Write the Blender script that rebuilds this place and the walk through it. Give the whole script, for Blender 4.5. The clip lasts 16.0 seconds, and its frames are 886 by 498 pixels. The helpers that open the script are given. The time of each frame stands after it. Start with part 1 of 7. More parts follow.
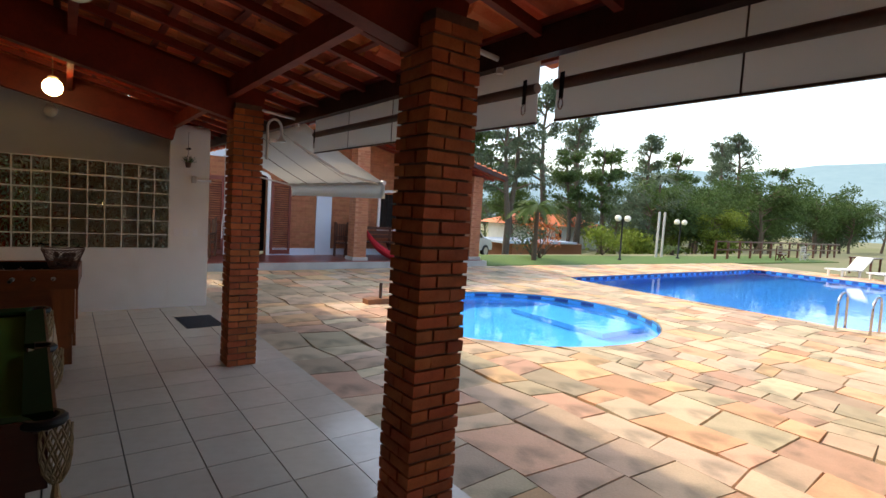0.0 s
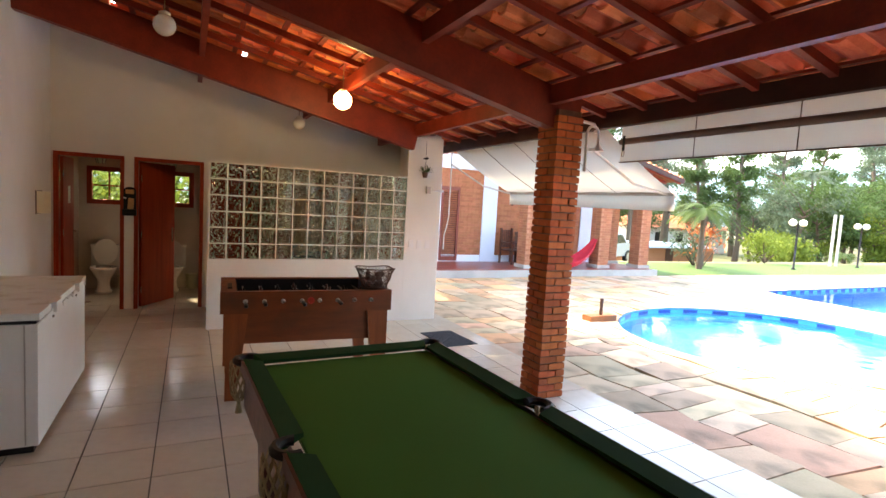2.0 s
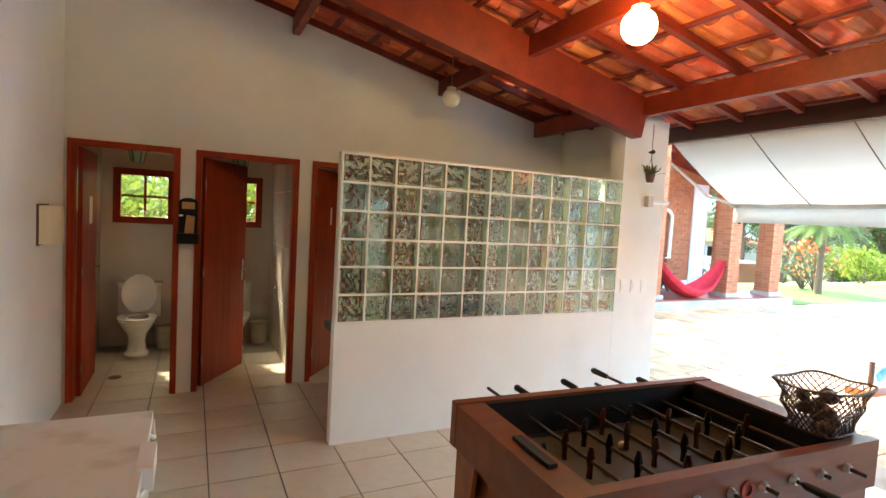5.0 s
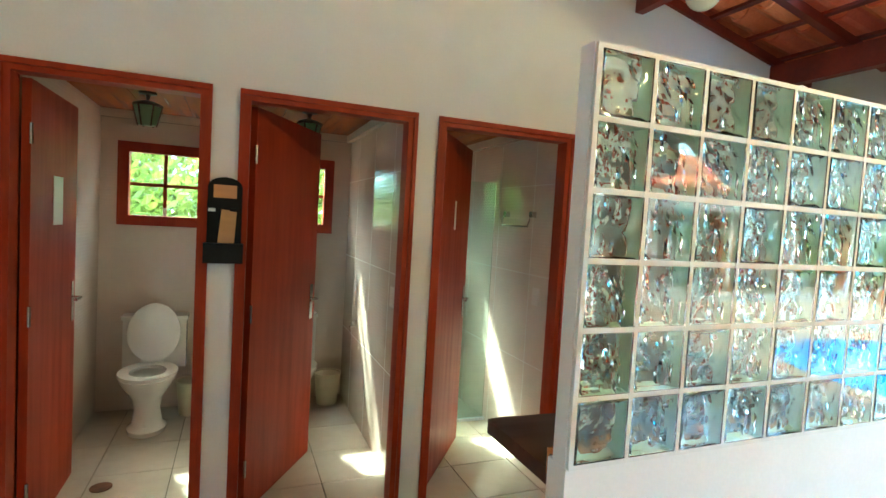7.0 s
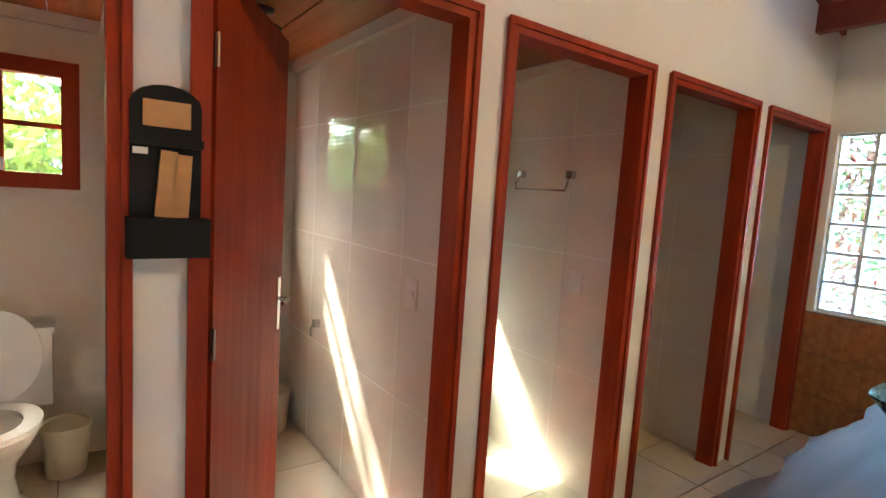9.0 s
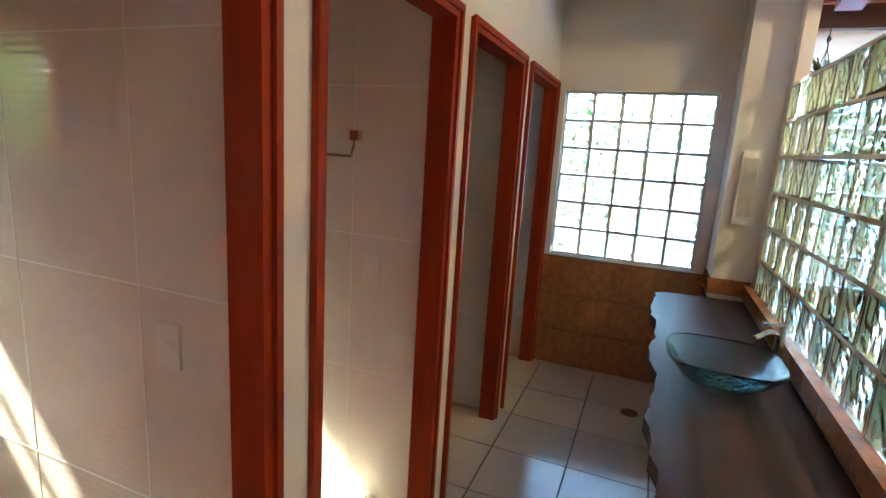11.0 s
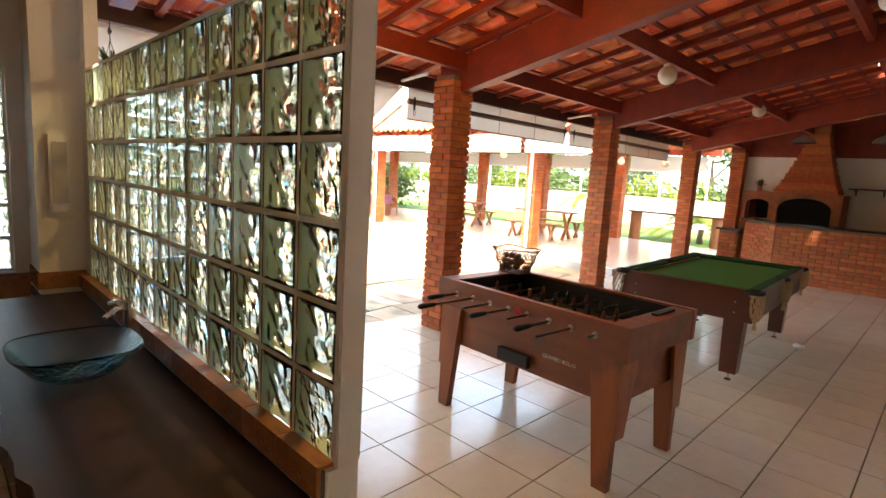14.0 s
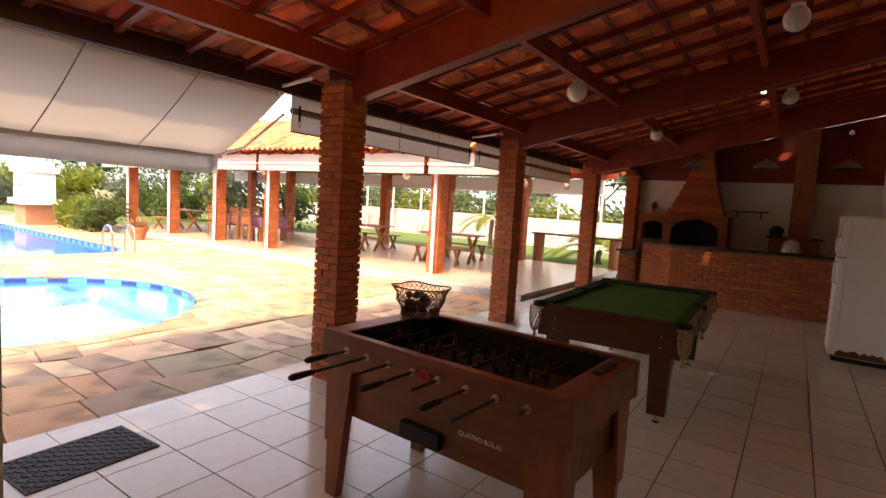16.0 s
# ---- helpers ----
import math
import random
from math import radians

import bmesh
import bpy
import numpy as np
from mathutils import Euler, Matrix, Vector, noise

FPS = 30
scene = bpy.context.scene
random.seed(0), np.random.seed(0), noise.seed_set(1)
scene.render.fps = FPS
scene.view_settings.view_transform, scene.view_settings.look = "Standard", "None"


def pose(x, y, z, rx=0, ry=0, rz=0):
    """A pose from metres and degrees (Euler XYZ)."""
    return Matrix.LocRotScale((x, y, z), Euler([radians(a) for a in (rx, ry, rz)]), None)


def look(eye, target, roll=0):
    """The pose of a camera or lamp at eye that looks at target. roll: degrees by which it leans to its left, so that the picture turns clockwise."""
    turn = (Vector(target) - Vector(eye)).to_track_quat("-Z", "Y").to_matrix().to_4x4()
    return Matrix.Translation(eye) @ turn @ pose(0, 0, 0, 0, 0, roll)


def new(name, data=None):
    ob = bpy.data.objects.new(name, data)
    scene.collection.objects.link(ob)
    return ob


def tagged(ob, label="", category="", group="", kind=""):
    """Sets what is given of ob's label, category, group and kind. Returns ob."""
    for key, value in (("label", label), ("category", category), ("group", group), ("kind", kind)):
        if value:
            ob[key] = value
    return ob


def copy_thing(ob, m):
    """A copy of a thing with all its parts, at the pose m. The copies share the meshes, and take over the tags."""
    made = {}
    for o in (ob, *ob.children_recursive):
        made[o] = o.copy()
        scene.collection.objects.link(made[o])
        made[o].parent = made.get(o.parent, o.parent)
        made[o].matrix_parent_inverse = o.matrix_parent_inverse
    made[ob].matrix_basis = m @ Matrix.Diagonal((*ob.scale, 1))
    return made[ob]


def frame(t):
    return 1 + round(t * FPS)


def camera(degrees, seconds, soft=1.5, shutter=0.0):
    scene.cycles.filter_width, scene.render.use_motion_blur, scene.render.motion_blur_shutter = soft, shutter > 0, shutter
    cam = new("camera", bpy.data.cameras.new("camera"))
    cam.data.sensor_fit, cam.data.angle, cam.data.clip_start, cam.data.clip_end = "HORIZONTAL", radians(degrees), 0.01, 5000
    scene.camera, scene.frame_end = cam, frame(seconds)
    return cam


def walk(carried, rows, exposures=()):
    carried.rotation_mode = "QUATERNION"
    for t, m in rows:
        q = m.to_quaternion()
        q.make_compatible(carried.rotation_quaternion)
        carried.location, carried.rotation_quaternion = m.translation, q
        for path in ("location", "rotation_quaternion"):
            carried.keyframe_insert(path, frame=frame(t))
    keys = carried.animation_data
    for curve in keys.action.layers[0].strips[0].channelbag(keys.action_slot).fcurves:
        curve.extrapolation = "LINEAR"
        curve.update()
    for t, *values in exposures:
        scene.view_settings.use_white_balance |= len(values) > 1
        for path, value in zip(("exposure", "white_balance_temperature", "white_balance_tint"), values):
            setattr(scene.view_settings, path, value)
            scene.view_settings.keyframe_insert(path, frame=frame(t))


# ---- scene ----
cam = camera(81.4, 16.0)
PATH = [
    (0, (0.704, -1.019, 1.699), (1.89, 0.585, 1.55), 3.5),
    (0.5, (0.396, -0.608, 1.694), (1.428, 1.098, 1.541), 3.3),
    (1, (-0.056, -0.271, 1.682), (0.875, 1.493, 1.532), 3.4),
    (1.5, (-0.415, 0.158, 1.673), (0.464, 1.948, 1.522), 3.6),
    (2, (-0.849, 0.589, 1.721), (0.034, 2.376, 1.552), 3.3),
    (2.5, (-1.134, 1.022, 1.687), (-0.275, 2.821, 1.528), 3.3),
    (3, (-1.379, 1.586, 1.726), (-0.509, 3.379, 1.561), 3.4),
    (3.5, (-1.623, 2.168, 1.706), (-0.741, 3.957, 1.555), 3.3),
    (6, (-1.527, 5.224, 1.647), (-0.682, 7.034, 1.539), 3.2),
    (6.5, (-1.523, 5.819, 1.605), (-0.744, 7.659, 1.502), 3.2),
    (7, (-1.555, 6.353, 1.578), (-0.807, 8.205, 1.471), 3.3),
    (7.5, (-1.632, 6.864, 1.559), (-0.88, 8.714, 1.464), 3.2),
    (8, (-1.691, 7.237, 1.537), (-0.935, 9.085, 1.426), 3.5),
    (8.5, (-1.694, 7.51, 1.529), (-0.736, 9.258, 1.364), 3.6),
    (9, (-1.783, 7.588, 1.514), (-0.621, 9.203, 1.304), 3.7),
    (9.2, (-1.82, 7.578, 1.524), (-0.591, 9.137, 1.279), 3.9),
    (11.3, (-1.535, 8.358, 1.641), (0.362, 8.851, 1.246), 3.7),
    (11.5, (-1.536, 8.391, 1.635), (0.398, 8.716, 1.241), 3.9),
    (12, (-1.467, 8.414, 1.588), (0.499, 8.337, 1.23), 4.0),
    (12.5, (-1.509, 8.475, 1.57), (0.404, 7.991, 1.242), 4.1),
    (13, (-1.595, 8.468, 1.572), (0.203, 7.647, 1.266), 4.0),
    (13.5, (-1.644, 8.423, 1.586), (-0.036, 7.27, 1.297), 3.8),
    (14, (-1.647, 8.297, 1.618), (-0.256, 6.887, 1.339), 3.5),
    (14.5, (-1.633, 8.155, 1.639), (-0.398, 6.603, 1.38), 3.3),
    (15, (-1.589, 8.053, 1.646), (-0.422, 6.443, 1.429), 3.3),
    (15.5, (-1.411, 7.897, 1.641), (-0.279, 6.259, 1.453), 3.3),
    (16, (-1.194, 7.688, 1.628), (-0.073, 6.041, 1.455), 3.5),
]
EXPOSURE = [(0, 1.85, 7900, 10), (0.5, 2.4, 7900, 11), (1, 3.25, 8300, 12), (2, 3.72, 8100, 10), (3.5, 4.32, 7700, 5), (6, 4.45, 6900, -9), (7, 5.2, 5600, -18), (7.5, 5.42, 5350, -10), (8, 5.74, 5450, -5), (9, 5.45, 6200, 1), (11.5, 5.1, 6100, -2), (12.5, 4.5, 6300, -1), (13.5, 4.47, 8200, 4), (14.2, 4.12, 9200, 11), (15, 3.45, 9800, 20), (16, 2.82, 10800, 31)]
walk(cam, [(t, look(eye, target, roll)) for t, eye, target, roll in PATH], EXPOSURE)

# ---- light ----
SUN_DIR = Vector((0.30, -0.78, -1.0)).normalized()
world = bpy.data.worlds.new("sky")
scene.world = world
world.use_nodes = True
wn = world.node_tree.nodes
sky = wn.new("ShaderNodeTexSky")
sky.sky_type = "NISHITA"
sky.sun_disc = False
sky.sun_elevation = math.asin(-SUN_DIR.z)
sky.sun_rotation = math.atan2(-SUN_DIR.x, -SUN_DIR.y)
sky.air_density, sky.dust_density, sky.ozone_density = 1.0, 1.5, 1.0
wn["Background"].inputs["Strength"].default_value = 0.15
world.node_tree.links.new(sky.outputs[0], wn["Background"].inputs[0])
sun = new("sun", bpy.data.lights.new("sun", "SUN"))
sun.data.energy, sun.data.angle, sun.data.color = 0.85, radians(2.0), (1.0, 0.91, 0.78)
sun.matrix_world = look((0, 0, 30), Vector((0, 0, 30)) + SUN_DIR)


# ---- materials ----
def surf(name, c1, c2, scale=6.0, rough=0.6, bump=0.15, metal=0.0, rnd=0.0, island=0.0, fine=60.0, stretch=(1, 1, 1), spec=0.5, stain=None, stain_scale=1.2, rough2=None, tones=()):
    """A surface of two colours mixed by coarse and fine grain; rnd/island vary single pieces."""
    m = bpy.data.materials.new(name)
    m.use_nodes = True
    nt = m.node_tree
    n, l = nt.nodes, nt.links
    b = n["Principled BSDF"]
    tc = n.new("ShaderNodeTexCoord")
    mp = n.new("ShaderNodeMapping")
    mp.inputs["Scale"].default_value = stretch
    l.new(tc.outputs["Object"], mp.inputs["Vector"])
    n1 = n.new("ShaderNodeTexNoise")
    n1.inputs["Scale"].default_value, n1.inputs["Detail"].default_value = scale, 5
    n2 = n.new("ShaderNodeTexNoise")
    n2.inputs["Scale"].default_value, n2.inputs["Detail"].default_value = fine, 3
    for q in (n1, n2):
        l.new(mp.outputs[0], q.inputs["Vector"])
    add = n.new("ShaderNodeMath")
    add.operation = "MULTIPLY_ADD"
    l.new(n2.outputs["Fac"], add.inputs[0])
    add.inputs[1].default_value = 0.45
    l.new(n1.outputs["Fac"], add.inputs[2])
    ramp = n.new("ShaderNodeMapRange")
    ramp.inputs["From Min"].default_value, ramp.inputs["From Max"].default_value = 0.45, 1.0
    l.new(add.outputs[0], ramp.inputs["Value"])
    mix = n.new("ShaderNodeMix")
    mix.data_type = "RGBA"
    mix.inputs[6].default_value, mix.inputs[7].default_value = (*c1, 1), (*c2, 1)
    l.new(ramp.outputs[0], mix.inputs[0])
    col = mix.outputs[2]
    if stain:
        n3 = n.new("ShaderNodeTexNoise")
        n3.inputs["Scale"].default_value, n3.inputs["Detail"].default_value = stain_scale, 8
        l.new(tc.outputs["Object"], n3.inputs["Vector"])
        r3 = n.new("ShaderNodeMapRange")
        r3.inputs["From Min"].default_value, r3.inputs["From Max"].default_value = 0.52, 0.72
        l.new(n3.outputs["Fac"], r3.inputs["Value"])
        m3 = n.new("ShaderNodeMix")
        m3.data_type = "RGBA"
        l.new(r3.outputs[0], m3.inputs[0])
        l.new(col, m3.inputs[6])
        m3.inputs[7].default_value = (*stain, 1)
        col = m3.outputs[2]
    if rnd or island:
        if island:
            src = n.new("ShaderNodeNewGeometry").outputs["Random Per Island"]
        else:
            src = n.new("ShaderNodeObjectInfo").outputs["Random"]
        hs = n.new("ShaderNodeHueSaturation")
        amt = rnd or island
        r = n.new("ShaderNodeMapRange")
        r.inputs["To Min"].default_value, r.inputs["To Max"].default_value = 1 - amt, 1 + amt
        l.new(src, r.inputs["Value"])
        l.new(r.outputs[0], hs.inputs["Value"])
        w = n.new("ShaderNodeTexWhiteNoise")
        w.noise_dimensions = "1D"
        l.new(src, w.inputs["W"])
        r2 = n.new("ShaderNodeMapRange")
        r2.inputs["To Min"].default_value, r2.inputs["To Max"].default_value = 0.5 - amt * 0.035, 0.5 + amt * 0.035
        l.new(w.outputs["Value"], r2.inputs["Value"])
        l.new(r2.outputs[0], hs.inputs["Hue"])
        l.new(col, hs.inputs["Color"])
        col = hs.outputs[0]
        if tones:
            cr = n.new("ShaderNodeValToRGB")
            cr.color_ramp.interpolation = "CONSTANT"
            for k, tone in enumerate(tones):
                e = cr.color_ramp.elements[k] if k < 2 else cr.color_ramp.elements.new(k / len(tones))
                e.position, e.color = k / len(tones), (*tone, 1)
            w2 = n.new("ShaderNodeTexWhiteNoise")
            w2.noise_dimensions = "1D"
            sh = n.new("ShaderNodeMath")
            sh.inputs[1].default_value = 3.7
            l.new(src, sh.inputs[0])
            l.new(sh.outputs[0], w2.inputs["W"])
            l.new(w2.outputs["Value"], cr.inputs[0])
            mt = n.new("ShaderNodeMix")
            mt.data_type, mt.blend_type = "RGBA", "MULTIPLY"
            mt.inputs[0].default_value = 1
            l.new(col, mt.inputs[6])
            l.new(cr.outputs[0], mt.inputs[7])
            col = mt.outputs[2]
    l.new(col, b.inputs["Base Color"])
    b.inputs["Metallic"].default_value = metal
    b.inputs["Specular IOR Level"].default_value = spec
    rr = n.new("ShaderNodeMapRange")
    rr.inputs["To Min"].default_value, rr.inputs["To Max"].default_value = rough * 0.85, min(1, rough2 or rough * 1.2)
    l.new(n1.outputs["Fac"], rr.inputs["Value"])
    l.new(rr.outputs[0], b.inputs["Roughness"])
    if bump:
        bp = n.new("ShaderNodeBump")
        bp.inputs["Strength"].default_value, bp.inputs["Distance"].default_value = bump, 0.01
        l.new(add.outputs[0], bp.inputs["Height"])
        l.new(bp.outputs[0], b.inputs["Normal"])
    return m


def glassy(name, color, rough=0.0, ior=1.45, bump=0.0, scale=20.0):
    m = bpy.data.materials.new(name)
    m.use_nodes = True
    n, l = m.node_tree.nodes, m.node_tree.links
    b = n["Principled BSDF"]
    b.inputs["Base Color"].default_value = (*color, 1)
    b.inputs["Transmission Weight"].default_value = 1
    b.inputs["Roughness"].default_value, b.inputs["IOR"].default_value = rough, ior
    if bump:
        tc = n.new("ShaderNodeTexCoord")
        t = n.new("ShaderNodeTexNoise")
        t.inputs["Scale"].default_value, t.inputs["Detail"].default_value, t.inputs["Distortion"].default_value = scale, 1, 1.5
        l.new(tc.outputs["Object"], t.inputs["Vector"])
        bp = n.new("ShaderNodeBump")
        bp.inputs["Strength"].default_value, bp.inputs["Distance"].default_value = bump, 0.02
        l.new(t.outputs["Fac"], bp.inputs["Height"])
        l.new(bp.outputs[0], b.inputs["Normal"])
    return m


def glow(name, color, strength):
    m = bpy.data.materials.new(name)
    m.use_nodes = True
    b = m.node_tree.nodes["Principled BSDF"]
    b.inputs["Base Color"].default_value = (*color, 1)
    b.inputs["Emission Color"].default_value = (*color, 1)
    b.inputs["Emission Strength"].default_value = strength
    return m


M_WALL = surf("white_limewash", (0.80, 0.79, 0.74), (0.72, 0.71, 0.66), 1.5, 0.85, 0.12, fine=90, stain=(0.70, 0.68, 0.62))
M_TILE = surf("cream_floor_tile", (0.62, 0.55, 0.44), (0.54, 0.475, 0.375), 3, 0.11, 0.06, rnd=0.05, fine=12, rough2=0.22)
M_TILE_S = surf("cream_floor_tile_rest", (0.62, 0.55, 0.44), (0.54, 0.475, 0.375), 3, 0.11, 0.06, island=0.05, fine=12, rough2=0.22)
M_GROUT = surf("grey_grout", (0.10, 0.09, 0.075), (0.14, 0.125, 0.10), 8, 0.9)
M_BRICK = surf("orange_brick", (0.50, 0.135, 0.042), (0.35, 0.085, 0.028), 14, 0.8, 0.5, rnd=0.22, fine=120)
M_BRICK_S = surf("orange_brick_rest", (0.50, 0.135, 0.042), (0.35, 0.085, 0.028), 14, 0.8, 0.5, island=0.22, fine=120)
M_MORTAR = surf("dark_mortar", (0.22, 0.12, 0.08), (0.13, 0.07, 0.05), 20, 0.95, 0.4)
M_REDWOOD = surf("red_stained_timber", (0.25, 0.026, 0.009), (0.15, 0.015, 0.005), 5, 0.5, 0.10, stretch=(1, 1, 1), fine=40)
M_ROOFTILE = surf("terracotta_roof_tile", (0.90, 0.27, 0.125), (0.68, 0.155, 0.062), 6, 0.7, 0.35, island=0.38, fine=60)
TONES = ((1, 1, 1), (1.12, 0.84, 0.66), (0.80, 0.86, 0.78), (0.98, 0.94, 0.9), (1.12, 0.95, 0.70), (0.76, 0.74, 0.70), (1.04, 0.84, 0.78), (0.92, 1.0, 0.92), (1.1, 1.06, 0.98))
M_STONE = surf("ochre_flagstone", (0.60, 0.43, 0.29), (0.46, 0.34, 0.23), 3.4, 0.75, 0.55, rnd=0.24, fine=55, stain=(0.25, 0.205, 0.14), stain_scale=2.6, tones=TONES)
M_STONE_S = surf("ochre_flagstone_rest", (0.60, 0.43, 0.29), (0.46, 0.34, 0.23), 3.4, 0.75, 0.55, island=0.24, fine=55, stain=(0.25, 0.205, 0.14), stain_scale=2.6, tones=TONES)
M_JOINT = surf("earthy_joint", (0.26, 0.20, 0.13), (0.17, 0.15, 0.09), 6, 0.95, 0.4)
M_GRASS = surf("mown_grass", (0.050, 0.110, 0.014), (0.080, 0.150, 0.022), 2, 0.9, 0.6, fine=150)
M_EARTH = surf("dry_ground", (0.22, 0.19, 0.10), (0.12, 0.15, 0.05), 0.15, 0.95, 0.4, fine=8)
M_DOORWOOD = surf("varnished_red_door", (0.34, 0.036, 0.006), (0.22, 0.020, 0.004), 3, 0.5, 0.06, stretch=(6, 6, 0.5), fine=40, spec=0.25)
M_STALLTILE = surf("ivory_ribbed_tile", (0.70, 0.605, 0.50), (0.64, 0.545, 0.445), 3, 0.05, 0.02, fine=25, spec=0.7)
_n, _l = M_STALLTILE.node_tree.nodes, M_STALLTILE.node_tree.links
_wv = _n.new("ShaderNodeTexWave")
_wv.bands_direction = "Z"
_wv.inputs["Scale"].default_value = 14.0
_bp = _n.new("ShaderNodeBump")
_bp.inputs["Strength"].default_value, _bp.inputs["Distance"].default_value = 0.10, 0.004
_l.new(_n["Texture Coordinate"].outputs["Object"], _wv.inputs["Vector"])
_l.new(_wv.outputs["Fac"], _bp.inputs["Height"])
_l.new(_n["Bump"].outputs[0], _bp.inputs["Normal"])
_l.new(_bp.outputs[0], _n["Principled BSDF"].inputs["Normal"])
M_CEILWOOD = surf("honey_pine_lining", (0.46, 0.15, 0.038), (0.30, 0.085, 0.02), 3, 0.25, 0.08, stretch=(8, 0.4, 1), fine=30)
M_BLACK = surf("black_rubber", (0.008, 0.008, 0.009), (0.014, 0.014, 0.015), 20, 0.5, 0.1, spec=0.3)
M_MATBLUE = surf("dark_slate_rubber", (0.03, 0.035, 0.045), (0.05, 0.055, 0.065), 30, 0.75, 0.4)
M_FELT = surf("green_felt", (0.050, 0.135, 0.020), (0.062, 0.155, 0.026), 2, 0.95, 0.2, fine=300, spec=0.1)
M_FELTDARK = surf("dark_green_rail_felt", (0.012, 0.045, 0.014), (0.018, 0.055, 0.018), 5, 0.9, 0.15, fine=250, spec=0.1)
M_TABLEWOOD = surf("dark_mahogany", (0.10, 0.026, 0.012), (0.06, 0.016, 0.008), 3, 0.3, 0.05, stretch=(1, 6, 6), fine=30)
M_FOOSWOOD = surf("worn_cherry_wood", (0.22, 0.055, 0.011), (0.13, 0.029, 0.006), 3, 0.4, 0.07, stretch=(0.6, 5, 5), fine=28, stain=(0.10, 0.035, 0.014), stain_scale=3)
M_FOOSLEG = surf("cherry_wood_leg", (0.32, 0.085, 0.02), (0.19, 0.046, 0.011), 3, 0.35, 0.07, stretch=(5, 5, 0.6), fine=28, stain=(0.12, 0.04, 0.015), stain_scale=4)
M_ROD = surf("dull_steel_rod", (0.16, 0.14, 0.12), (0.10, 0.085, 0.07), 20, 0.35, 0.05, metal=1)
M_CHROME = surf("steel", (0.6, 0.6, 0.6), (0.5, 0.5, 0.5), 20, 0.22, 0.02, metal=1)
M_WHITE = surf("white_enamel", (0.80, 0.80, 0.78), (0.74, 0.74, 0.72), 3, 0.3, 0.03, fine=40)
M_FREEZER = surf("scuffed_white_enamel", (0.74, 0.74, 0.72), (0.66, 0.66, 0.63), 4, 0.35, 0.05, fine=50, stain=(0.50, 0.45, 0.38), stain_scale=5.5)
M_CERAMIC = surf("white_ceramic", (0.82, 0.80, 0.74), (0.80, 0.78, 0.72), 3, 0.08, 0.0)
M_PVC = surf("white_plastic", (0.78, 0.78, 0.76), (0.74, 0.74, 0.72), 6, 0.4, 0.02)
M_TILEPLASTIC = surf("beige_plastic", (0.66, 0.585, 0.50), (0.62, 0.545, 0.465), 6, 0.35, 0.0)
M_BLACKWOOD = surf("black_painted_wood", (0.005, 0.005, 0.006), (0.010, 0.010, 0.010), 12, 0.55, 0.1, spec=0.2)
M_CREAMPLASTIC = surf("yellowed_plastic", (0.72, 0.66, 0.48), (0.68, 0.61, 0.43), 6, 0.4, 0.02)
M_RUST = surf("rusty_steel", (0.20, 0.08, 0.03), (0.09, 0.04, 0.02), 10, 0.85, 0.4)
M_COUNTER = surf("dark_hardwood_slab", (0.06, 0.020, 0.010), (0.035, 0.012, 0.007), 2.5, 0.55, 0.08, stretch=(0.4, 6, 6), fine=25)
M_BROWNTILE = surf("brown_patterned_tile", (0.44, 0.19, 0.075), (0.27, 0.105, 0.04), 22, 0.25, 0.08, rnd=0.08, fine=60)
M_MORTARW = surf("white_joint", (0.72, 0.72, 0.66), (0.66, 0.66, 0.6), 12, 0.7, 0.1)
M_GLASSBLOCK = glassy("wavy_glass", (0.86, 0.95, 0.91), 0.0, 1.45)
M_BLOCKSIDE = surf("green_block_side", (0.55, 0.72, 0.63), (0.62, 0.78, 0.69), 20, 0.25, 0.0)
M_WINBLOCK = glassy("bright_window_glass", (0.82, 0.89, 0.90), 0.06, 1.45)
M_GLASS = glassy("clear_glass", (0.95, 0.97, 0.96), 0.0, 1.45)
M_BASIN = glassy("aqua_glass", (0.55, 0.83, 0.90), 0.05, 1.45, 0.15, 30)
M_WATER = glassy("pool_water", (0.75, 0.95, 1.0), 0.0, 1.2, 0.12, 2.6)
M_POOL = surf("blue_pool_lining", (0.006, 0.22, 0.70), (0.01, 0.26, 0.75), 2, 0.4, 0.02)
M_POOLLIGHT = surf("light_blue_pool_lining", (0.02, 0.38, 0.85), (0.03, 0.44, 0.88), 2, 0.4, 0.02)
M_CANVAS = surf("grey_white_tarpaulin", (0.62, 0.60, 0.56), (0.56, 0.54, 0.50), 1.2, 0.55, 0.06, fine=200)
_n, _l = M_CANVAS.node_tree.nodes, M_CANVAS.node_tree.links
_tr = _n.new("ShaderNodeBsdfTranslucent")
_tr.inputs["Color"].default_value = (0.76, 0.73, 0.67, 1)
_mx = _n.new("ShaderNodeMixShader")
_mx.inputs[0].default_value = 0.48
_l.new(_n["Principled BSDF"].outputs[0], _mx.inputs[1])
_l.new(_tr.outputs[0], _mx.inputs[2])
_l.new(_mx.outputs[0], _n["Material Output"].inputs["Surface"])
M_ALU = surf("brushed_aluminium", (0.52, 0.50, 0.47), (0.42, 0.40, 0.38), 6, 0.4, 0.04, metal=0.7)
M_HOUSEBRICK = surf("house_brick", (0.42, 0.17, 0.085), (0.33, 0.12, 0.06), 8, 0.85, 0.3, fine=60, island=0.15)
M_COLPAINT = surf("orange_column_render", (0.48, 0.22, 0.12), (0.40, 0.18, 0.10), 3, 0.85, 0.2)
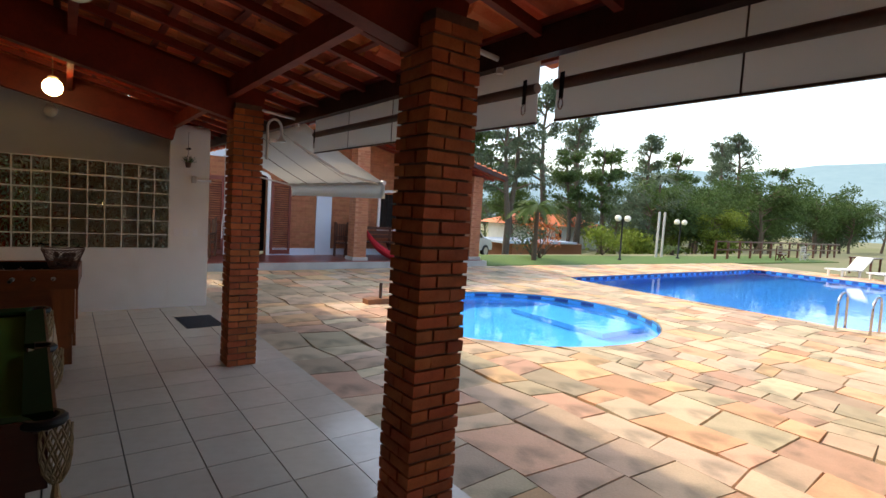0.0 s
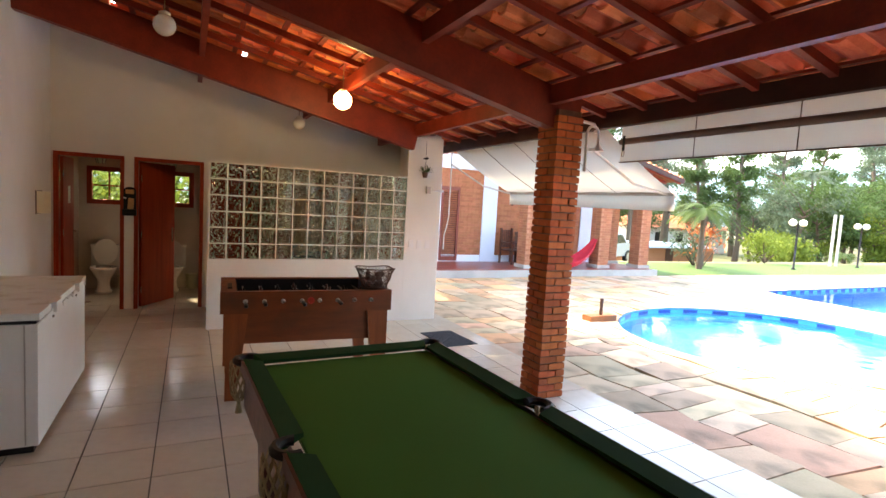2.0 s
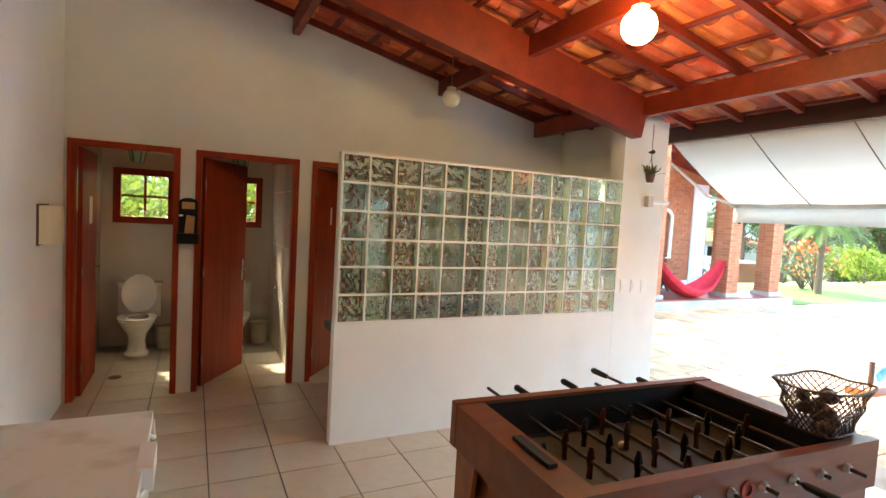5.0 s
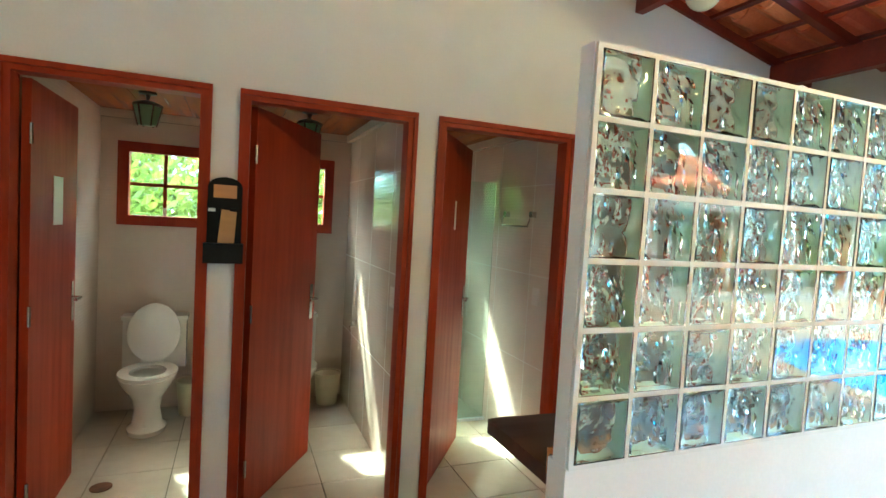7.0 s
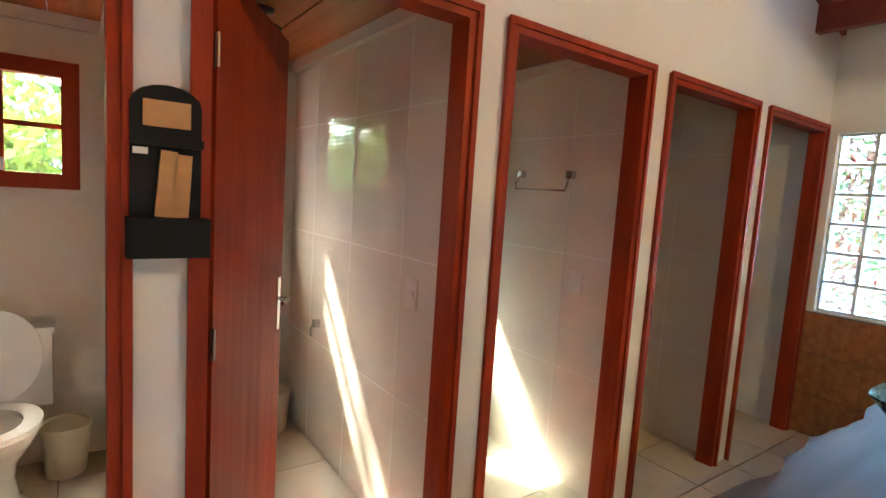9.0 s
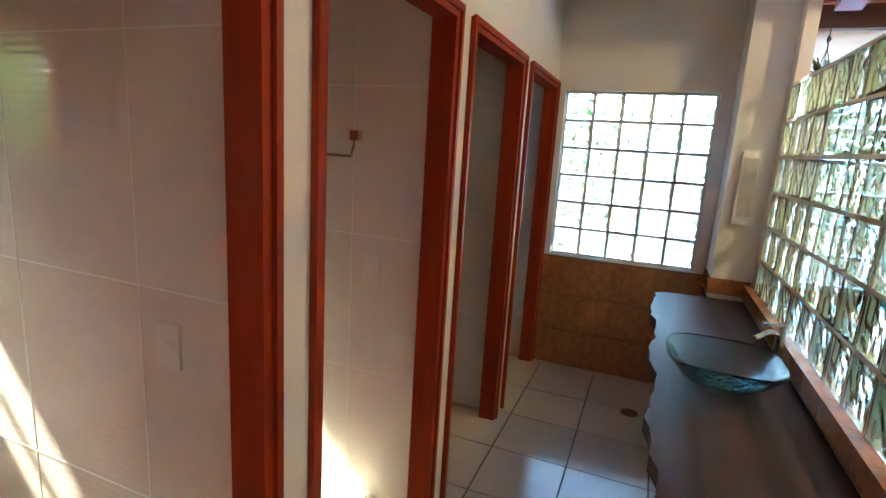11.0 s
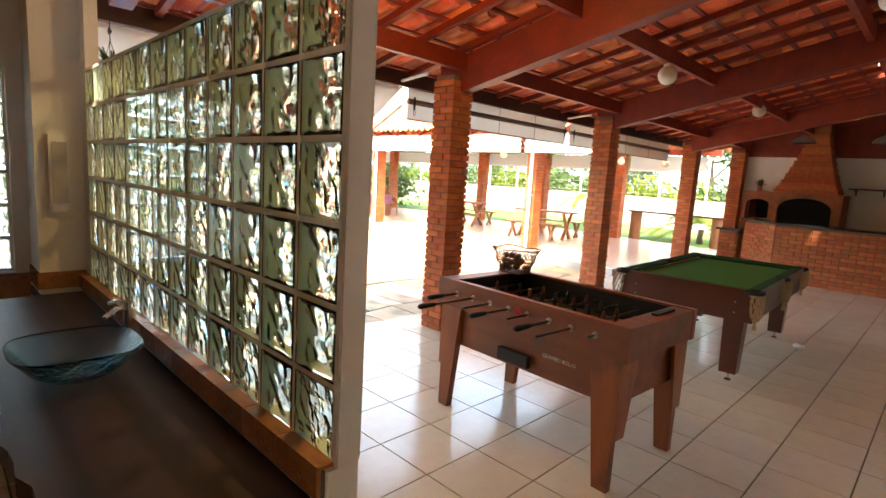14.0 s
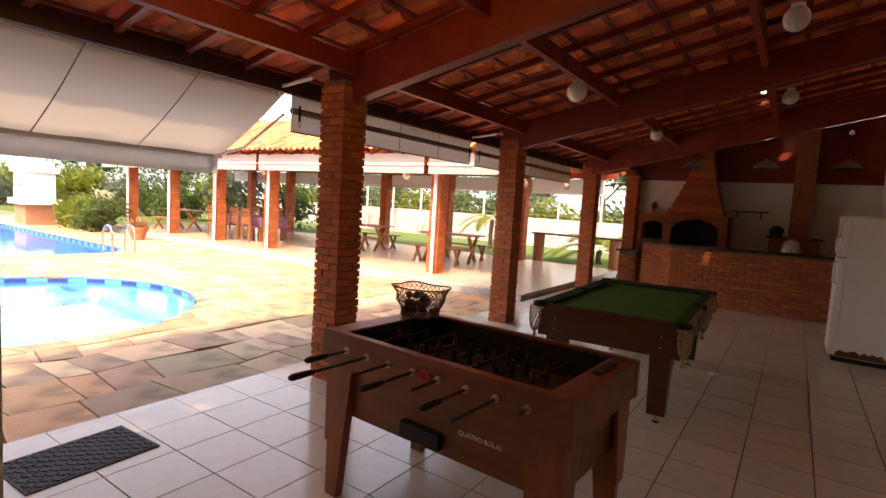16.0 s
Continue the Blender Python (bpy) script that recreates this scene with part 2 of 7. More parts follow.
M_REDFLOOR = surf("red_waxed_floor", (0.28, 0.06, 0.035), (0.20, 0.045, 0.03), 2, 0.3, 0.05)
M_BLUEPAINT = surf("pale_blue_paint", (0.66, 0.74, 0.84), (0.60, 0.68, 0.78), 2, 0.7, 0.05)
M_SHUTTER = surf("red_brown_shutter", (0.22, 0.04, 0.025), (0.15, 0.03, 0.02), 4, 0.5, 0.05)
# near-black, holds the shade of the house hall and the stove mouth
M_DARK = surf("near_black_interior", (0.012, 0.012, 0.012), (0.02, 0.02, 0.02), 4, 0.9, 0)
M_BARK = surf("bark", (0.14, 0.10, 0.07), (0.08, 0.06, 0.045), 8, 0.95, 0.6, stretch=(4, 4, 1))
M_LEAF = surf("tree_leaves", (0.050, 0.088, 0.032), (0.085, 0.130, 0.045), 0.8, 0.7, 0.0, island=0.4, spec=0.2)
# grey green foliage, lightened so the colour also carries distance haze
M_LEAFGREY = surf("hazed_grey_green_leaves", (0.075, 0.105, 0.072), (0.11, 0.14, 0.092), 0.8, 0.7, 0.0, island=0.3, spec=0.2)
M_LEAFLIGHT = surf("yellow_green_leaves", (0.10, 0.15, 0.022), (0.15, 0.19, 0.03), 0.8, 0.7, 0.0, island=0.35, spec=0.2)
for _m, _c in ((M_LEAF, (0.09, 0.15, 0.04, 1)), (M_LEAFGREY, (0.11, 0.16, 0.09, 1)), (M_LEAFLIGHT, (0.22, 0.28, 0.05, 1))):
    _n, _l = _m.node_tree.nodes, _m.node_tree.links
    _tr = _n.new("ShaderNodeBsdfTranslucent")
    _tr.inputs["Color"].default_value = _c
    _mx = _n.new("ShaderNodeMixShader")
    _mx.inputs[0].default_value = 0.4
    _l.new(_n["Principled BSDF"].outputs[0], _mx.inputs[1])
    _l.new(_tr.outputs[0], _mx.inputs[2])
    _l.new(_mx.outputs[0], _n["Material Output"].inputs["Surface"])
M_FLOWER = surf("orange_bracts", (0.55, 0.10, 0.04), (0.62, 0.22, 0.05), 3, 0.7, 0.0, island=0.3)
M_TERRACOTTA = surf("terracotta_pot", (0.50, 0.19, 0.09), (0.40, 0.14, 0.06), 5, 0.8, 0.2)
M_RED = surf("red_cotton", (0.65, 0.03, 0.05), (0.50, 0.02, 0.04), 8, 0.9, 0.3, fine=90)
M_ROPE = surf("jute_netting", (0.42, 0.32, 0.18), (0.30, 0.22, 0.12), 30, 0.95, 0.4)
M_WIRE = surf("brown_wire", (0.10, 0.045, 0.025), (0.06, 0.03, 0.02), 20, 0.5, 0.1)
M_OUTWOOD = surf("orange_varnished_wood", (0.34, 0.13, 0.045), (0.24, 0.085, 0.03), 4, 0.45, 0.08, fine=40)
M_CONCRETE = surf("old_concrete", (0.50, 0.48, 0.44), (0.36, 0.35, 0.32), 1.5, 0.9, 0.3, stain=(0.22, 0.22, 0.2), stain_scale=0.8)
M_GRANITE = surf("black_granite", (0.012, 0.012, 0.013), (0.03, 0.03, 0.03), 60, 0.12, 0.0)
M_BULB = glow("lit_globe", (1.0, 0.66, 0.30), 7.5)
M_OPAL = surf("opal_glass", (0.80, 0.76, 0.62), (0.76, 0.72, 0.58), 3, 0.15, 0.0)
M_PRINTED = glassy("brightened_globe_glass", (0.94, 0.91, 0.82), 0.03, 1.3, 0.35, 16)
# half opaque: the pale colour stands in for light the globes would catch
M_PRINTED.node_tree.nodes["Principled BSDF"].inputs["Transmission Weight"].default_value = 0.5
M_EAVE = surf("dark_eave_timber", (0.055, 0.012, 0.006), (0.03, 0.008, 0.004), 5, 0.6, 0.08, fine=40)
M_ROLL = surf("brown_blind_roll", (0.20, 0.13, 0.10), (0.14, 0.09, 0.07), 4, 0.7, 0.1)
# distance haze is painted into the hills as a flat blue green
M_HILL = surf("hill_haze_in_colour", (0.20, 0.30, 0.33), (0.26, 0.36, 0.38), 0.02, 1.0, 0.0, fine=0.3, spec=0)
M_BOARD = surf("pale_pine", (0.56, 0.30, 0.11), (0.46, 0.23, 0.08), 4, 0.5, 0.05, stretch=(1, 1, 8))
M_PLASTICRED = surf("red_plastic", (0.5, 0.03, 0.02), (0.45, 0.025, 0.02), 4, 0.4, 0.0)


# ---- building tools ----
def box(bm, x0, y0, z0, x1, y1, z1):
    v = [bm.verts.new((x, y, z)) for x in (x0, x1) for y in (y0, y1) for z in (z0, z1)]
    for f in ((0, 1, 3, 2), (4, 6, 7, 5), (0, 4, 5, 1), (2, 3, 7, 6), (0, 2, 6, 4), (1, 5, 7, 3)):
        bm.faces.new([v[i] for i in f])
    return v


def bar(bm, p0, p1, w, h, up=(0, 0, 1)):
    """A straight timber of width w and height h from p0 to p1."""
    p0, p1 = Vector(p0), Vector(p1)
    d = (p1 - p0).normalized()
    s = d.cross(Vector(up)).normalized()
    u = s.cross(d)
    v = [bm.verts.new(p + s * a * w / 2 + u * b * h / 2) for p in (p0, p1) for a in (-1, 1) for b in (-1, 1)]
    for f in ((0, 1, 3, 2), (4, 6, 7, 5), (0, 4, 5, 1), (2, 3, 7, 6), (0, 2, 6, 4), (1, 5, 7, 3)):
        bm.faces.new([v[i] for i in f])
    return v


def tube(bm, pts, r, seg=10, caps=True):
    """A round rod through pts; r may be one radius or one per point."""
    pts = [Vector(p) for p in pts]
    rs = r if isinstance(r, (list, tuple)) else [r] * len(pts)
    rings, n = [], len(pts)
    ref = Vector((0.31, 0.17, 0.93))
    for i, p in enumerate(pts):
        d = (pts[min(i + 1, n - 1)] - pts[max(i - 1, 0)]).normalized()
        s = d.cross(ref)
        if s.length < 0.05:
            s = d.cross(Vector((1, 0, 0)))
        s.normalize()
        u = s.cross(d)
        rings.append([bm.verts.new(p + (s * math.cos(a) + u * math.sin(a)) * rs[i]) for a in (2 * math.pi * k / seg for k in range(seg))])
    for a, b in zip(rings, rings[1:]):
        for k in range(seg):
            bm.faces.new((a[k], a[(k + 1) % seg], b[(k + 1) % seg], b[k]))
    if caps:
        bm.faces.new(rings[0][::-1])
        bm.faces.new(rings[-1])


def lathe(bm, prof, seg=24, at=(0, 0, 0), squash=(1, 1)):
    """A turned shape from (radius, height) pairs."""
    ax, ay, az = at
    rings = [[bm.verts.new((ax + max(r, 1e-4) * squash[0] * math.cos(2 * math.pi * k / seg), ay + max(r, 1e-4) * squash[1] * math.sin(2 * math.pi * k / seg), az + z)) for k in range(seg)] for r, z in prof]
    for a, b in zip(rings, rings[1:]):
        for k in range(seg):
            bm.faces.new((a[k], a[(k + 1) % seg], b[(k + 1) % seg], b[k]))
    bm.faces.new(rings[0][::-1])
    bm.faces.new(rings[-1])


def prism(bm, pts, z0, z1):
    """An upright prism over a plan outline."""
    lo = [bm.verts.new((x, y, z0)) for x, y in pts]
    hi = [bm.verts.new((x, y, z1)) for x, y in pts]
    bm.faces.new(lo[::-1])
    bm.faces.new(hi)
    n = len(pts)
    for i in range(n):
        bm.faces.new((lo[i], lo[(i + 1) % n], hi[(i + 1) % n], hi[i]))


def data(name, bm, material, bevel=0.0, smooth=False, seg=2):
    if bevel:
        bmesh.ops.bevel(bm, geom=[e for e in bm.edges if len(e.link_faces) == 2 and e.calc_face_angle(0) > 0.6], offset=bevel, segments=seg, affect="EDGES", profile=0.5, clamp_overlap=True)
    bmesh.ops.recalc_face_normals(bm, faces=bm.faces)
    me = bpy.data.meshes.new(name)
    bm.to_mesh(me)
    bm.free()
    me.materials.append(material)
    if smooth:
        me.polygons.foreach_set("use_smooth", [True] * len(me.polygons))
        me.set_sharp_from_angle(angle=radians(40))
    return me


def solid(name, bm, material, label="", category="", kind="", group="", bevel=0.0, smooth=False):
    """One top-level mesh object in world coordinates."""
    return tagged(new(name, data(name, bm, material, bevel, smooth)), label, category, group, kind)


def thing(name, at, label, category, group="", kind="", rz=0):
    """An empty at the base of a thing, which its parts hang from."""
    ob = new(name)
    ob.empty_display_size = 0.1
    ob.matrix_basis = pose(*at, 0, 0, rz)
    return tagged(ob, label, category, group, kind)


def part(name, bm, material, parent, label="", bevel=0.0, smooth=False, place=None, kind=""):
    """One mesh object under a thing or a part, in its parent's coordinates."""
    me = bm if isinstance(bm, bpy.types.Mesh) else data(name, bm, material, bevel, smooth)
    ob = new(name, me)
    ob.parent = parent
    if place is not None:
        ob.matrix_basis = place if isinstance(place, Matrix) else Matrix.Translation(place)
    return tagged(ob, label, kind=kind)


def B():
    return bmesh.new()


def boxes(*bs):
    bm = B()
    for b in bs:
        box(bm, *b)
    return bm


def wall(name, along, a0, a1, c0, c1, z0, z1, holes=(), material=None, label="white painted plaster wall", top=None):
    """A wall along x or y from a0 to a1, thickness c0..c1, with rectangular holes (a, b, zlo, zhi). top: height at a."""
    bm = B()
    cuts = sorted({a0, a1, *(h[0] for h in holes), *(h[1] for h in holes)})
    for p, q in zip(cuts, cuts[1:]):
        spans = [(z0, None)]
        for h in holes:
            if h[0] <= p and h[1] >= q:
                spans = [s for s in ((z0, h[2]), (h[3], None))]
        for s0, s1 in spans:
            e0 = s1 if s1 is not None else (top(p) if top else z1)
            e1 = s1 if s1 is not None else (top(q) if top else z1)
            if e0 - s0 < 0.004:
                continue
            vs = []
            for a, e in ((p, e0), (q, e1)):
                for c in (c0, c1):
                    for z in (s0, e):
                        vs.append(bm.verts.new((a, c, z) if along == "x" else (c, a, z)))
            for f in ((0, 1, 3, 2), (4, 6, 7, 5), (0, 4, 5, 1), (2, 3, 7, 6), (0, 2, 6, 4), (1, 5, 7, 3)):
                bm.faces.new([vs[i] for i in f])
    bmesh.ops.remove_doubles(bm, verts=bm.verts, dist=0.0005)
    return solid(name, bm, material or M_WALL, label, "wall", "structure")


def under(x):
    """Height of the underside of the roof tiles over x."""
    return 3.34 - 0.22 * x


X_LEFT, Y_DOORS, Y_GLASS, X_END = -2.5, 9.0, 7.51, 2.39
GX0, GX1 = -0.64, 1.96
COL_X = 2.14
COLUMNS = ((2.165, 4.42), (2.19, 1.11), (2.44, -3.05))
Y_BACK = -5.4
Y_REAR, Z_LINING = 10.83, 2.26   # rear wall and pine ceiling of the washrooms

# ---- ground, patio, pools ----
bm = boxes((-3.2, -6.4, -0.30, 2.6, 11.2, -0.012))
solid("floor", bm, M_GROUT, "grey grout bed of the pavilion tile floor", "floor", "structure")
PITCH = 0.412
SP = (7.3, 5.35)          # round pool centre
SP_RX, SP_RY = 2.35, 2.2
BP = (12.35, 1.40, 24.9, 8.8)  # large pool: x0, y0, x1, y1


def ground_plate(name, outer, holes, z0, z1, material, label, category):
    """A flat plate with holes: an outline, cut by joining each hole to the outline's triangulation."""
    bm = B()
    edges = []
    for ring in (outer, *holes):
        vs = [bm.verts.new((x, y, z1)) for x, y in ring]
        edges += [bm.edges.new((vs[i], vs[(i + 1) % len(vs)])) for i in range(len(vs))]
    bmesh.ops.triangle_fill(bm, use_beauty=True, edges=edges)
    ext = bmesh.ops.extrude_face_region(bm, geom=list(bm.faces))
    for v in ext["geom"]:
        if isinstance(v, bmesh.types.BMVert):
            v.co.z = z0
    return solid(name, bm, material, label, category, "structure")


def ellipse(cx, cy, rx, ry, n=48):
    return [(cx + rx * math.cos(2 * math.pi * k / n), cy + ry * math.sin(2 * math.pi * k / n)) for k in range(n)]


small_ring = ellipse(*SP, SP_RX, SP_RY)
big_ring = [(BP[0], BP[1]), (BP[2], BP[1]), (BP[2], BP[3]), (BP[0], BP[3])]
ground_plate("ground", [(-600, -600), (600, -600), (600, 600), (-600, 600)], [[(2.0, -1.4), (27.5, -1.4), (27.5, 11.6), (2.0, 11.6)], [(13, 15.5), (110, 15.5), (110, 90), (13, 90)]], -0.9, -0.06, M_EARTH, "dry grassy earth running to the horizon", "ground")
ground_plate("pavement", [(2.0, -1.4), (27.5, -1.4), (27.5, 11.6), (2.0, 11.6)], [small_ring, big_ring], -0.25, -0.045, M_JOINT, "earthy bed under the patio flagstones", "patio")

# the ground falls away into a shallow valley beyond the garden
def dip(x, y):
    u = max(0.0, min(1.0, (x - 13) / 12, (y - 15.5) / 9, (110 - x) / 25, (90 - y) / 25))
    return -0.06 - 2.25 * u * u * (3 - 2 * u)


bm = B()
gv = [[bm.verts.new((13 + 97 * i / 48, 15.5 + 74.5 * j / 36, dip(13 + 97 * i / 48, 15.5 + 74.5 * j / 36))) for j in range(37)] for i in range(49)]
for i in range(48):
    for j in range(36):
        bm.faces.new((gv[i][j], gv[i + 1][j], gv[i + 1][j + 1], gv[i][j + 1]))
solid("ground_valley", bm, M_EARTH, "dry grassy ground falling into a shallow valley", "ground", "structure")

# lawn beyond the pools and behind the far pavilion
ground_plate("lawn", [(11.6, 11.65), (40, 10.2), (40, 13.6), (22, 14.2), (11.6, 15.2)], [], -0.3, -0.01, M_GRASS, "mown green lawn beside the pool patio", "lawn")
ground_plate("lawn", [(2.7, -14.0), (40, -14.0), (40, -6.6), (2.7, -6.6)], [], -0.3, -0.005, M_GRASS, "mown green lawn behind the dining pavilion", "lawn")
ground_plate("lawn", [(19.0, -6.6), (40, -6.6), (40, -1.4), (19.0, -1.4)], [], -0.3, -0.005, M_GRASS, "mown green lawn beside the dining pavilion", "lawn")


def pool(name, ring, depth, material, label):
    bm = B()
    n = len(ring)
    hi = [bm.verts.new((x, y, -0.03)) for x, y in ring]
    lo = [bm.verts.new((x, y, -depth)) for x, y in ring]
    for i in range(n):
        bm.faces.new((hi[i], hi[(i + 1) % n], lo[(i + 1) % n], lo[i]))
    bm.faces.new(lo)
    p = thing(name, (0, 0, 0), label, "swimming pool", kind="structure")
    basin = part("basin", bm, material, p)
    me = bpy.data.meshes.new("water")
    me.from_pydata([(x, y, -0.11) for x, y in ring], [], [tuple(range(n))])
    me.materials.append(M_WATER)
    w = part("water", me, None, p, "clear blue water")
    w.visible_shadow = False
    return p


small_pool = pool("swimming_pool", small_ring, 0.75, M_POOLLIGHT, "round blue paddling pool with a tiled rim")
big_pool = pool("swimming_pool", big_ring, 1.5, M_POOL, "large rectangular blue swimming pool full of water")

# ---- pavilion walls ----
wall("wall_left", "y", Y_BACK, 11.0, X_LEFT - 0.2, X_LEFT, -0.05, under(X_LEFT))
DOORS = [(-2.47, -1.678), (-1.552, -0.680), (-0.553, 0.320), (0.454, 1.340), (1.472, 2.356)]
DOOR_H = 2.14
TRIM = 0.046
FRAME_D = 0.085   # depth of the door frames and of the wall they stand in
wall("wall_doors", "x", X_LEFT, X_END, Y_DOORS, Y_DOORS + FRAME_D - 0.004, -0.05, 3, [(a + 0.02, b - 0.02, -0.05, DOOR_H - 0.02) for a, b in DOORS], top=lambda x: under(x) - 0.03)
wall("wall_window", "y", 7.62, 11.0, X_END, X_END + 0.11, -0.05, under(2.5), [(7.93, 8.94, 0.88, 2.09)], label="white painted end wall with a glass block window")
bm = boxes((GX1, Y_GLASS + 0.038, -0.05, 2.5, 7.615, under(2.5) - 0.1), (2.08, 7.615, -0.05, X_END, 7.85, under(2.46) - 0.06))
solid("wall_pillar", bm, M_WALL, "white painted plaster pillar at the end of the glass screen", "wall", "structure")
bm = boxes((GX0 - 0.012, Y_GLASS + 0.040, -0.05, GX1, 7.64, 0.885))
solid("wall_low", bm, M_WALL, "low white plastered wall under the glass blocks", "wall", "structure", bevel=0.006)
wall("wall_back", "x", X_LEFT - 0.2, 2.3, Y_BACK - 0.2, Y_BACK, -0.05, 2.6, label="whitewashed wall behind the barbecue")
STALL_WINDOWS = (-2.07, -1.105, -0.15)
wall("wall_stall_back", "x", X_LEFT, X_END, Y_REAR, Y_REAR + 0.06, -0.05, 3.0, [(c - 0.26, c + 0.26, 1.47, 1.985) for c in STALL_WINDOWS], label="outer wall of the washrooms")

solid("wall_cap", boxes((GX0 - 0.014, Y_GLASS + 0.043, 0.887, GX0 - 0.0095, 7.614, 2.10)), M_WALL, "white plastered end of the glass block screen", "wall", "structure", bevel=0.004)

# ---- roof ----
YR0, YR1 = Y_BACK - 0.3, 11.1
bm = B()
for y in (7.43, 4.40, 1.15, -2.6):
    x1 = 2.0 if y > 7 else 2.3
    bar(bm, (X_LEFT, y, under(X_LEFT) - 0.26), (x1, y, under(x1) - 0.26), 0.12, 0.34)
    solid("roof_beam", bm, M_REDWOOD, "dark red stained timber roof beam", "beam", "structure", bevel=0.006)
    bm = B()
for x in (-0.75, 0.75):
    bar(bm, (x, YR0 + 0.4, under(x) - 0.15), (x, Y_DOORS, under(x) - 0.15), 0.06, 0.15)
    solid("purlin", bm, M_REDWOOD, "dark red stained timber purlin", "beam", "structure")
    bm = B()
bar(bm, (2.0, YR0 + 0.4, under(2.0) - 0.16), (2.0, 11.0, under(2.0) - 0.16), 0.07, 0.16)
solid("purlin", bm, M_REDWOOD, "dark red stained timber purlin over the columns", "beam", "structure")
bm = B()
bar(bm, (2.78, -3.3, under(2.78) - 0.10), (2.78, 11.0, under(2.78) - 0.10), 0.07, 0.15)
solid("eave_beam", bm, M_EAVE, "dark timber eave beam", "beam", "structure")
ROOF = thing("roof_frame", (0, 0, 0), "red stained timber rafters and battens under the tiles", "roof frame", kind="structure")
bm = B()
bar(bm, (X_LEFT, 0, under(X_LEFT) - 0.05), (3.05, 0, under(3.05) - 0.05), 0.05, 0.06)
me_rafter = data("rafter", bm, M_REDWOOD)
y = YR0 + 0.2
while y < YR1:
    part("rafter", me_rafter, None, ROOF, place=(0, y, 0))
    y += 0.5
GAUGE = 0.35
k = 0
while X_LEFT + k * GAUGE < 3.1:
    x = X_LEFT + k * GAUGE
    bm = B()
    bar(bm, (x, YR0, under(x) - 0.010), (x, YR1, under(x) - 0.010), 0.05, 0.02)
    part("batten", bm, M_REDWOOD, ROOF)
    k += 1


def roof_tiles(name, courses, cols, fn, label, wtile=0.21, gaps=None):
    """Roman tiles: fn(u, v) gives a point on the roof plane and n its normal; u along the slope, v across."""
    gaps = gaps or {}
    verts, faces = [], []
    prof = [(-0.5, 0.052), (-0.36, 0.055), (-0.22, 0.012), (-0.08, 0.0), (0.08, 0.0), (0.22, 0.012), (0.36, 0.055), (0.5, 0.052)]
    rng = random.Random(5)
    for i in range(courses):
        for j in range(cols):
            base = len(verts)
            jit = rng.uniform(-0.012, 0.012)
            short = gaps.get((i, j), 0.0)
            for u, lift in ((i * GAUGE - 0.04 + jit + short, 0.028), ((i + 1) * GAUGE + 0.035 + jit, 0.004)):
                for pv, pz in prof:
                    verts.append(fn(u, (j + 0.5 + pv) * wtile, pz + lift))
                for pv, pz in prof:
                    verts.append(fn(u, (j + 0.5 + pv) * wtile, pz + lift + 0.014))
            m = len(prof)
            for q in range(m - 1):
                a, b, c, d = base + q, base + q + 1, base + 2 * m + q + 1, base + 2 * m + q
                faces.append((a, b, c, d))
                faces.append((a + m, d + m, c + m, b + m))
                faces.append((a, a + m, b + m, b))
                faces.append((d, c, c + m, d + m))
    me = bpy.data.meshes.new(name)
    me.from_pydata(verts, [], faces)
    me.materials.append(M_ROOFTILE)
    return tagged(new(name, me), label, "roof", kind="structure")


roof_tiles("roof_tiles", 17, int((YR1 - YR0) / 0.21), lambda u, v, n: (3.22 - u * 0.977, YR0 + v, under(3.22 - u * 0.977) + n), "terracotta roman roof tiles seen from below", gaps={(5, 64): 0.14, (5, 65): 0.14, (5, 67): 0.24, (10, 64): 0.16, (10, 63): 0.14, (14, 63): 0.16, (11, 20): 0.15, (11, 21): 0.15, (12, 3): 0.30})


# ---- brick columns ----
def brick_mesh(name, lx, ly, lz, material):
    bm = B()
    box(bm, -lx / 2, -ly / 2, -lz / 2, lx / 2, ly / 2, lz / 2)
    for v in bm.verts:
        v.co += Vector((random.uniform(-1, 1), random.uniform(-1, 1), random.uniform(-1, 1))) * 0.0015
    return data(name, bm, material, bevel=0.006, seg=1)


BR_L, BR_W, BR_H, COURSE = 0.178, 0.092, 0.053, 0.066
COL_W = 0.28
BRICKS = [brick_mesh("brick", BR_L, BR_W, BR_H, M_BRICK) for _ in range(3)]


def course_places(i):
    """The four bricks of one course, laid round a square."""
    o, s = COL_W / 2 - BR_W / 2, (COL_W - BR_L) / 2
    flip = 1 if i % 2 else -1
    return [(-s * flip, -o, 0), (o, -s * flip, 90), (s * flip, o, 0), (-o, s * flip, 90)]


def brick_column(x, y, height, separate, label, group):
    c = thing("brick_column", (x, y, 0), label, "column", group)
    part("core", boxes((-0.126, -0.126, 0, 0.126, 0.126, height)), M_MORTAR, c, "recessed dark mortar")
    rng = random.Random(int(x * 31 + y * 17))
    joined = B()
    for i in range(int(height / COURSE)):
        for px, py, rz in course_places(i):
            m = pose(px + rng.uniform(-0.004, 0.004), py + rng.uniform(-0.004, 0.004), (i + 0.5) * COURSE, 0, 0, rz + rng.uniform(-1, 1))
            if separate:
                part("brick", BRICKS[rng.randrange(3)], None, c, place=m)
            else:
                for v in box(joined, -BR_L / 2, -BR_W / 2, -BR_H / 2, BR_L / 2, BR_W / 2, BR_H / 2):
                    v.co = m @ v.co
    if separate:
        joined.free()
    else:
        part("bricks", joined, M_BRICK_S, c, kind="stuff")
    return c


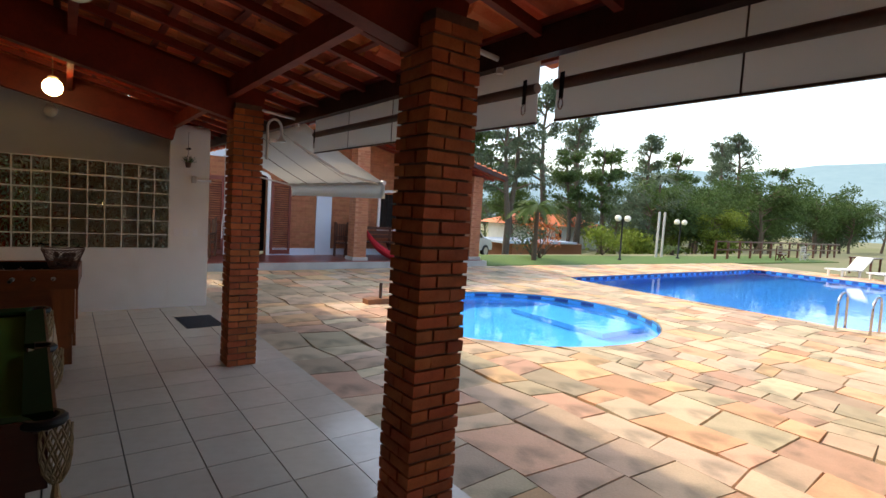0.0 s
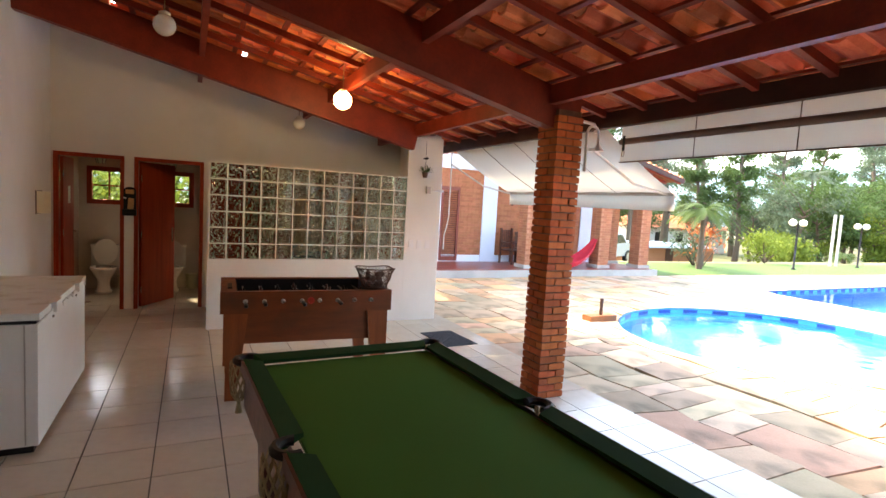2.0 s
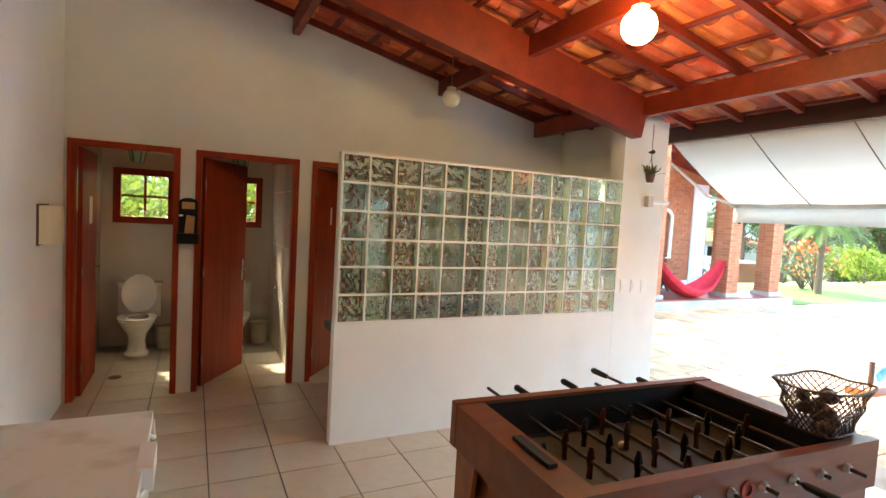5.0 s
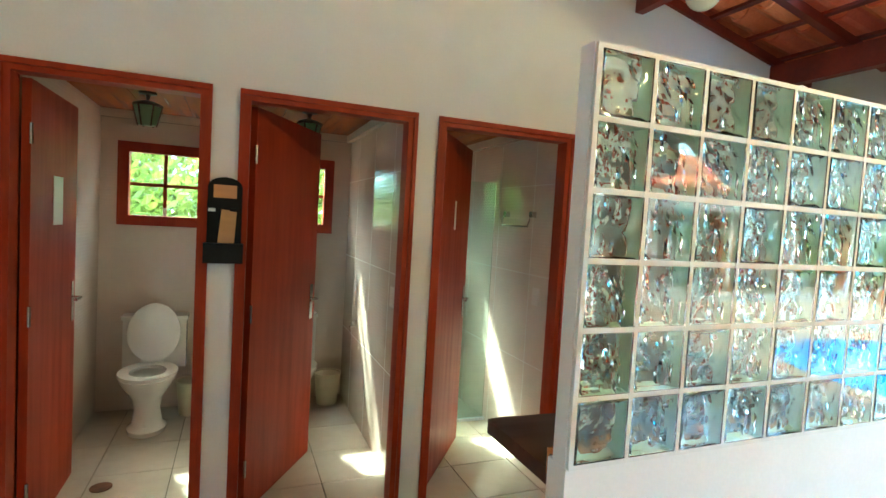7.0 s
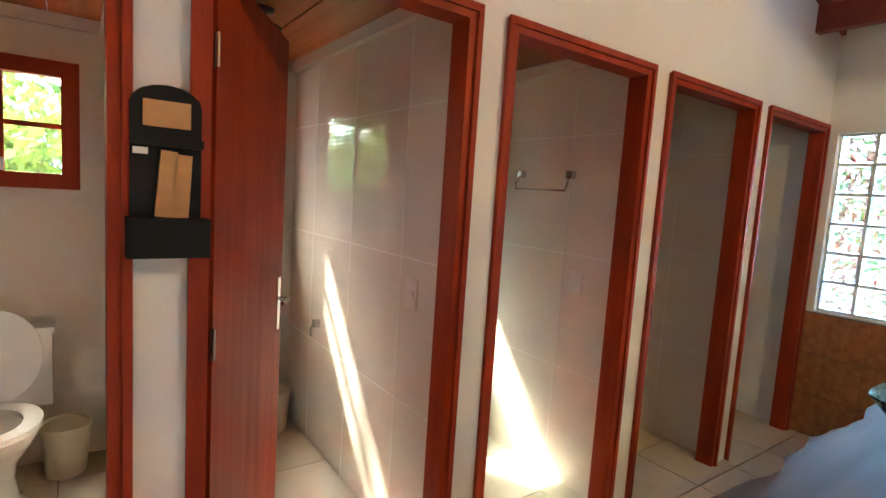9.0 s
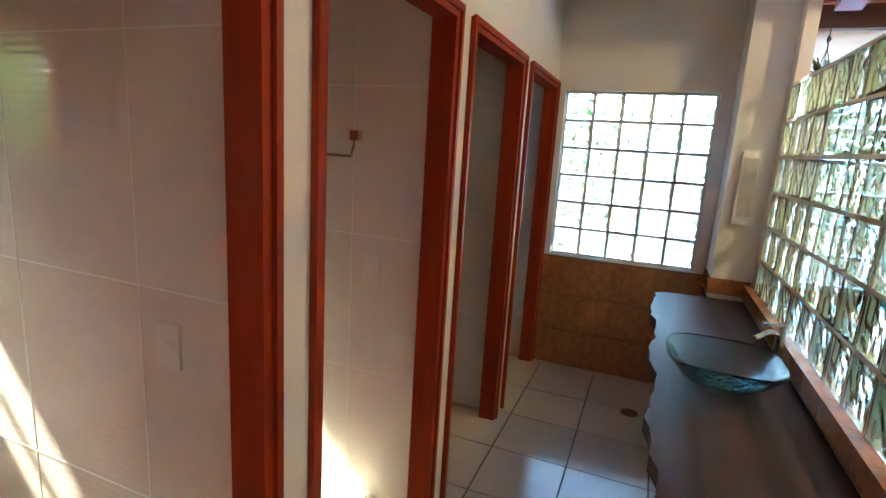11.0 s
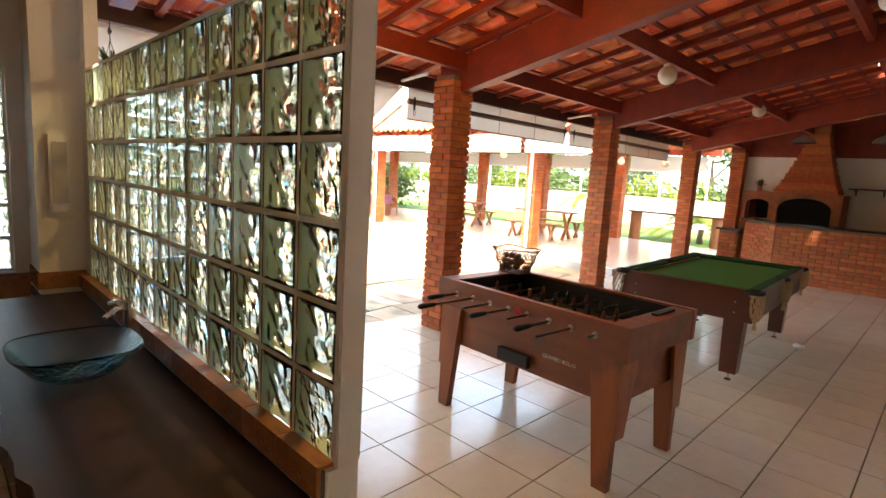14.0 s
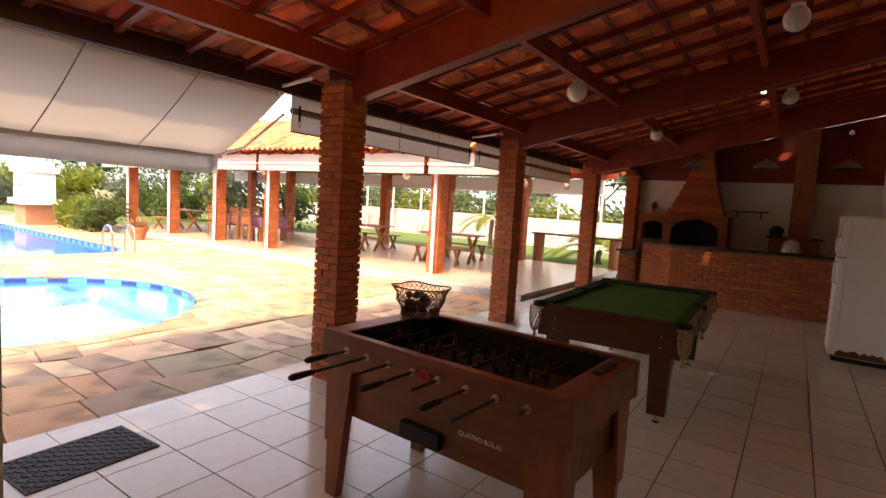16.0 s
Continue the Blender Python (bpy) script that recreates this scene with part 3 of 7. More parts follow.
# ---- glass blocks ----
def block_mesh(name, depth, glass):
    """A hollow glass block: two panes, plain outside, with a pressed star relief inside, and pale green side walls."""
    n, half, pane = 12, 0.0912, 0.012
    ph, tilt = random.uniform(0, 6.28), random.uniform(-0.4, 0.4)
    verts, faces, mats = [], [], []

    def relief(a, b, side):
        r, th = math.hypot(a, b) / half, math.atan2(b, a) + tilt
        fade = max(0.0, 1 - max(abs(a), abs(b)) / half) ** 0.5
        return fade * (0.011 * abs(math.sin(2 * th + side)) * r - 0.0065 * math.sin(5 * th + 8 * r + ph) * r + 0.0035 * math.sin(95 * a + ph) * math.cos(80 * b + side))

    for side in (0, 1):
        sgn = 1 if side == 0 else -1
        y_out, y_in = (0.0, pane) if side == 0 else (depth, depth - pane)
        base = len(verts)
        for i in range(n + 1):
            for j in range(n + 1):
                a, b = -half + 2 * half * i / n, -half + 2 * half * j / n
                verts.append((a, y_in + sgn * relief(a, b, side), b))
        for i in range(n):
            for j in range(n):
                q = [base + i * (n + 1) + j, base + (i + 1) * (n + 1) + j, base + (i + 1) * (n + 1) + j + 1, base + i * (n + 1) + j + 1]
                faces.append(q if side else q[::-1])
                mats.append(0)
        ring = [(i, 0) for i in range(n)] + [(n, j) for j in range(n)] + [(i, n) for i in range(n, 0, -1)] + [(0, j) for j in range(n, 0, -1)]
        out = len(verts)
        for i, j in ring:
            verts.append((-half + 2 * half * i / n, y_out, -half + 2 * half * j / n))
        m = len(ring)
        faces.append([out + k for k in (range(m) if side == 0 else reversed(range(m)))])
        mats.append(0)
        for k in range(m):
            (i, j), (p, q) = ring[k], ring[(k + 1) % m]
            f = [out + k, out + (k + 1) % m, base + p * (n + 1) + q, base + i * (n + 1) + j]
            faces.append(f[::-1] if side == 0 else f)
            mats.append(0)
    w = half - 0.001
    for (a0, b0), (a1, b1) in (((-w, -w), (w, -w)), ((w, -w), (w, w)), ((w, w), (-w, w)), ((-w, w), (-w, -w))):
        k = len(verts)
        verts += [(a0, pane + 0.001, b0), (a1, pane + 0.001, b1), (a1, depth - pane - 0.001, b1), (a0, depth - pane - 0.001, b0)]
        faces.append([k, k + 1, k + 2, k + 3])
        mats.append(1)
    me = bpy.data.meshes.new(name)
    me.from_pydata(verts, [], faces)
    me.materials.append(glass)
    me.materials.append(M_BLOCKSIDE)
    for f, mi in zip(me.polygons, mats):
        f.material_index = mi
        f.use_smooth = mi == 0 and f.index >= n * n + 4 * n and len(f.vertices) == 4
    return me


BLOCKS = [block_mesh("glass_block", 0.08, M_GLASSBLOCK) for _ in range(5)]
WINBLOCKS = [block_mesh("glass_block", 0.08, M_WINBLOCK) for _ in range(3)]


def block_panel(name, cols, rows, label, place, kinds):
    """A panel of glass blocks with thin white joints, lower left corner at its origin, along its x."""
    p = thing(name, (0, 0, 0), label, "glass block wall", kind="structure")
    p.matrix_basis = place
    rng = random.Random(cols)
    for i in range(cols + 1):
        part("joint", boxes((i * 0.2 - 0.0085, 0.003, 0, i * 0.2 + 0.0085, 0.077, rows * 0.2)), M_MORTARW, p)
    for j in range(rows + 1):
        part("joint", boxes((-0.006, 0.0045, j * 0.2 - 0.0085, cols * 0.2 + 0.006, 0.0755, j * 0.2 + 0.0085)), M_MORTARW, p)
    for i in range(cols):
        for j in range(rows):
            m = Matrix.Translation((i * 0.2 + 0.1, 0, j * 0.2 + 0.1))
            if rng.random() < 0.5:
                m = m @ Matrix.Translation((0, 0.08, 0)) @ pose(0, 0, 0, 0, 0, 180)
            part("glass_block", kinds[rng.randrange(len(kinds))], None, p, place=m).visible_shadow = False
    return p


block_panel("glass_screen", 13, 6, "screen of wavy clear glass blocks on a low wall", pose(GX0, Y_GLASS + 0.030, 0.89), BLOCKS)
block_panel("window_1", 5, 6, "bright window of wavy glass blocks", pose(X_END + 0.05, 8.935, 0.887, 0, 0, -90), WINBLOCKS)


# ---- doors and washrooms ----
def door_frame(k, a, b):
    p = thing("door_%d" % k, (0, 0, 0), "red stained wooden door frame in a white wall", "door frame", "washroom doors", "structure")
    y0, y1 = Y_DOORS - 0.012, Y_DOORS + FRAME_D
    part("jamb", boxes((a, y0, 0, a + TRIM, y1, DOOR_H - TRIM)), M_DOORWOOD, p, bevel=0.006)
    part("jamb", boxes((b - TRIM, y0, 0, b, y1, DOOR_H - TRIM)), M_DOORWOOD, p, bevel=0.006)
    part("lintel", boxes((a, y0, DOOR_H - TRIM, b, y1, DOOR_H)), M_DOORWOOD, p, bevel=0.006)
    part("moulding", boxes((a - 0.004, y0 - 0.012, 0, a + 0.017, y0 - 0.001, DOOR_H - 0.022)), M_DOORWOOD, p, bevel=0.004)
    part("moulding", boxes((b - 0.017, y0 - 0.012, 0, b + 0.004, y0 - 0.001, DOOR_H - 0.022)), M_DOORWOOD, p, bevel=0.004)
    part("moulding", boxes((a - 0.004, y0 - 0.012, DOOR_H - 0.0215, b + 0.004, y0 - 0.001, DOOR_H + 0.004)), M_DOORWOOD, p, bevel=0.004)
    return p


def door_leaf(x, y, width, angle, label):
    """A flush door hinged at x, y; angle from the wall line."""
    d = thing("door_leaf", (x, y, 0.01), label, "door", "washroom doors", rz=angle)
    h = DOOR_H - TRIM - 0.015
    part("panel", boxes((0, -0.0175, 0, width, 0.0175, h)), M_DOORWOOD, d, bevel=0.004)
    for s in (-1, 1):
        bm = B()
        box(bm, width - 0.075, s * 0.018, 0.90, width - 0.035, s * 0.022, 1.12)
        tube(bm, [(width - 0.055, s * 0.018, 1.03), (width - 0.055, s * 0.06, 1.03), (width - 0.15, s * 0.06, 1.03)], 0.008)
        part("handle", bm, M_CHROME, d, "small dark metal lever handle", smooth=True)
    for z in (0.2, 1.0, 1.8):
        bm = B()
        tube(bm, [(-0.004, -0.02, z), (-0.004, -0.02, z + 0.09)], 0.007, 8)
        part("hinge", bm, M_CHROME, d)
    return d


for k, (a, b) in enumerate(DOORS, 1):
    door_frame(k, a, b)
for xx, yy in COLUMNS:
    brick_column(xx, yy, 2.62, True, "rough orange brick column carrying the pavilion roof", "pavilion columns")

# open doors of the first three washrooms
leaf1 = door_leaf(-2.405, 9.105, 0.70, 90, "dark red wooden door standing open with a white paper sign")
bm = B()
box(bm, 0.30, -0.022, 1.44, 0.44, -0.019, 1.68)
part("sign", bm, M_PVC, leaf1, "small white paper sign")
leaf2 = door_leaf(-1.488, 9.105, 0.765, 58, "glossy red wooden washroom door half open")
leaf3 = door_leaf(-0.489, 9.105, 0.765, 53, "glossy red wooden shower door half open")
part("sign", boxes((0.33, -0.022, 1.52, 0.36, -0.019, 1.70)), M_PVC, leaf3, "narrow pale sign")

# partitions, lining and ceiling of the washrooms
for x0, x1 in ((-1.635, -1.585), (-0.655, -0.605), (0.36, 0.41), (1.40, 1.45)):
    bm = boxes((x0, Y_DOORS + FRAME_D + 0.002, -0.05, x1, Y_REAR, 2.36))
    solid("wall_partition", bm, M_STALLTILE, "ivory tiled partition between washrooms", "wall", "structure")
TILED = [(X_LEFT, Y_DOORS + FRAME_D + 0.002, -0.01, X_LEFT + 0.008, Y_REAR, Z_LINING), (X_LEFT, Y_REAR - 0.008, 0, X_END, Y_REAR, 1.47), (X_LEFT, Y_REAR - 0.008, 1.985, X_END, Y_REAR, Z_LINING)]
edges_ = [X_LEFT] + [c + d for c in STALL_WINDOWS for d in (-0.26, 0.26)] + [X_END]
for x0, x1 in zip(edges_[::2], edges_[1::2]):
    TILED.append((x0, Y_REAR - 0.008, 1.47, x1, Y_REAR, 1.985))
tagged(new("wall_tiling", data("wall_tiling", boxes(*TILED), M_STALLTILE)), "ivory ribbed wall tiles of the washrooms", "wall tiles", "", "structure")
# thin raised joints of the washroom wall tiles
bm = B()
for x in (-1.585, -0.605, 0.41, 1.45):
    for z in (0.62, 1.24, 1.86):
        box(bm, x - 0.052, 9.14, z, x - 0.0505, Y_REAR - 0.01, z + 0.004)
    for y in (9.45, 9.95, 10.45):
        box(bm, x - 0.052, y, 0, x - 0.0505, y + 0.004, 2.18)
solid("wall_tile_joints", bm, M_MORTARW, "fine grey joints between wall tiles", "joints", "structure")
bm = B()
for k in range(16):
    x = X_LEFT + 0.01 + k * 0.306
    box(bm, x, Y_DOORS + FRAME_D + 0.002, Z_LINING, x + 0.30, Y_REAR - 0.008, Z_LINING + 0.02)
solid("ceiling", bm, M_CEILWOOD, "honey coloured pine board ceiling of the washrooms", "ceiling", "structure", bevel=0.006)
solid("ceiling_deck", boxes((X_LEFT, Y_DOORS + FRAME_D + 0.002, Z_LINING + 0.025, X_END, Y_REAR, Z_LINING + 0.10)), M_WALL, "plaster deck over the washroom ceiling", "ceiling", "structure")
bm = B()
for x0, x1 in ((X_LEFT + 0.01, -1.64), (-1.58, -0.66), (-0.60, 0.355)):
    box(bm, x0, Y_REAR - 0.05, Z_LINING - 0.06, x1, Y_REAR - 0.008, Z_LINING - 0.002)
    box(bm, x1 - 0.04, 9.14, Z_LINING - 0.06, x1, Y_REAR - 0.05, Z_LINING - 0.002)
solid("trim", bm, M_STALLTILE, "ivory cornice under the pine ceiling", "trim", "structure")


def stall_window(k, xc, zc):
    w = thing("window_%d" % k, (xc, Y_REAR, zc), "small red wooden window with four panes", "window", "washroom windows", "structure")
    a, b = 0.31, 0.31
    for nm, bx in (("frame_rail", (-a, -0.03, b - 0.075, a, 0.05, b)), ("frame_rail", (-a, -0.03, -b, a, 0.05, -b + 0.075)), ("frame_stile", (-a, -0.03, -b + 0.075, -a + 0.075, 0.05, b - 0.075)), ("frame_stile", (a - 0.075, -0.03, -b + 0.075, a, 0.05, b - 0.075))):
        part(nm, boxes(bx), M_DOORWOOD, w, bevel=0.006)
    part("glazing_bar", boxes((-0.012, 0.02, -b + 0.075, 0.012, 0.05, b - 0.075)), M_DOORWOOD, w)
    part("glazing_bar", boxes((-a + 0.075, 0.022, -0.012, a - 0.075, 0.048, 0.012)), M_DOORWOOD, w)
    part("latch", boxes((-0.01, 0.0, -b + 0.08, 0.01, 0.02, -b + 0.14)), M_CHROME, w)
    for sx in (-1, 1):
        for sz in (-1, 1):
            x0, x1 = sorted((sx * 0.012, sx * (a - 0.075)))
            z0, z1 = sorted((sz * 0.012, sz * (b - 0.075)))
            part("pane", boxes((x0, 0.033, z0, x1, 0.037, z1)), M_GLASS, w).visible_shadow = False


for k, xc in enumerate(STALL_WINDOWS, 2):
    stall_window(k, xc, 1.727)


# ---- toilets ----
def toilet(x, y):
    t = thing("toilet", (x, y, 0), "white ceramic toilet with the lid raised", "toilet", "washroom toilets")
    bm = B()
    lathe(bm, [(0.125, 0), (0.13, 0.03), (0.10, 0.06), (0.085, 0.16), (0.10, 0.24), (0.155, 0.32), (0.185, 0.375), (0.19, 0.395), (0.165, 0.395), (0.15, 0.36), (0.10, 0.28), (0.04, 0.25)], 28, squash=(0.95, 1.25))
    bowl = part("bowl", bm, M_CERAMIC, t, smooth=True)
    bm = B()
    ring_o, ring_i = ellipse(0, 0, 0.185, 0.235, 28), ellipse(0, -0.01, 0.115, 0.155, 28)
    lo_o = [bm.verts.new((*p, 0.398)) for p in ring_o]
    hi_o = [bm.verts.new((*p, 0.42)) for p in ring_o]
    lo_i = [bm.verts.new((*p, 0.398)) for p in ring_i]
    hi_i = [bm.verts.new((*p, 0.42)) for p in ring_i]
    for i in range(28):
        j = (i + 1) % 28
        for a, b in ((lo_o, hi_o), (hi_o, hi_i), (hi_i, lo_i), (lo_i, lo_o)):
            bm.faces.new((a[i], a[j], b[j], b[i]))
    part("seat", bm, M_CERAMIC, t, "white plastic seat", smooth=True)
    bm = B()
    prism(bm, ellipse(0, 0, 0.175, 0.215, 28), -0.011, 0.011)
    lid = part("lid", bm, M_CERAMIC, t, "raised oval lid", bevel=0.006, smooth=True, place=pose(0, 0.25, 0.635, 80, 0, 0))
    part("inset", data("inset", (lambda q: (prism(q, ellipse(0, 0, 0.10, 0.12, 24), -0.016, -0.011), q)[1])(B()), M_CERAMIC), M_CERAMIC, lid)
    part("cistern", boxes((-0.21, 0.285, 0.36, 0.21, 0.425, 0.72)), M_CERAMIC, t, bevel=0.02, smooth=True)
    part("cistern_lid", boxes((-0.22, 0.275, 0.722, 0.22, 0.427, 0.75)), M_CERAMIC, t, bevel=0.01, smooth=True)
    bm = B()
    lathe(bm, [(0.02, 0.75), (0.02, 0.758), (0.0, 0.76)], 12, (0, 0.35, 0))
    part("flush_button", bm, M_CHROME, t)
    return t


toilet(-2.09, 10.39)
toilet(-1.12, 10.39)


def bin_(x, y):
    b = thing("waste_bin", (x, y, 0), "small cream plastic waste bin on the tile floor", "waste bin", "washroom bins")
    bm = B()
    lathe(bm, [(0.08, 0), (0.085, 0.005), (0.105, 0.25), (0.10, 0.25), (0.082, 0.012)], 20)
    part("body", bm, M_CREAMPLASTIC, b, smooth=True)
    bm = B()
    lathe(bm, [(0.112, 0.245), (0.112, 0.262), (0.1, 0.262), (0.1, 0.25)], 20)
    part("rim", bm, M_CREAMPLASTIC, b, smooth=True)


bin_(-1.83, 10.65)
bin_(-0.80, 10.65)


def lantern(x, y):
    l = thing("ceiling_lantern", (x, y, Z_LINING), "green glass lantern with a brass cap on a pine ceiling", "ceiling lamp", "washroom lanterns")
    bm = B()
    lathe(bm, [(0.05, 0), (0.05, -0.012), (0.015, -0.018), (0.008, -0.05), (0.05, -0.06), (0.085, -0.075), (0.085, -0.085)], 12)
    part("cap", bm, M_WIRE, l)
    bm = B()
    lathe(bm, [(0.078, -0.086), (0.05, -0.20), (0.045, -0.20), (0.072, -0.09)], 6)
    part("shade", bm, glassy("green_lantern_glass", (0.45, 0.65, 0.45), 0.3, 1.45), l, "frosted green glass")
    for k in range(6):
        a = 2 * math.pi * k / 6
        bm = B()
        bar(bm, (0.08 * math.cos(a), 0.08 * math.sin(a), -0.085), (0.051 * math.cos(a), 0.051 * math.sin(a), -0.205), 0.007, 0.007)
        part("rib", bm, M_WIRE, l)


lantern(-2.08, 10.0)
lantern(-1.12, 9.95)


def towel_rail(x, y, z):
    r = thing("towel_rail", (x, y, z), "chrome towel ring rail on a tiled wall", "towel rail", "washroom rails")
    for dy in (-0.185, 0.185):
        part("bracket", boxes((-0.035, dy - 0.02, -0.02, 0, dy + 0.02, 0.02)), M_CHROME, r, bevel=0.004)
    bm = B()
    tube(bm, [(-0.03, -0.185, 0), (-0.05, -0.195, -0.05), (-0.055, -0.185, -0.085), (-0.055, 0.185, -0.085), (-0.05, 0.195, -0.05), (-0.03, 0.185, 0)], 0.006, 8)
    part("rail", bm, M_CHROME, r, smooth=True)


towel_rail(0.36, 9.62, 1.66)


def plate(name, at, size, label, material=M_PVC, rz=0, switches=1):
    """A wall plate facing -y, with rockers."""
    p = thing(name, at, label, "wall switch", "wall plates", rz=rz)
    w, h = size
    part("plate", boxes((-w / 2, -0.008, -h / 2, w / 2, 0, h / 2)), material, p, bevel=0.003)
    for i in range(switches):
        z = (i - (switches - 1) / 2) * 0.028
        part("rocker", boxes((-w * 0.2, -0.013, z - 0.01, w * 0.2, -0.008, z + 0.01)), material, p, bevel=0.002)


plate("wall_switch", (-0.655, 9.35, 1.1), (0.08, 0.12), "beige plastic switch plate on ivory tiles", M_TILEPLASTIC, rz=-90)
plate("wall_switch", (0.36, 9.35, 1.1), (0.08, 0.12), "beige plastic switch plate on ivory tiles", M_TILEPLASTIC, rz=-90)
plate("wall_switch", (1.40, 9.35, 1.1), (0.08, 0.12), "beige plastic switch plate on ivory tiles", M_TILEPLASTIC, rz=-90)
for dx in (0, 0.13, 0.26):
    plate("wall_switch", (2.06 + dx, Y_GLASS + 0.038, 1.13), (0.075, 0.115), "white plastic light switch on a white pillar", switches=2)
plate("wall_socket", (X_LEFT, 6.37, 0.95), (0.08, 0.12), "white plastic wall socket", rz=90)
bm = B()
tube(bm, [(0, -0.03, 0), (0, -0.05, -0.03), (0, -0.045, -0.07)], 0.008, 8)
t = thing("towel_hook", (-0.655, 10.32, 0.74), "small chrome hook on a tiled wall", "hook", rz=-90)
part("hook", bm, M_CHROME, t, smooth=True)
part("base_plate", boxes((-0.02, -0.032, -0.02, 0.02, 0, 0.02)), M_CHROME, t, bevel=0.004)

# glass shower screen in the third washroom
t = thing("shower_screen", (-0.1, 10.0, 0), "green tinted glass shower screen", "shower screen")
part("pane", boxes((-0.48, -0.004, 0.02, 0.44, 0.004, 1.9)), glassy("green_screen_glass", (0.75, 0.92, 0.85), 0.05, 1.3), t).visible_shadow = False
part("track", boxes((-0.49, -0.015, 0, 0.455, 0.015, 0.02)), M_PVC, t)
part("post", boxes((-0.02, -0.012, 0.02, 0.01, -0.005, 1.9)), M_ALU, t)


def floor_drain(x, y):
    d = thing("floor_drain", (x, y, 0.0), "round dark floor drain grate", "drain", "floor drains")
    bm = B()
    lathe(bm, [(0.055, 0.0), (0.055, 0.004), (0.048, 0.004), (0.0, 0.002)], 20)
    part("grate", bm, M_RUST, d)


floor_drain(-2.20, 9.60)
floor_drain(1.82, 8.22)

# ---- match holder on the wall between the doors ----
t = thing("match_holder", (-1.606, Y_DOORS, 1.328), "black wooden wall pocket with brown papers", "wall pocket")
bm = B()
pts = [(-0.075, 0), (0.075, 0), (0.075, 0.352)] + [(0.075 * math.cos(a), 0.352 + 0.045 * math.sin(a)) for a in (math.pi * k / 8 for k in range(1, 8))] + [(-0.075, 0.352)]
f = bm.faces.new([bm.verts.new((x, -0.03, z)) for x, z in pts])
ex = bmesh.ops.extrude_face_region(bm, geom=[f])
for v in ex["geom"]:
    if isinstance(v, bmesh.types.BMVert):
        v.co.y = -0.018
part("back_board", bm, M_BLACKWOOD, t)
part("pocket", boxes((-0.085, -0.10, 0, 0.085, -0.03, 0.09)), M_BLACKWOOD, t, bevel=0.004)
part("label_board", boxes((-0.05, -0.036, 0.30, 0.05, -0.03, 0.36)), M_BOARD, t, "orange wooden name board")
part("ledge", boxes((-0.075, -0.06, 0.255, 0.075, -0.03, 0.275)), M_BLACKWOOD, t)
part("stick_bundle", boxes((-0.035, -0.05, 0.09, 0.0, -0.034, 0.245)), M_BOARD, t, "bundle of pale brown sticks", bevel=0.004, place=pose(0, 0, 0, 0, 5, 0))
part("stick_bundle", boxes((0.004, -0.05, 0.09, 0.04, -0.034, 0.24)), M_BOARD, t, "bundle of pale brown sticks", bevel=0.004, place=pose(0, 0, 0, 0, 3, 0))
part("tag", boxes((-0.07, -0.044, 0.235, -0.04, -0.034, 0.25)), M_PVC, t, place=pose(0, 0, 0, 0, 0, 0))

# paper dispenser on the left wall
t = thing("paper_dispenser", (X_LEFT, 8.36, 1.35), "rounded cream plastic paper dispenser on a white wall", "paper dispenser")
bm = B()
prism(bm, [(-0.13, 0), (-0.11, 0.08), (-0.05, 0.115), (0.05, 0.115), (0.11, 0.08), (0.13, 0)], 0, 0.26)
for v in bm.verts:
    v.co = Vector((v.co.y, v.co.x, v.co.z))
part("cover", bm, M_CREAMPLASTIC, t, bevel=0.03, smooth=True)
part("back_plate", boxes((0, -0.14, -0.01, 0.012, 0.14, 0.27)), M_WIRE, t)

# ---- wash corner ----
bm = B()
rng = random.Random(3)
front = [(x, 8.17 + 0.012 * math.sin(x * 9) + rng.uniform(-0.012, 0.012)) for x in np.linspace(-0.58, 2.0, 34)]
prism(bm, [(-0.58, 7.645), (X_END, 7.645), (X_END, 7.86)] + [(2.075, 7.86), (2.05, 8.10)] + front[::-1], 0.732, 0.788)
t = tagged(new("washstand_counter", data("washstand_counter", bm, M_COUNTER, bevel=0.006)), "thick dark hardwood counter slab with a live edge", "counter")
for x in (-0.25, 1.5):
    part("bracket", boxes((x, 7.645, 0.52, x + 0.05, 7.68, 0.73), (x, 7.68, 0.67, x + 0.05, 8.05, 0.73)), M_COUNTER, t)
LEDGE = tagged(new("wall_ledge", data("wall_ledge", boxes((GX0, 7.64, 0.80, GX1 + 0.11, 7.652, 0.884)), M_GROUT)), "brown tiled ledge behind the washstand", "tile ledge", "", "structure")
me_t = data("tile", boxes((0, 0, 0, 0.205, 0.012, 0.082)), M_BROWNTILE, bevel=0.003, seg=1)
me_t2 = data("tile", boxes((0, 0, 0, 0.205, 0.060, 0.010)), M_BROWNTILE, bevel=0.003, seg=1)
for k in range(13):
    part("tile", me_t, None, LEDGE, place=(GX0 + k * 0.2085, 7.652, 0.819))
    part("tile", me_t2, None, LEDGE, place=(GX0 + k * 0.2085, 7.604, 0.889))
WAINS = tagged(new("wall_wainscot", data("wall_wainscot", boxes((X_END - 0.006, 7.86, 0, X_END, Y_DOORS, 0.87)), M_GROUT)), "brown patterned tiles under the window", "wall tiles", "", "structure")
me_w = data("tile", boxes((0, 0, 0, 0.010, 0.376, 0.282)), M_BROWNTILE, bevel=0.003, seg=1)
for j in range(3):
    for k in range(3):
        part("tile", me_w, None, WAINS, place=(X_END - 0.016, 7.862 + k * 0.379, 0.005 + j * 0.287))
me_p = data("tile", boxes((0, 0, 0, 0.31, 0.010, 0.10)), M_BROWNTILE, bevel=0.003, seg=1)
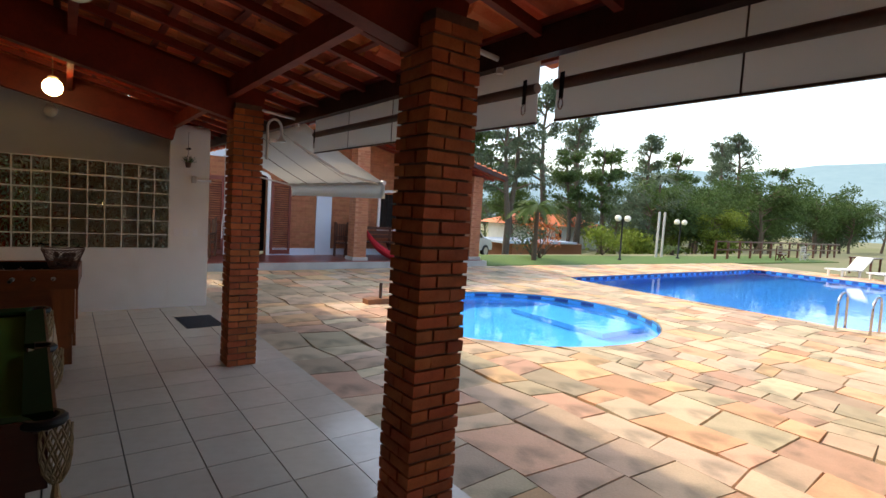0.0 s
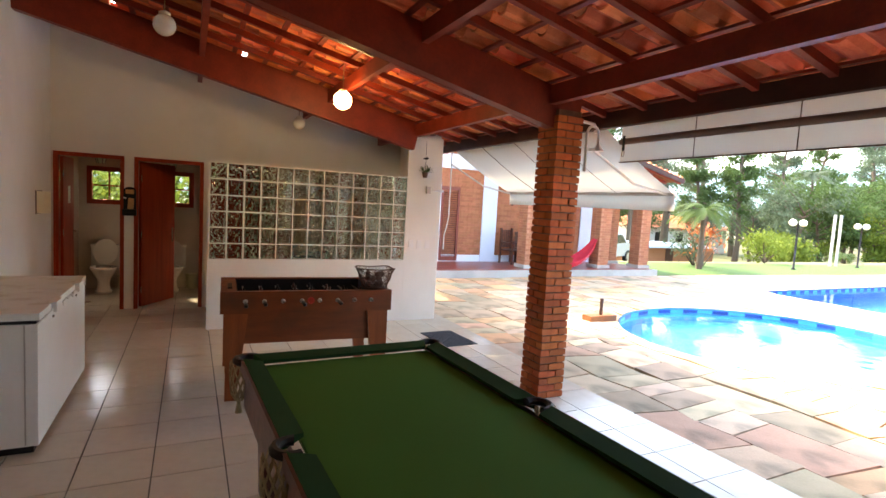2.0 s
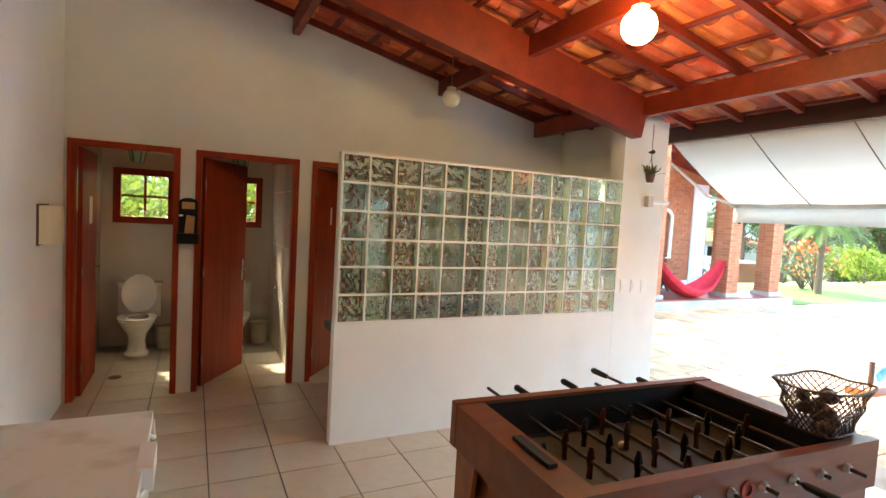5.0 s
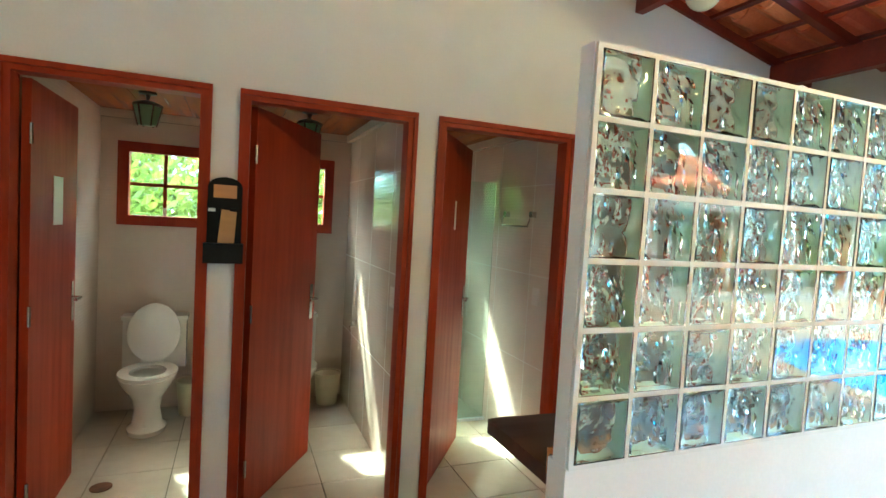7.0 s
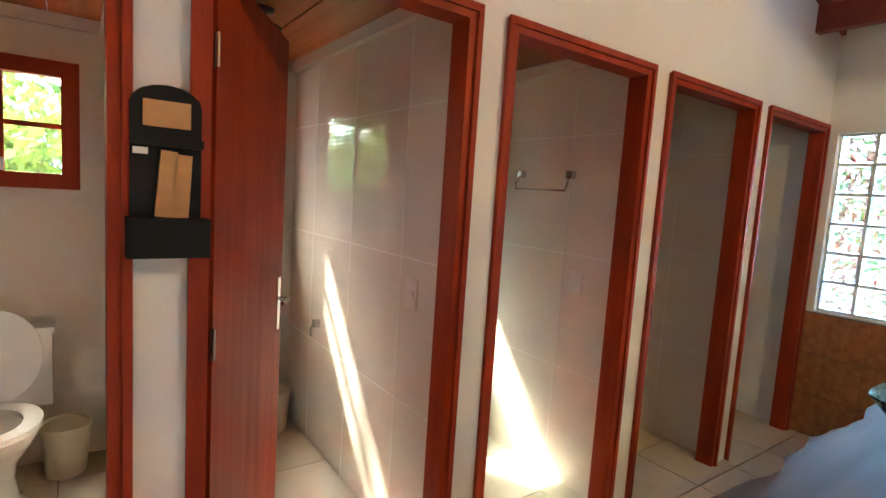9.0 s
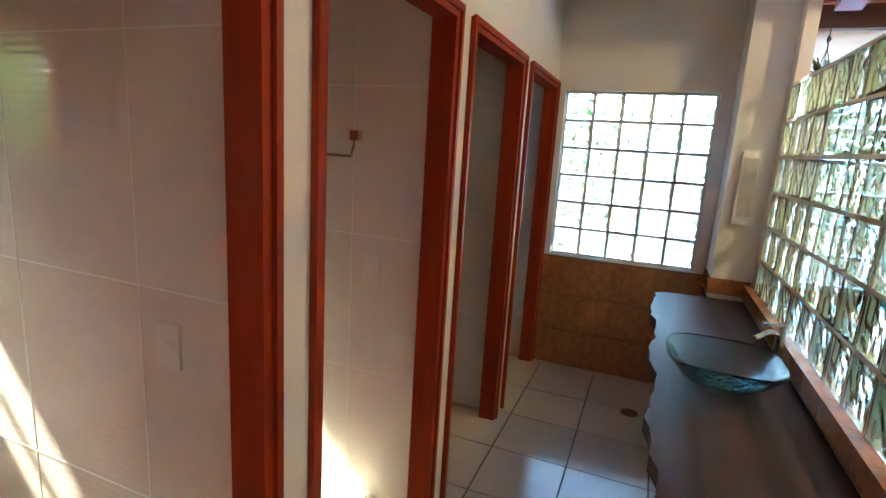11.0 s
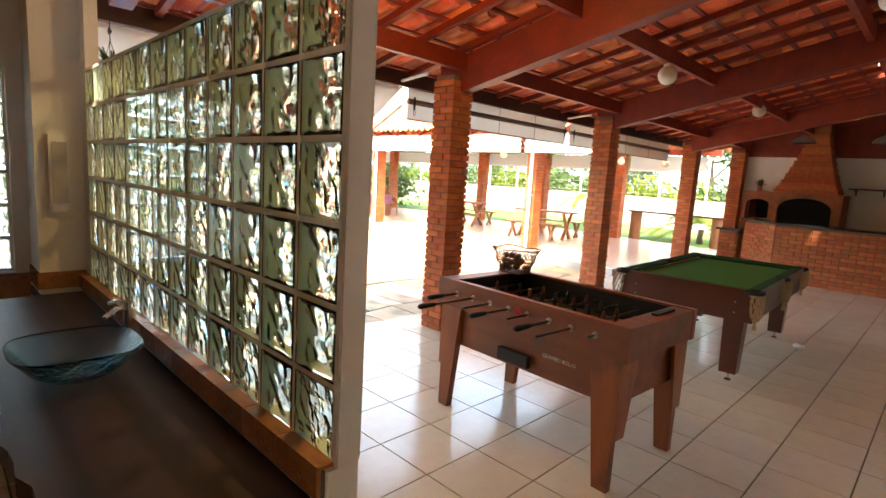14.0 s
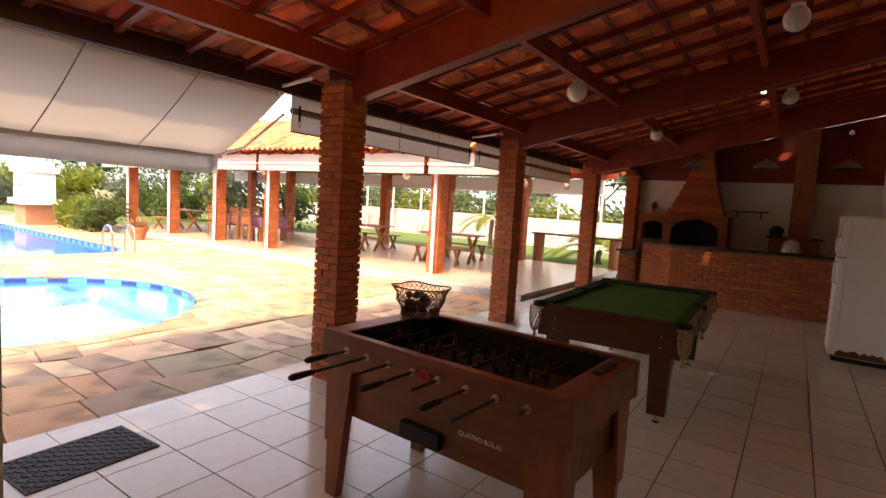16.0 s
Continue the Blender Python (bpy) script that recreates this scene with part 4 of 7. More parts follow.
part("tile", me_p, None, WAINS, place=(2.078, 7.852, 0.82))
part("tile", data("tile", boxes((0, 0, 0, 0.010, 0.235, 0.10)), M_BROWNTILE, bevel=0.003, seg=1), None, WAINS, place=(2.068, 7.625, 0.82))

# basin
t = thing("glass_basin", (0.60, 7.93, 0.79), "square aqua glass vessel basin on a dark counter", "basin")
bm = B()
N = 32


def sq_ring(r, z, power):
    out = []
    for k in range(N):
        a = 2 * math.pi * k / N + math.pi / 4
        c, s = math.cos(a), math.sin(a)
        q = (abs(c) ** power + abs(s) ** power) ** (-1 / power)
        out.append(bm.verts.new((r * q * c, r * q * s, z)))
    return out


prof = [(0.06, 0.002, 2), (0.10, 0.012, 2.2), (0.15, 0.05, 2.8), (0.185, 0.10, 3.4), (0.205, 0.125, 3.6), (0.203, 0.131, 3.6), (0.175, 0.105, 3.4), (0.14, 0.06, 2.8), (0.09, 0.022, 2.2), (0.05, 0.014, 2)]
rings = [sq_ring(*p) for p in prof]
for a, b in zip(rings, rings[1:]):
    for k in range(N):
        bm.faces.new((a[k], a[(k + 1) % N], b[(k + 1) % N], b[k]))
bm.faces.new(rings[0][::-1])
bm.faces.new(rings[-1])
part("bowl", bm, M_BASIN, t, smooth=True)
bm = B()
lathe(bm, [(0.025, 0.016), (0.025, 0.02), (0.02, 0.022)], 16)
part("drain", bm, M_CHROME, t)
t = thing("basin_tap", (0.86, 7.70, 0.79), "chrome tall basin tap beside a glass bowl", "tap")
bm = B()
tube(bm, [(0, 0, 0), (0, 0, 0.20)], 0.018, 14)
part("body", bm, M_CHROME, t, smooth=True)
bm = B()
tube(bm, [(0, 0, 0.17), (-0.05, 0.05, 0.19), (-0.11, 0.11, 0.17)], 0.011, 10)
part("spout", bm, M_CHROME, t, smooth=True)
part("lever", boxes((-0.012, -0.012, 0.20, 0.012, 0.07, 0.212)), M_CHROME, t, bevel=0.003)
# white holder on the pillar
t = thing("towel_dispenser", (2.08, 7.74, 1.28), "slim white plastic cup dispenser on a pillar", "dispenser")
part("body", boxes((-0.04, -0.05, 0, 0, 0.05, 0.44)), M_PVC, t, bevel=0.012, smooth=True)
part("front", boxes((-0.046, -0.035, 0.05, -0.0402, 0.035, 0.40)), M_ALU, t, bevel=0.004)
# cable loop high on the end wall
bm = B()
tube(bm, [(X_END - 0.012, 8.03 + 0.14 * math.cos(a), 2.86 + 0.16 * math.sin(a)) for a in (math.pi * (1 + k / 12) for k in range(13))], 0.008, 8)
solid("cable", bm, M_BLACK, "black cable loop hanging on the end wall", "cable", smooth=True)


# ---- pool table ----
def pool_table(x0, y0, x1, y1):
    cx, cy = (x0 + x1) / 2, (y0 + y1) / 2
    t = thing("pool_table", (cx, cy, 0.03), "mahogany pool table with green felt and netted pockets", "pool table", rz=2.3)
    a, b = (x1 - x0) / 2, (y1 - y0) / 2
    part("playing_surface", boxes((-a + 0.10, -b + 0.10, 0.752, a - 0.10, b - 0.10, 0.772)), M_FELT, t, "worn green felt")
    ap = part("apron", boxes((-a + 0.03, -b + 0.03, 0.53, a - 0.03, -b + 0.065, 0.75), (-a + 0.03, b - 0.065, 0.53, a - 0.03, b - 0.03, 0.75), (-a + 0.03, -b + 0.066, 0.53, -a + 0.065, b - 0.066, 0.75), (a - 0.065, -b + 0.066, 0.53, a - 0.03, b - 0.066, 0.75)), M_TABLEWOOD, t, "dark red mahogany apron", bevel=0.004)
    for sx in (-1, 1):
        for sy in (-1, 1):
            bm = B()
            lx, ly = sx * (a - 0.175), sy * (b - 0.145)
            for v in box(bm, lx - 0.085, ly - 0.085, 0.05, lx + 0.085, ly + 0.085, 0.752):
                if v.co.z < 0.1:
                    v.co.x += (lx - v.co.x) * 0.22
                    v.co.y += (ly - v.co.y) * 0.22
            leg = part("leg", bm, M_TABLEWOOD, t, bevel=0.01)
            bm = B()
            lathe(bm, [(0.03, -0.03), (0.03, -0.02), (0.01, -0.012), (0.01, 0.052)], 12, (sx * (a - 0.175), sy * (b - 0.145), 0))
            part("levelling_foot", bm, M_CHROME, leg)
            for dz in (0.60, 0.69):
                bm = B()
                lathe(bm, [(0.011, 0), (0.008, 0.006), (0.0, 0.008)], 10)
                m = pose(sx * (a - 0.175), sy * (b - 0.029), dz, -90 * sy, 0, 0)
                part("bolt", bm, M_CHROME, ap, place=m)

    def rail(p, q, inward):
        """A wooden rail with a felt cushion; from p to q, inward points to the bed."""
        bm = B()
        p, q, n = Vector((*p, 0)), Vector((*q, 0)), Vector((*inward, 0))
        for v0, v1, z0, z1, z1b, nm, mt in ((0.0, 0.012, 0.752, 0.810, 0.812, "rail", M_TABLEWOOD), (0.0125, 0.108, 0.755, 0.814, 0.802, "cushion", M_FELTDARK)):
            bm = B()
            vs = []
            for e in (p, q):
                for off, zz in ((v0, z0), (v0, z1), (v1, z1b), (v1, z0 if nm == "rail" else 0.785)):
                    c = e + n * off
                    if nm == "cushion" and off == v1:
                        c = c + (((p + q) / 2 - e).normalized() * 0.035)
                    vs.append(bm.verts.new((c.x, c.y, zz)))
            for f in ((0, 1, 2, 3), (7, 6, 5, 4), (0, 4, 5, 1), (1, 5, 6, 2), (2, 6, 7, 3), (3, 7, 4, 0)):
                bm.faces.new([vs[i] for i in f])
            part(nm, bm, mt, t, bevel=0.004)

    g = 0.075
    for s in (-1, 1):
        rail((-a + g, s * b), (a - g, s * b), (0, -s))
        rail((s * a, -b + g), (s * a, -g * 0.75), (-s, 0))
        rail((s * a, g * 0.75), (s * a, b - g), (-s, 0))
    for px, py in ((-a, -b), (a, -b), (-a, b), (a, b), (-a, 0), (a, 0)):
        sx, sy = (px > 0) - (px < 0), (py > 0) - (py < 0)
        ox, oy = px - sx * 0.045, py - sy * 0.045
        out = math.atan2(sy, sx)
        bm = B()
        arc = [(ox + 0.062 * math.cos(out + k * math.pi / 10), oy + 0.062 * math.sin(out + k * math.pi / 10), 0.795) for k in range(-6, 7)]
        tube(bm, arc, 0.02, 8)
        pk = part("pocket", bm, M_BLACK, t, "black rubber corner pocket", smooth=True)
        bm = B()
        dx, dy = 0.055 * math.cos(out), 0.055 * math.sin(out)
        rows = [(0.05, 0.78), (0.052, 0.72), (0.05, 0.66), (0.04, 0.60), (0.018, 0.56)]
        for k in range(10):
            for d in (1, -1):
                tube(bm, [(ox + dx + r * math.cos(2 * math.pi * (k + d * i * 0.7) / 10), oy + dy + r * math.sin(2 * math.pi * (k + d * i * 0.7) / 10), z) for i, (r, z) in enumerate(rows)], 0.0045, 4, False)
        tube(bm, [(ox + dx, oy + dy, 0.565), (ox + dx, oy + dy, 0.54), (ox + dx, oy + dy, 0.49)], [0.008, 0.012, 0.02], 8)
        part("net", bm, M_ROPE, pk, "knotted jute pocket net with a tassel")
    return t


pool_table(-0.555, 1.29, 0.645, 3.56)


# ---- table football ----
def football_table():
    x0, x1, y0, y1 = -0.55, 0.79, 5.045, 5.775
    cx, cy = (x0 + x1) / 2, (y0 + y1) / 2
    a, b = (x1 - x0) / 2, (y1 - y0) / 2
    t = thing("football_table", (cx, cy, 0), "worn cherry wood table football game with steel rods", "football table", rz=-3.2)
    W = 0.045
    A, U, TOP = 0.722, 0.398, 0.922   # half length, half width and top of the upper box
    for bx in ((-a + 0.02, -b + 0.02, 0.47, a - 0.02, -b + 0.045, 0.735), (-a + 0.02, b - 0.045, 0.47, a - 0.02, b - 0.02, 0.735), (-a + 0.02, -b + 0.046, 0.47, -a + 0.045, b - 0.046, 0.735), (a - 0.045, -b + 0.046, 0.47, a - 0.02, b - 0.046, 0.735)):
        part("side_panel", boxes(bx), M_FOOSWOOD, t, bevel=0.003)
    part("base_board", boxes((-a + 0.046, -b + 0.046, 0.48, a - 0.046, b - 0.046, 0.50)), M_FOOSWOOD, t)
    for sy in (-1, 1):
        y_o, y_i = sorted((sy * U, sy * (U - W)))
        part("long_side", boxes((-A, y_o, 0.737, A, y_i, TOP)), M_FOOSWOOD, t, bevel=0.005)
    for sx in (-1, 1):
        x_o, x_i = sorted((sx * (A - 0.003), sx * (A - 0.125)))
        part("end_board", boxes((x_o, -U + W + 0.002, 0.737, x_i, U - W - 0.002, TOP - 0.005)), M_FOOSWOOD, t, bevel=0.005)
    part("pitch", boxes((-A + 0.126, -U + W + 0.001, 0.737, A - 0.126, U - W - 0.001, 0.752)), surf("dark_pitch", (0.025, 0.02, 0.012), (0.04, 0.03, 0.018), 5, 0.5), t, "dark playing field")
    for sx in (-1, 1):
        for sy in (-1, 1):
            bm = B()
            vs = []
            for z, w, d in ((0.0, 0.085, 0.05), (0.735, 0.17, 0.05)):
                for ux, uy in ((0, 0), (1, 0), (1, 1), (0, 1)):
                    vs.append(bm.verts.new((sx * (a + 0.004) - sx * ux * w, sy * (b + 0.02) - sy * uy * (d + (0.0 if z else 0.0)), z)))
            for f in ((0, 1, 2, 3), (4, 5, 6, 7), (0, 1, 5, 4), (1, 2, 6, 5), (2, 3, 7, 6), (3, 0, 4, 7)):
                bm.faces.new([vs[i] for i in f])
            leg = part("leg", bm, M_FOOSLEG, t, bevel=0.004)
            bm = B()
            vs = []
            for z, w in ((0.30, 0.02), (0.735, 0.10)):
                for ux, uy in ((0, 0), (1, 0), (1, 1), (0, 1)):
                    vs.append(bm.verts.new((sx * (a + 0.024) - sx * uy * 0.02, sy * (b + 0.02) - sy * ux * (0.075 + w), z)))
            for f in ((0, 1, 2, 3), (4, 5, 6, 7), (0, 1, 5, 4), (1, 2, 6, 5), (2, 3, 7, 6), (3, 0, 4, 7)):
                bm.faces.new([vs[i] for i in f])
            part("leg_side", bm, M_FOOSLEG, leg)
    rng = random.Random(8)
    xs = [-0.53, -0.38, -0.23, -0.075, 0.075, 0.23, 0.38, 0.53]
    reach = (0.08, 0.32, 0.30, 0.19, 0.33, 0.25, 0.46, 0.26)      # how far each rod stands out on the ball tray side
    other = (0.20, 0.15, 0.05, 0.18, 0.06, 0.16, 0.04, 0.07)
    for i, rx in enumerate(xs):
        side = 1 if i in (2, 4, 6, 7) else -1
        z = 0.838
        bm = B()
        tube(bm, [(rx, -U - other[i], z), (rx, U + reach[i], z)], 0.008, 8)
        rod = part("rod", bm, M_ROD, t, "steel rod", smooth=True)
        end = U + (reach[i] if side == 1 else other[i])
        bm = B()
        tube(bm, [(rx, side * (end - 0.125), z), (rx, side * (end - 0.115), z), (rx, side * (end - 0.05), z), (rx, side * (end - 0.01), z), (rx, side * (end + 0.004), z)], [0.010, 0.014, 0.016, 0.017, 0.010], 12)
        part("grip", bm, M_BLACK, rod, "black rubber grip", smooth=True)
        for sy in (-1, 1):
            bm = B()
            tube(bm, [(rx, sy * U, z), (rx, sy * (U + 0.016), z)], [0.02, 0.014], 12)
            part("bushing", bm, M_ALU, rod, smooth=True)
        n = (1, 2, 3, 4, 4, 3, 2, 1)[i]
        for k in range(n):
            yy = (k - (n - 1) / 2) * 0.15
            bm = B()
            tube(bm, [(rx, yy, z - 0.065), (rx, yy, z - 0.03), (rx, yy, z), (rx, yy, z + 0.02), (rx, yy, z + 0.035), (rx, yy, z + 0.05)], [0.012, 0.010, 0.016, 0.014, 0.011, 0.007], 8)
            part("player_peg", bm, (M_BLACK, M_TABLEWOOD)[i % 2], rod, smooth=True)
    for sy in (-1, 1):
        bm = B()
        lathe(bm, [(0.03, 0), (0.03, 0.005), (0.019, 0.005), (0.019, 0.0)], 18)
        part("badge", bm, M_PLASTICRED, t, "round red badge", place=pose(0.0, sy * U, 0.838, -90 * sy, 0, 0))
    # solid black box stands in for the dark recess of the ball return
    part("ball_tray", boxes((-0.085, b - 0.02, 0.50, 0.15, b + 0.022, 0.575)), M_BLACK, t, "black box in place of the dark ball return slot", bevel=0.008)
    # black sheets added along the inner sides to darken the playing box
    for sy in (-1, 1):
        y_o, y_i = sorted((sy * (U - W - 0.001), sy * (U - W - 0.006)))
        part("inner_lining", boxes((-A + 0.134, y_o, 0.753, A - 0.134, y_i, 0.91)), M_BLACK, t, "black sheet added to darken the playing box")
    for sx in (-1, 1):
        x_o, x_i = sorted((sx * (A - 0.127), sx * (A - 0.133)))
        part("inner_lining", boxes((x_o, -U + W + 0.008, 0.753, x_i, U - W - 0.008, 0.91)), M_BLACK, t)
    part("score_strip", boxes((-0.665, -0.22, TOP - 0.0045, -0.63, 0.0, TOP + 0.008)), M_BLACK, t)
    cu = bpy.data.curves.new("lettering", "FONT")
    cu.body, cu.size, cu.extrude, cu.align_x = "QUATRO BOLAS", 0.031, 0.001, "CENTER"
    tmp = bpy.data.objects.new("lettering", cu)
    me = bpy.data.meshes.new_from_object(tmp)
    me.materials.append(M_PVC)
    txt = new("lettering", me)
    txt.parent = t
    txt.matrix_basis = pose(-0.285, b - 0.018, 0.60, 90, 0, 180)
    tagged(txt, "white printed words")
    for k, (dx, dy) in enumerate(((-0.05, 0.12),)):
        bm = B()
        bmesh.ops.create_icosphere(bm, subdivisions=2, radius=0.017)
        ball = tagged(new("football", data("football", bm, M_PVC, smooth=True)), "small white ball lying on the table football pitch", "ball")
        ball.location = (cx + dx, cy + dy, 0.77)
    return t


football_table()


# ---- wire basket ----
t = thing("wire_basket", (0.70, 5.12, 0.924), "brown wire scroll basket full of dry cones", "basket")


def basket_ring(f):
    """Points round the flared square basket at a height of 0 to 1."""
    w, d = 0.105 + 0.065 * f, 0.085 + 0.045 * f
    pts = []
    for k in range(33):
        a = 2 * math.pi * k / 32
        c, q = math.cos(a), math.sin(a)
        sq = (abs(c) ** 5 + abs(q) ** 5) ** -0.2
        pts.append((w * c * sq, d * q * sq, 0.004 + 0.175 * f + (0.008 * (abs(c * q) * 2) ** 2 * f)))
    return pts


for f in (0.0, 1.0):
    bm = B()
    tube(bm, basket_ring(f), 0.005, 6, False)
    part("rim", bm, M_WIRE, t, smooth=True)
bm = B()
lo, mid, hi = basket_ring(0.0), basket_ring(0.5), basket_ring(1.0)
for k in range(32):
    j = (k + 3) % 32
    h = (k + 29) % 32
    tube(bm, [lo[k], mid[j], hi[k]], 0.0026, 5, False)
    tube(bm, [lo[k], mid[h], hi[k]], 0.0026, 5, False)
tube(bm, mid, 0.003, 5, False)
part("scrollwork", bm, M_WIRE, t, smooth=True)
part("bottom", boxes((-0.1, -0.08, 0.001, 0.1, 0.08, 0.006)), M_WIRE, t)
rng = random.Random(2)
for k in range(16):
    bm = B()
    lathe(bm, [(0.008, -0.03), (0.022, -0.015), (0.026, 0.0), (0.018, 0.018), (0.004, 0.032)], 8)
    part("cone", bm, M_WIRE, t, place=pose(rng.uniform(-0.08, 0.08), rng.uniform(-0.055, 0.055), 0.035 + 0.045 * (k // 6), rng.uniform(0, 180), rng.uniform(0, 180), rng.uniform(0, 360)))


# ---- chest freezer and refrigerator ----
t = thing("chest_freezer", (-2.095, 5.325, 0), "scuffed white chest freezer with two lids against a wall", "freezer")
part("body", boxes((-0.40, -0.80, 0.05, 0.40, 0.80, 0.835)), M_WHITE, t, bevel=0.02, smooth=True)
part("gasket", boxes((-0.385, -0.79, 0.837, 0.39, 0.79, 0.858)), M_BLACK, t, "black rubber seal")
rng = random.Random(15)
for k in range(9):
    y = -0.78 + k * 0.175 + rng.uniform(-0.03, 0.03)
    bm = B()
    tube(bm, [(0.405, y, 0.85 + rng.uniform(0, 0.03)), (0.42, y + 0.05, 0.84 + rng.uniform(-0.01, 0.02)), (0.415, y + 0.11, 0.86 + rng.uniform(-0.01, 0.03))], [0.004, 0.008, 0.003], 6)
    part("torn_seal", bm, M_PVC, t, "torn white strip of the lid seal", smooth=True)
for s, nm in ((-1, "near"), (1, "far")):
    y0, y1 = sorted((s * 0.004, s * 0.80))
    lid = part("lid", boxes((-0.40, y0, 0.86, 0.41, y1, 0.905)), M_FREEZER, t, "stained white lid", bevel=0.018, smooth=True)
    part("lid_handle", boxes((0.395, s * 0.40 - 0.09, 0.845, 0.44, s * 0.40 + 0.09, 0.915)), M_PVC, lid, bevel=0.014, smooth=True)
part("edge_trim", boxes((0.33, -0.804, 0.06, 0.338, -0.8005, 0.83)), M_ALU, t)
part("base_plinth", boxes((-0.38, -0.78, 0.0, 0.37, 0.78, 0.05)), M_BLACK, t)
for s in (-1, 1):
    bm = B()
    lathe(bm, [(0.012, 0), (0.01, 0.008), (0, 0.01)], 10)
    part("lock", bm, M_CHROME, t, place=pose(0.40, s * 0.4, 0.80, 0, 90, 0))

t = thing("refrigerator", (-2.03, -0.56, 0), "old white two door refrigerator with rust at its foot", "refrigerator")
part("body", boxes((-0.36, -0.34, 0.06, 0.30, 0.34, 1.78)), M_WHITE, t, bevel=0.02, smooth=True)
for z0, z1, nm in ((0.08, 1.27, "door"), (1.285, 1.78, "freezer_door")):
    d = part(nm, boxes((0.302, -0.345, z0, 0.375, 0.345, z1)), M_WHITE, t, bevel=0.02, smooth=True)
    bm = B()
    zz = (z1 - 0.32, z1 - 0.04) if nm == "door" else (z0 + 0.04, z0 + 0.26)
    tube(bm, [(0.375, 0.29, zz[0]), (0.41, 0.29, zz[0] + 0.03), (0.41, 0.29, zz[1] - 0.03), (0.375, 0.29, zz[1])], 0.012, 8)
    part("handle", bm, M_ALU, d, smooth=True)
bm = B()
rng = random.Random(6)
pts = [(-0.34 + i * 0.04, 0.10 + rng.uniform(0.0, 0.07)) for i in range(17)]
vs_lo = [bm.verts.new((x, 0.3415, 0.065)) for x, _ in pts]
vs_hi = [bm.verts.new((x, 0.3415, z)) for x, z in pts]
for i in range(16):
    bm.faces.new((vs_lo[i], vs_lo[i + 1], vs_hi[i + 1], vs_hi[i]))
ex = bmesh.ops.extrude_face_region(bm, geom=list(bm.faces))
for v in ex["geom"]:
    if isinstance(v, bmesh.types.BMVert):
        v.co.y = 0.343
part("rust_patch", bm, M_RUST, t, "ragged brown rust along the bottom edge")
part("plinth", boxes((-0.35, -0.33, 0, 0.33, 0.33, 0.06)), M_BLACK, t)

# crumpled paper cup on the floor
t = thing("paper_scrap", (-0.628, 1.69, 0.0), "crumpled white paper scrap on the floor", "paper scrap")
bm = B()
bmesh.ops.create_icosphere(bm, subdivisions=2, radius=0.05)
for v in bm.verts:
    v.co = Vector((v.co.x * 1.1, v.co.y * 0.7, max(0, v.co.z * 0.55 + 0.025))) * (1 + random.uniform(-0.2, 0.2))
part("paper", bm, M_PVC, t)

# ---- door mat ----
t = thing("door_mat", (2.185, 6.43, 0.0), "dark slate rubber door mat with a raised pattern", "door mat", rz=3)
part("base", boxes((-0.23, -0.35, 0, 0.23, 0.35, 0.008)), M_MATBLUE, t, bevel=0.002)
bm = B()
rng = random.Random(4)
for i in range(11):
    for j in range(17):
        x, y = -0.20 + i * 0.04, -0.32 + j * 0.04
        bar(bm, (x - 0.014, y - 0.012 * (1 if (i + j) % 2 else -1), 0.010), (x + 0.014, y + 0.012 * (1 if (i + j) % 2 else -1), 0.010), 0.010, 0.006)
part("ribs", bm, M_MATBLUE, t, kind="stuff")


# ---- hanging lamps ----
def globe(x, y, z, r, material, label, cord, ball="globe"):
    g = thing("globe_lamp", (x, y, z), label, "pendant lamp", "globe lamps")
    bm = B()
    bmesh.ops.create_uvsphere(bm, u_segments=24, v_segments=16, radius=r)
    part(ball, bm, material, g, smooth=True)
    bm = B()
    lathe(bm, [(r * 0.5, r * 0.86), (r * 0.52, r * 1.12), (r * 0.40, r * 1.2), (r * 0.15, r * 1.3)], 18)
    part("fitter", bm, M_OPAL, g, "pale ceramic fitter", smooth=True)
    bm = B()
    tube(bm, [(0, 0, r * 1.28), (0, 0, cord)], 0.005, 6)
    part("cord", bm, M_ROPE, g)


def cord_to_roof(x, z):
    return under(x) - 0.02 - z


globe(0.597, 6.14, 2.775, 0.095, M_BULB, "lit round opal globe lamp on a cord", cord_to_roof(0.597, 2.775))
globe(0.755, 2.61, 2.83, 0.10, M_OPAL, "unlit opal globe lamp on a cord", cord_to_roof(0.755, 2.83))
globe(-1.09, 6.25, 3.25, 0.10, M_PRINTED, "clear patterned glass globe lamp on a cord", cord_to_roof(-1.09, 3.25))
globe(-1.03, 2.64, 3.27, 0.10, M_PRINTED, "clear patterned glass globe lamp on a cord", cord_to_roof(-1.03, 3.27))
globe(0.77, -0.975, 2.925, 0.10, M_PRINTED, "clear patterned glass globe lamp on a cord", cord_to_roof(0.77, 2.925))
globe(-0.95, -0.75, 3.345, 0.10, M_PRINTED, "clear patterned glass globe lamp on a cord", cord_to_roof(-0.95, 3.345))
globe(0.54, 8.314, 2.773, 0.085, M_OPAL, "unlit opal globe lamp by the washrooms", cord_to_roof(0.54, 2.773))


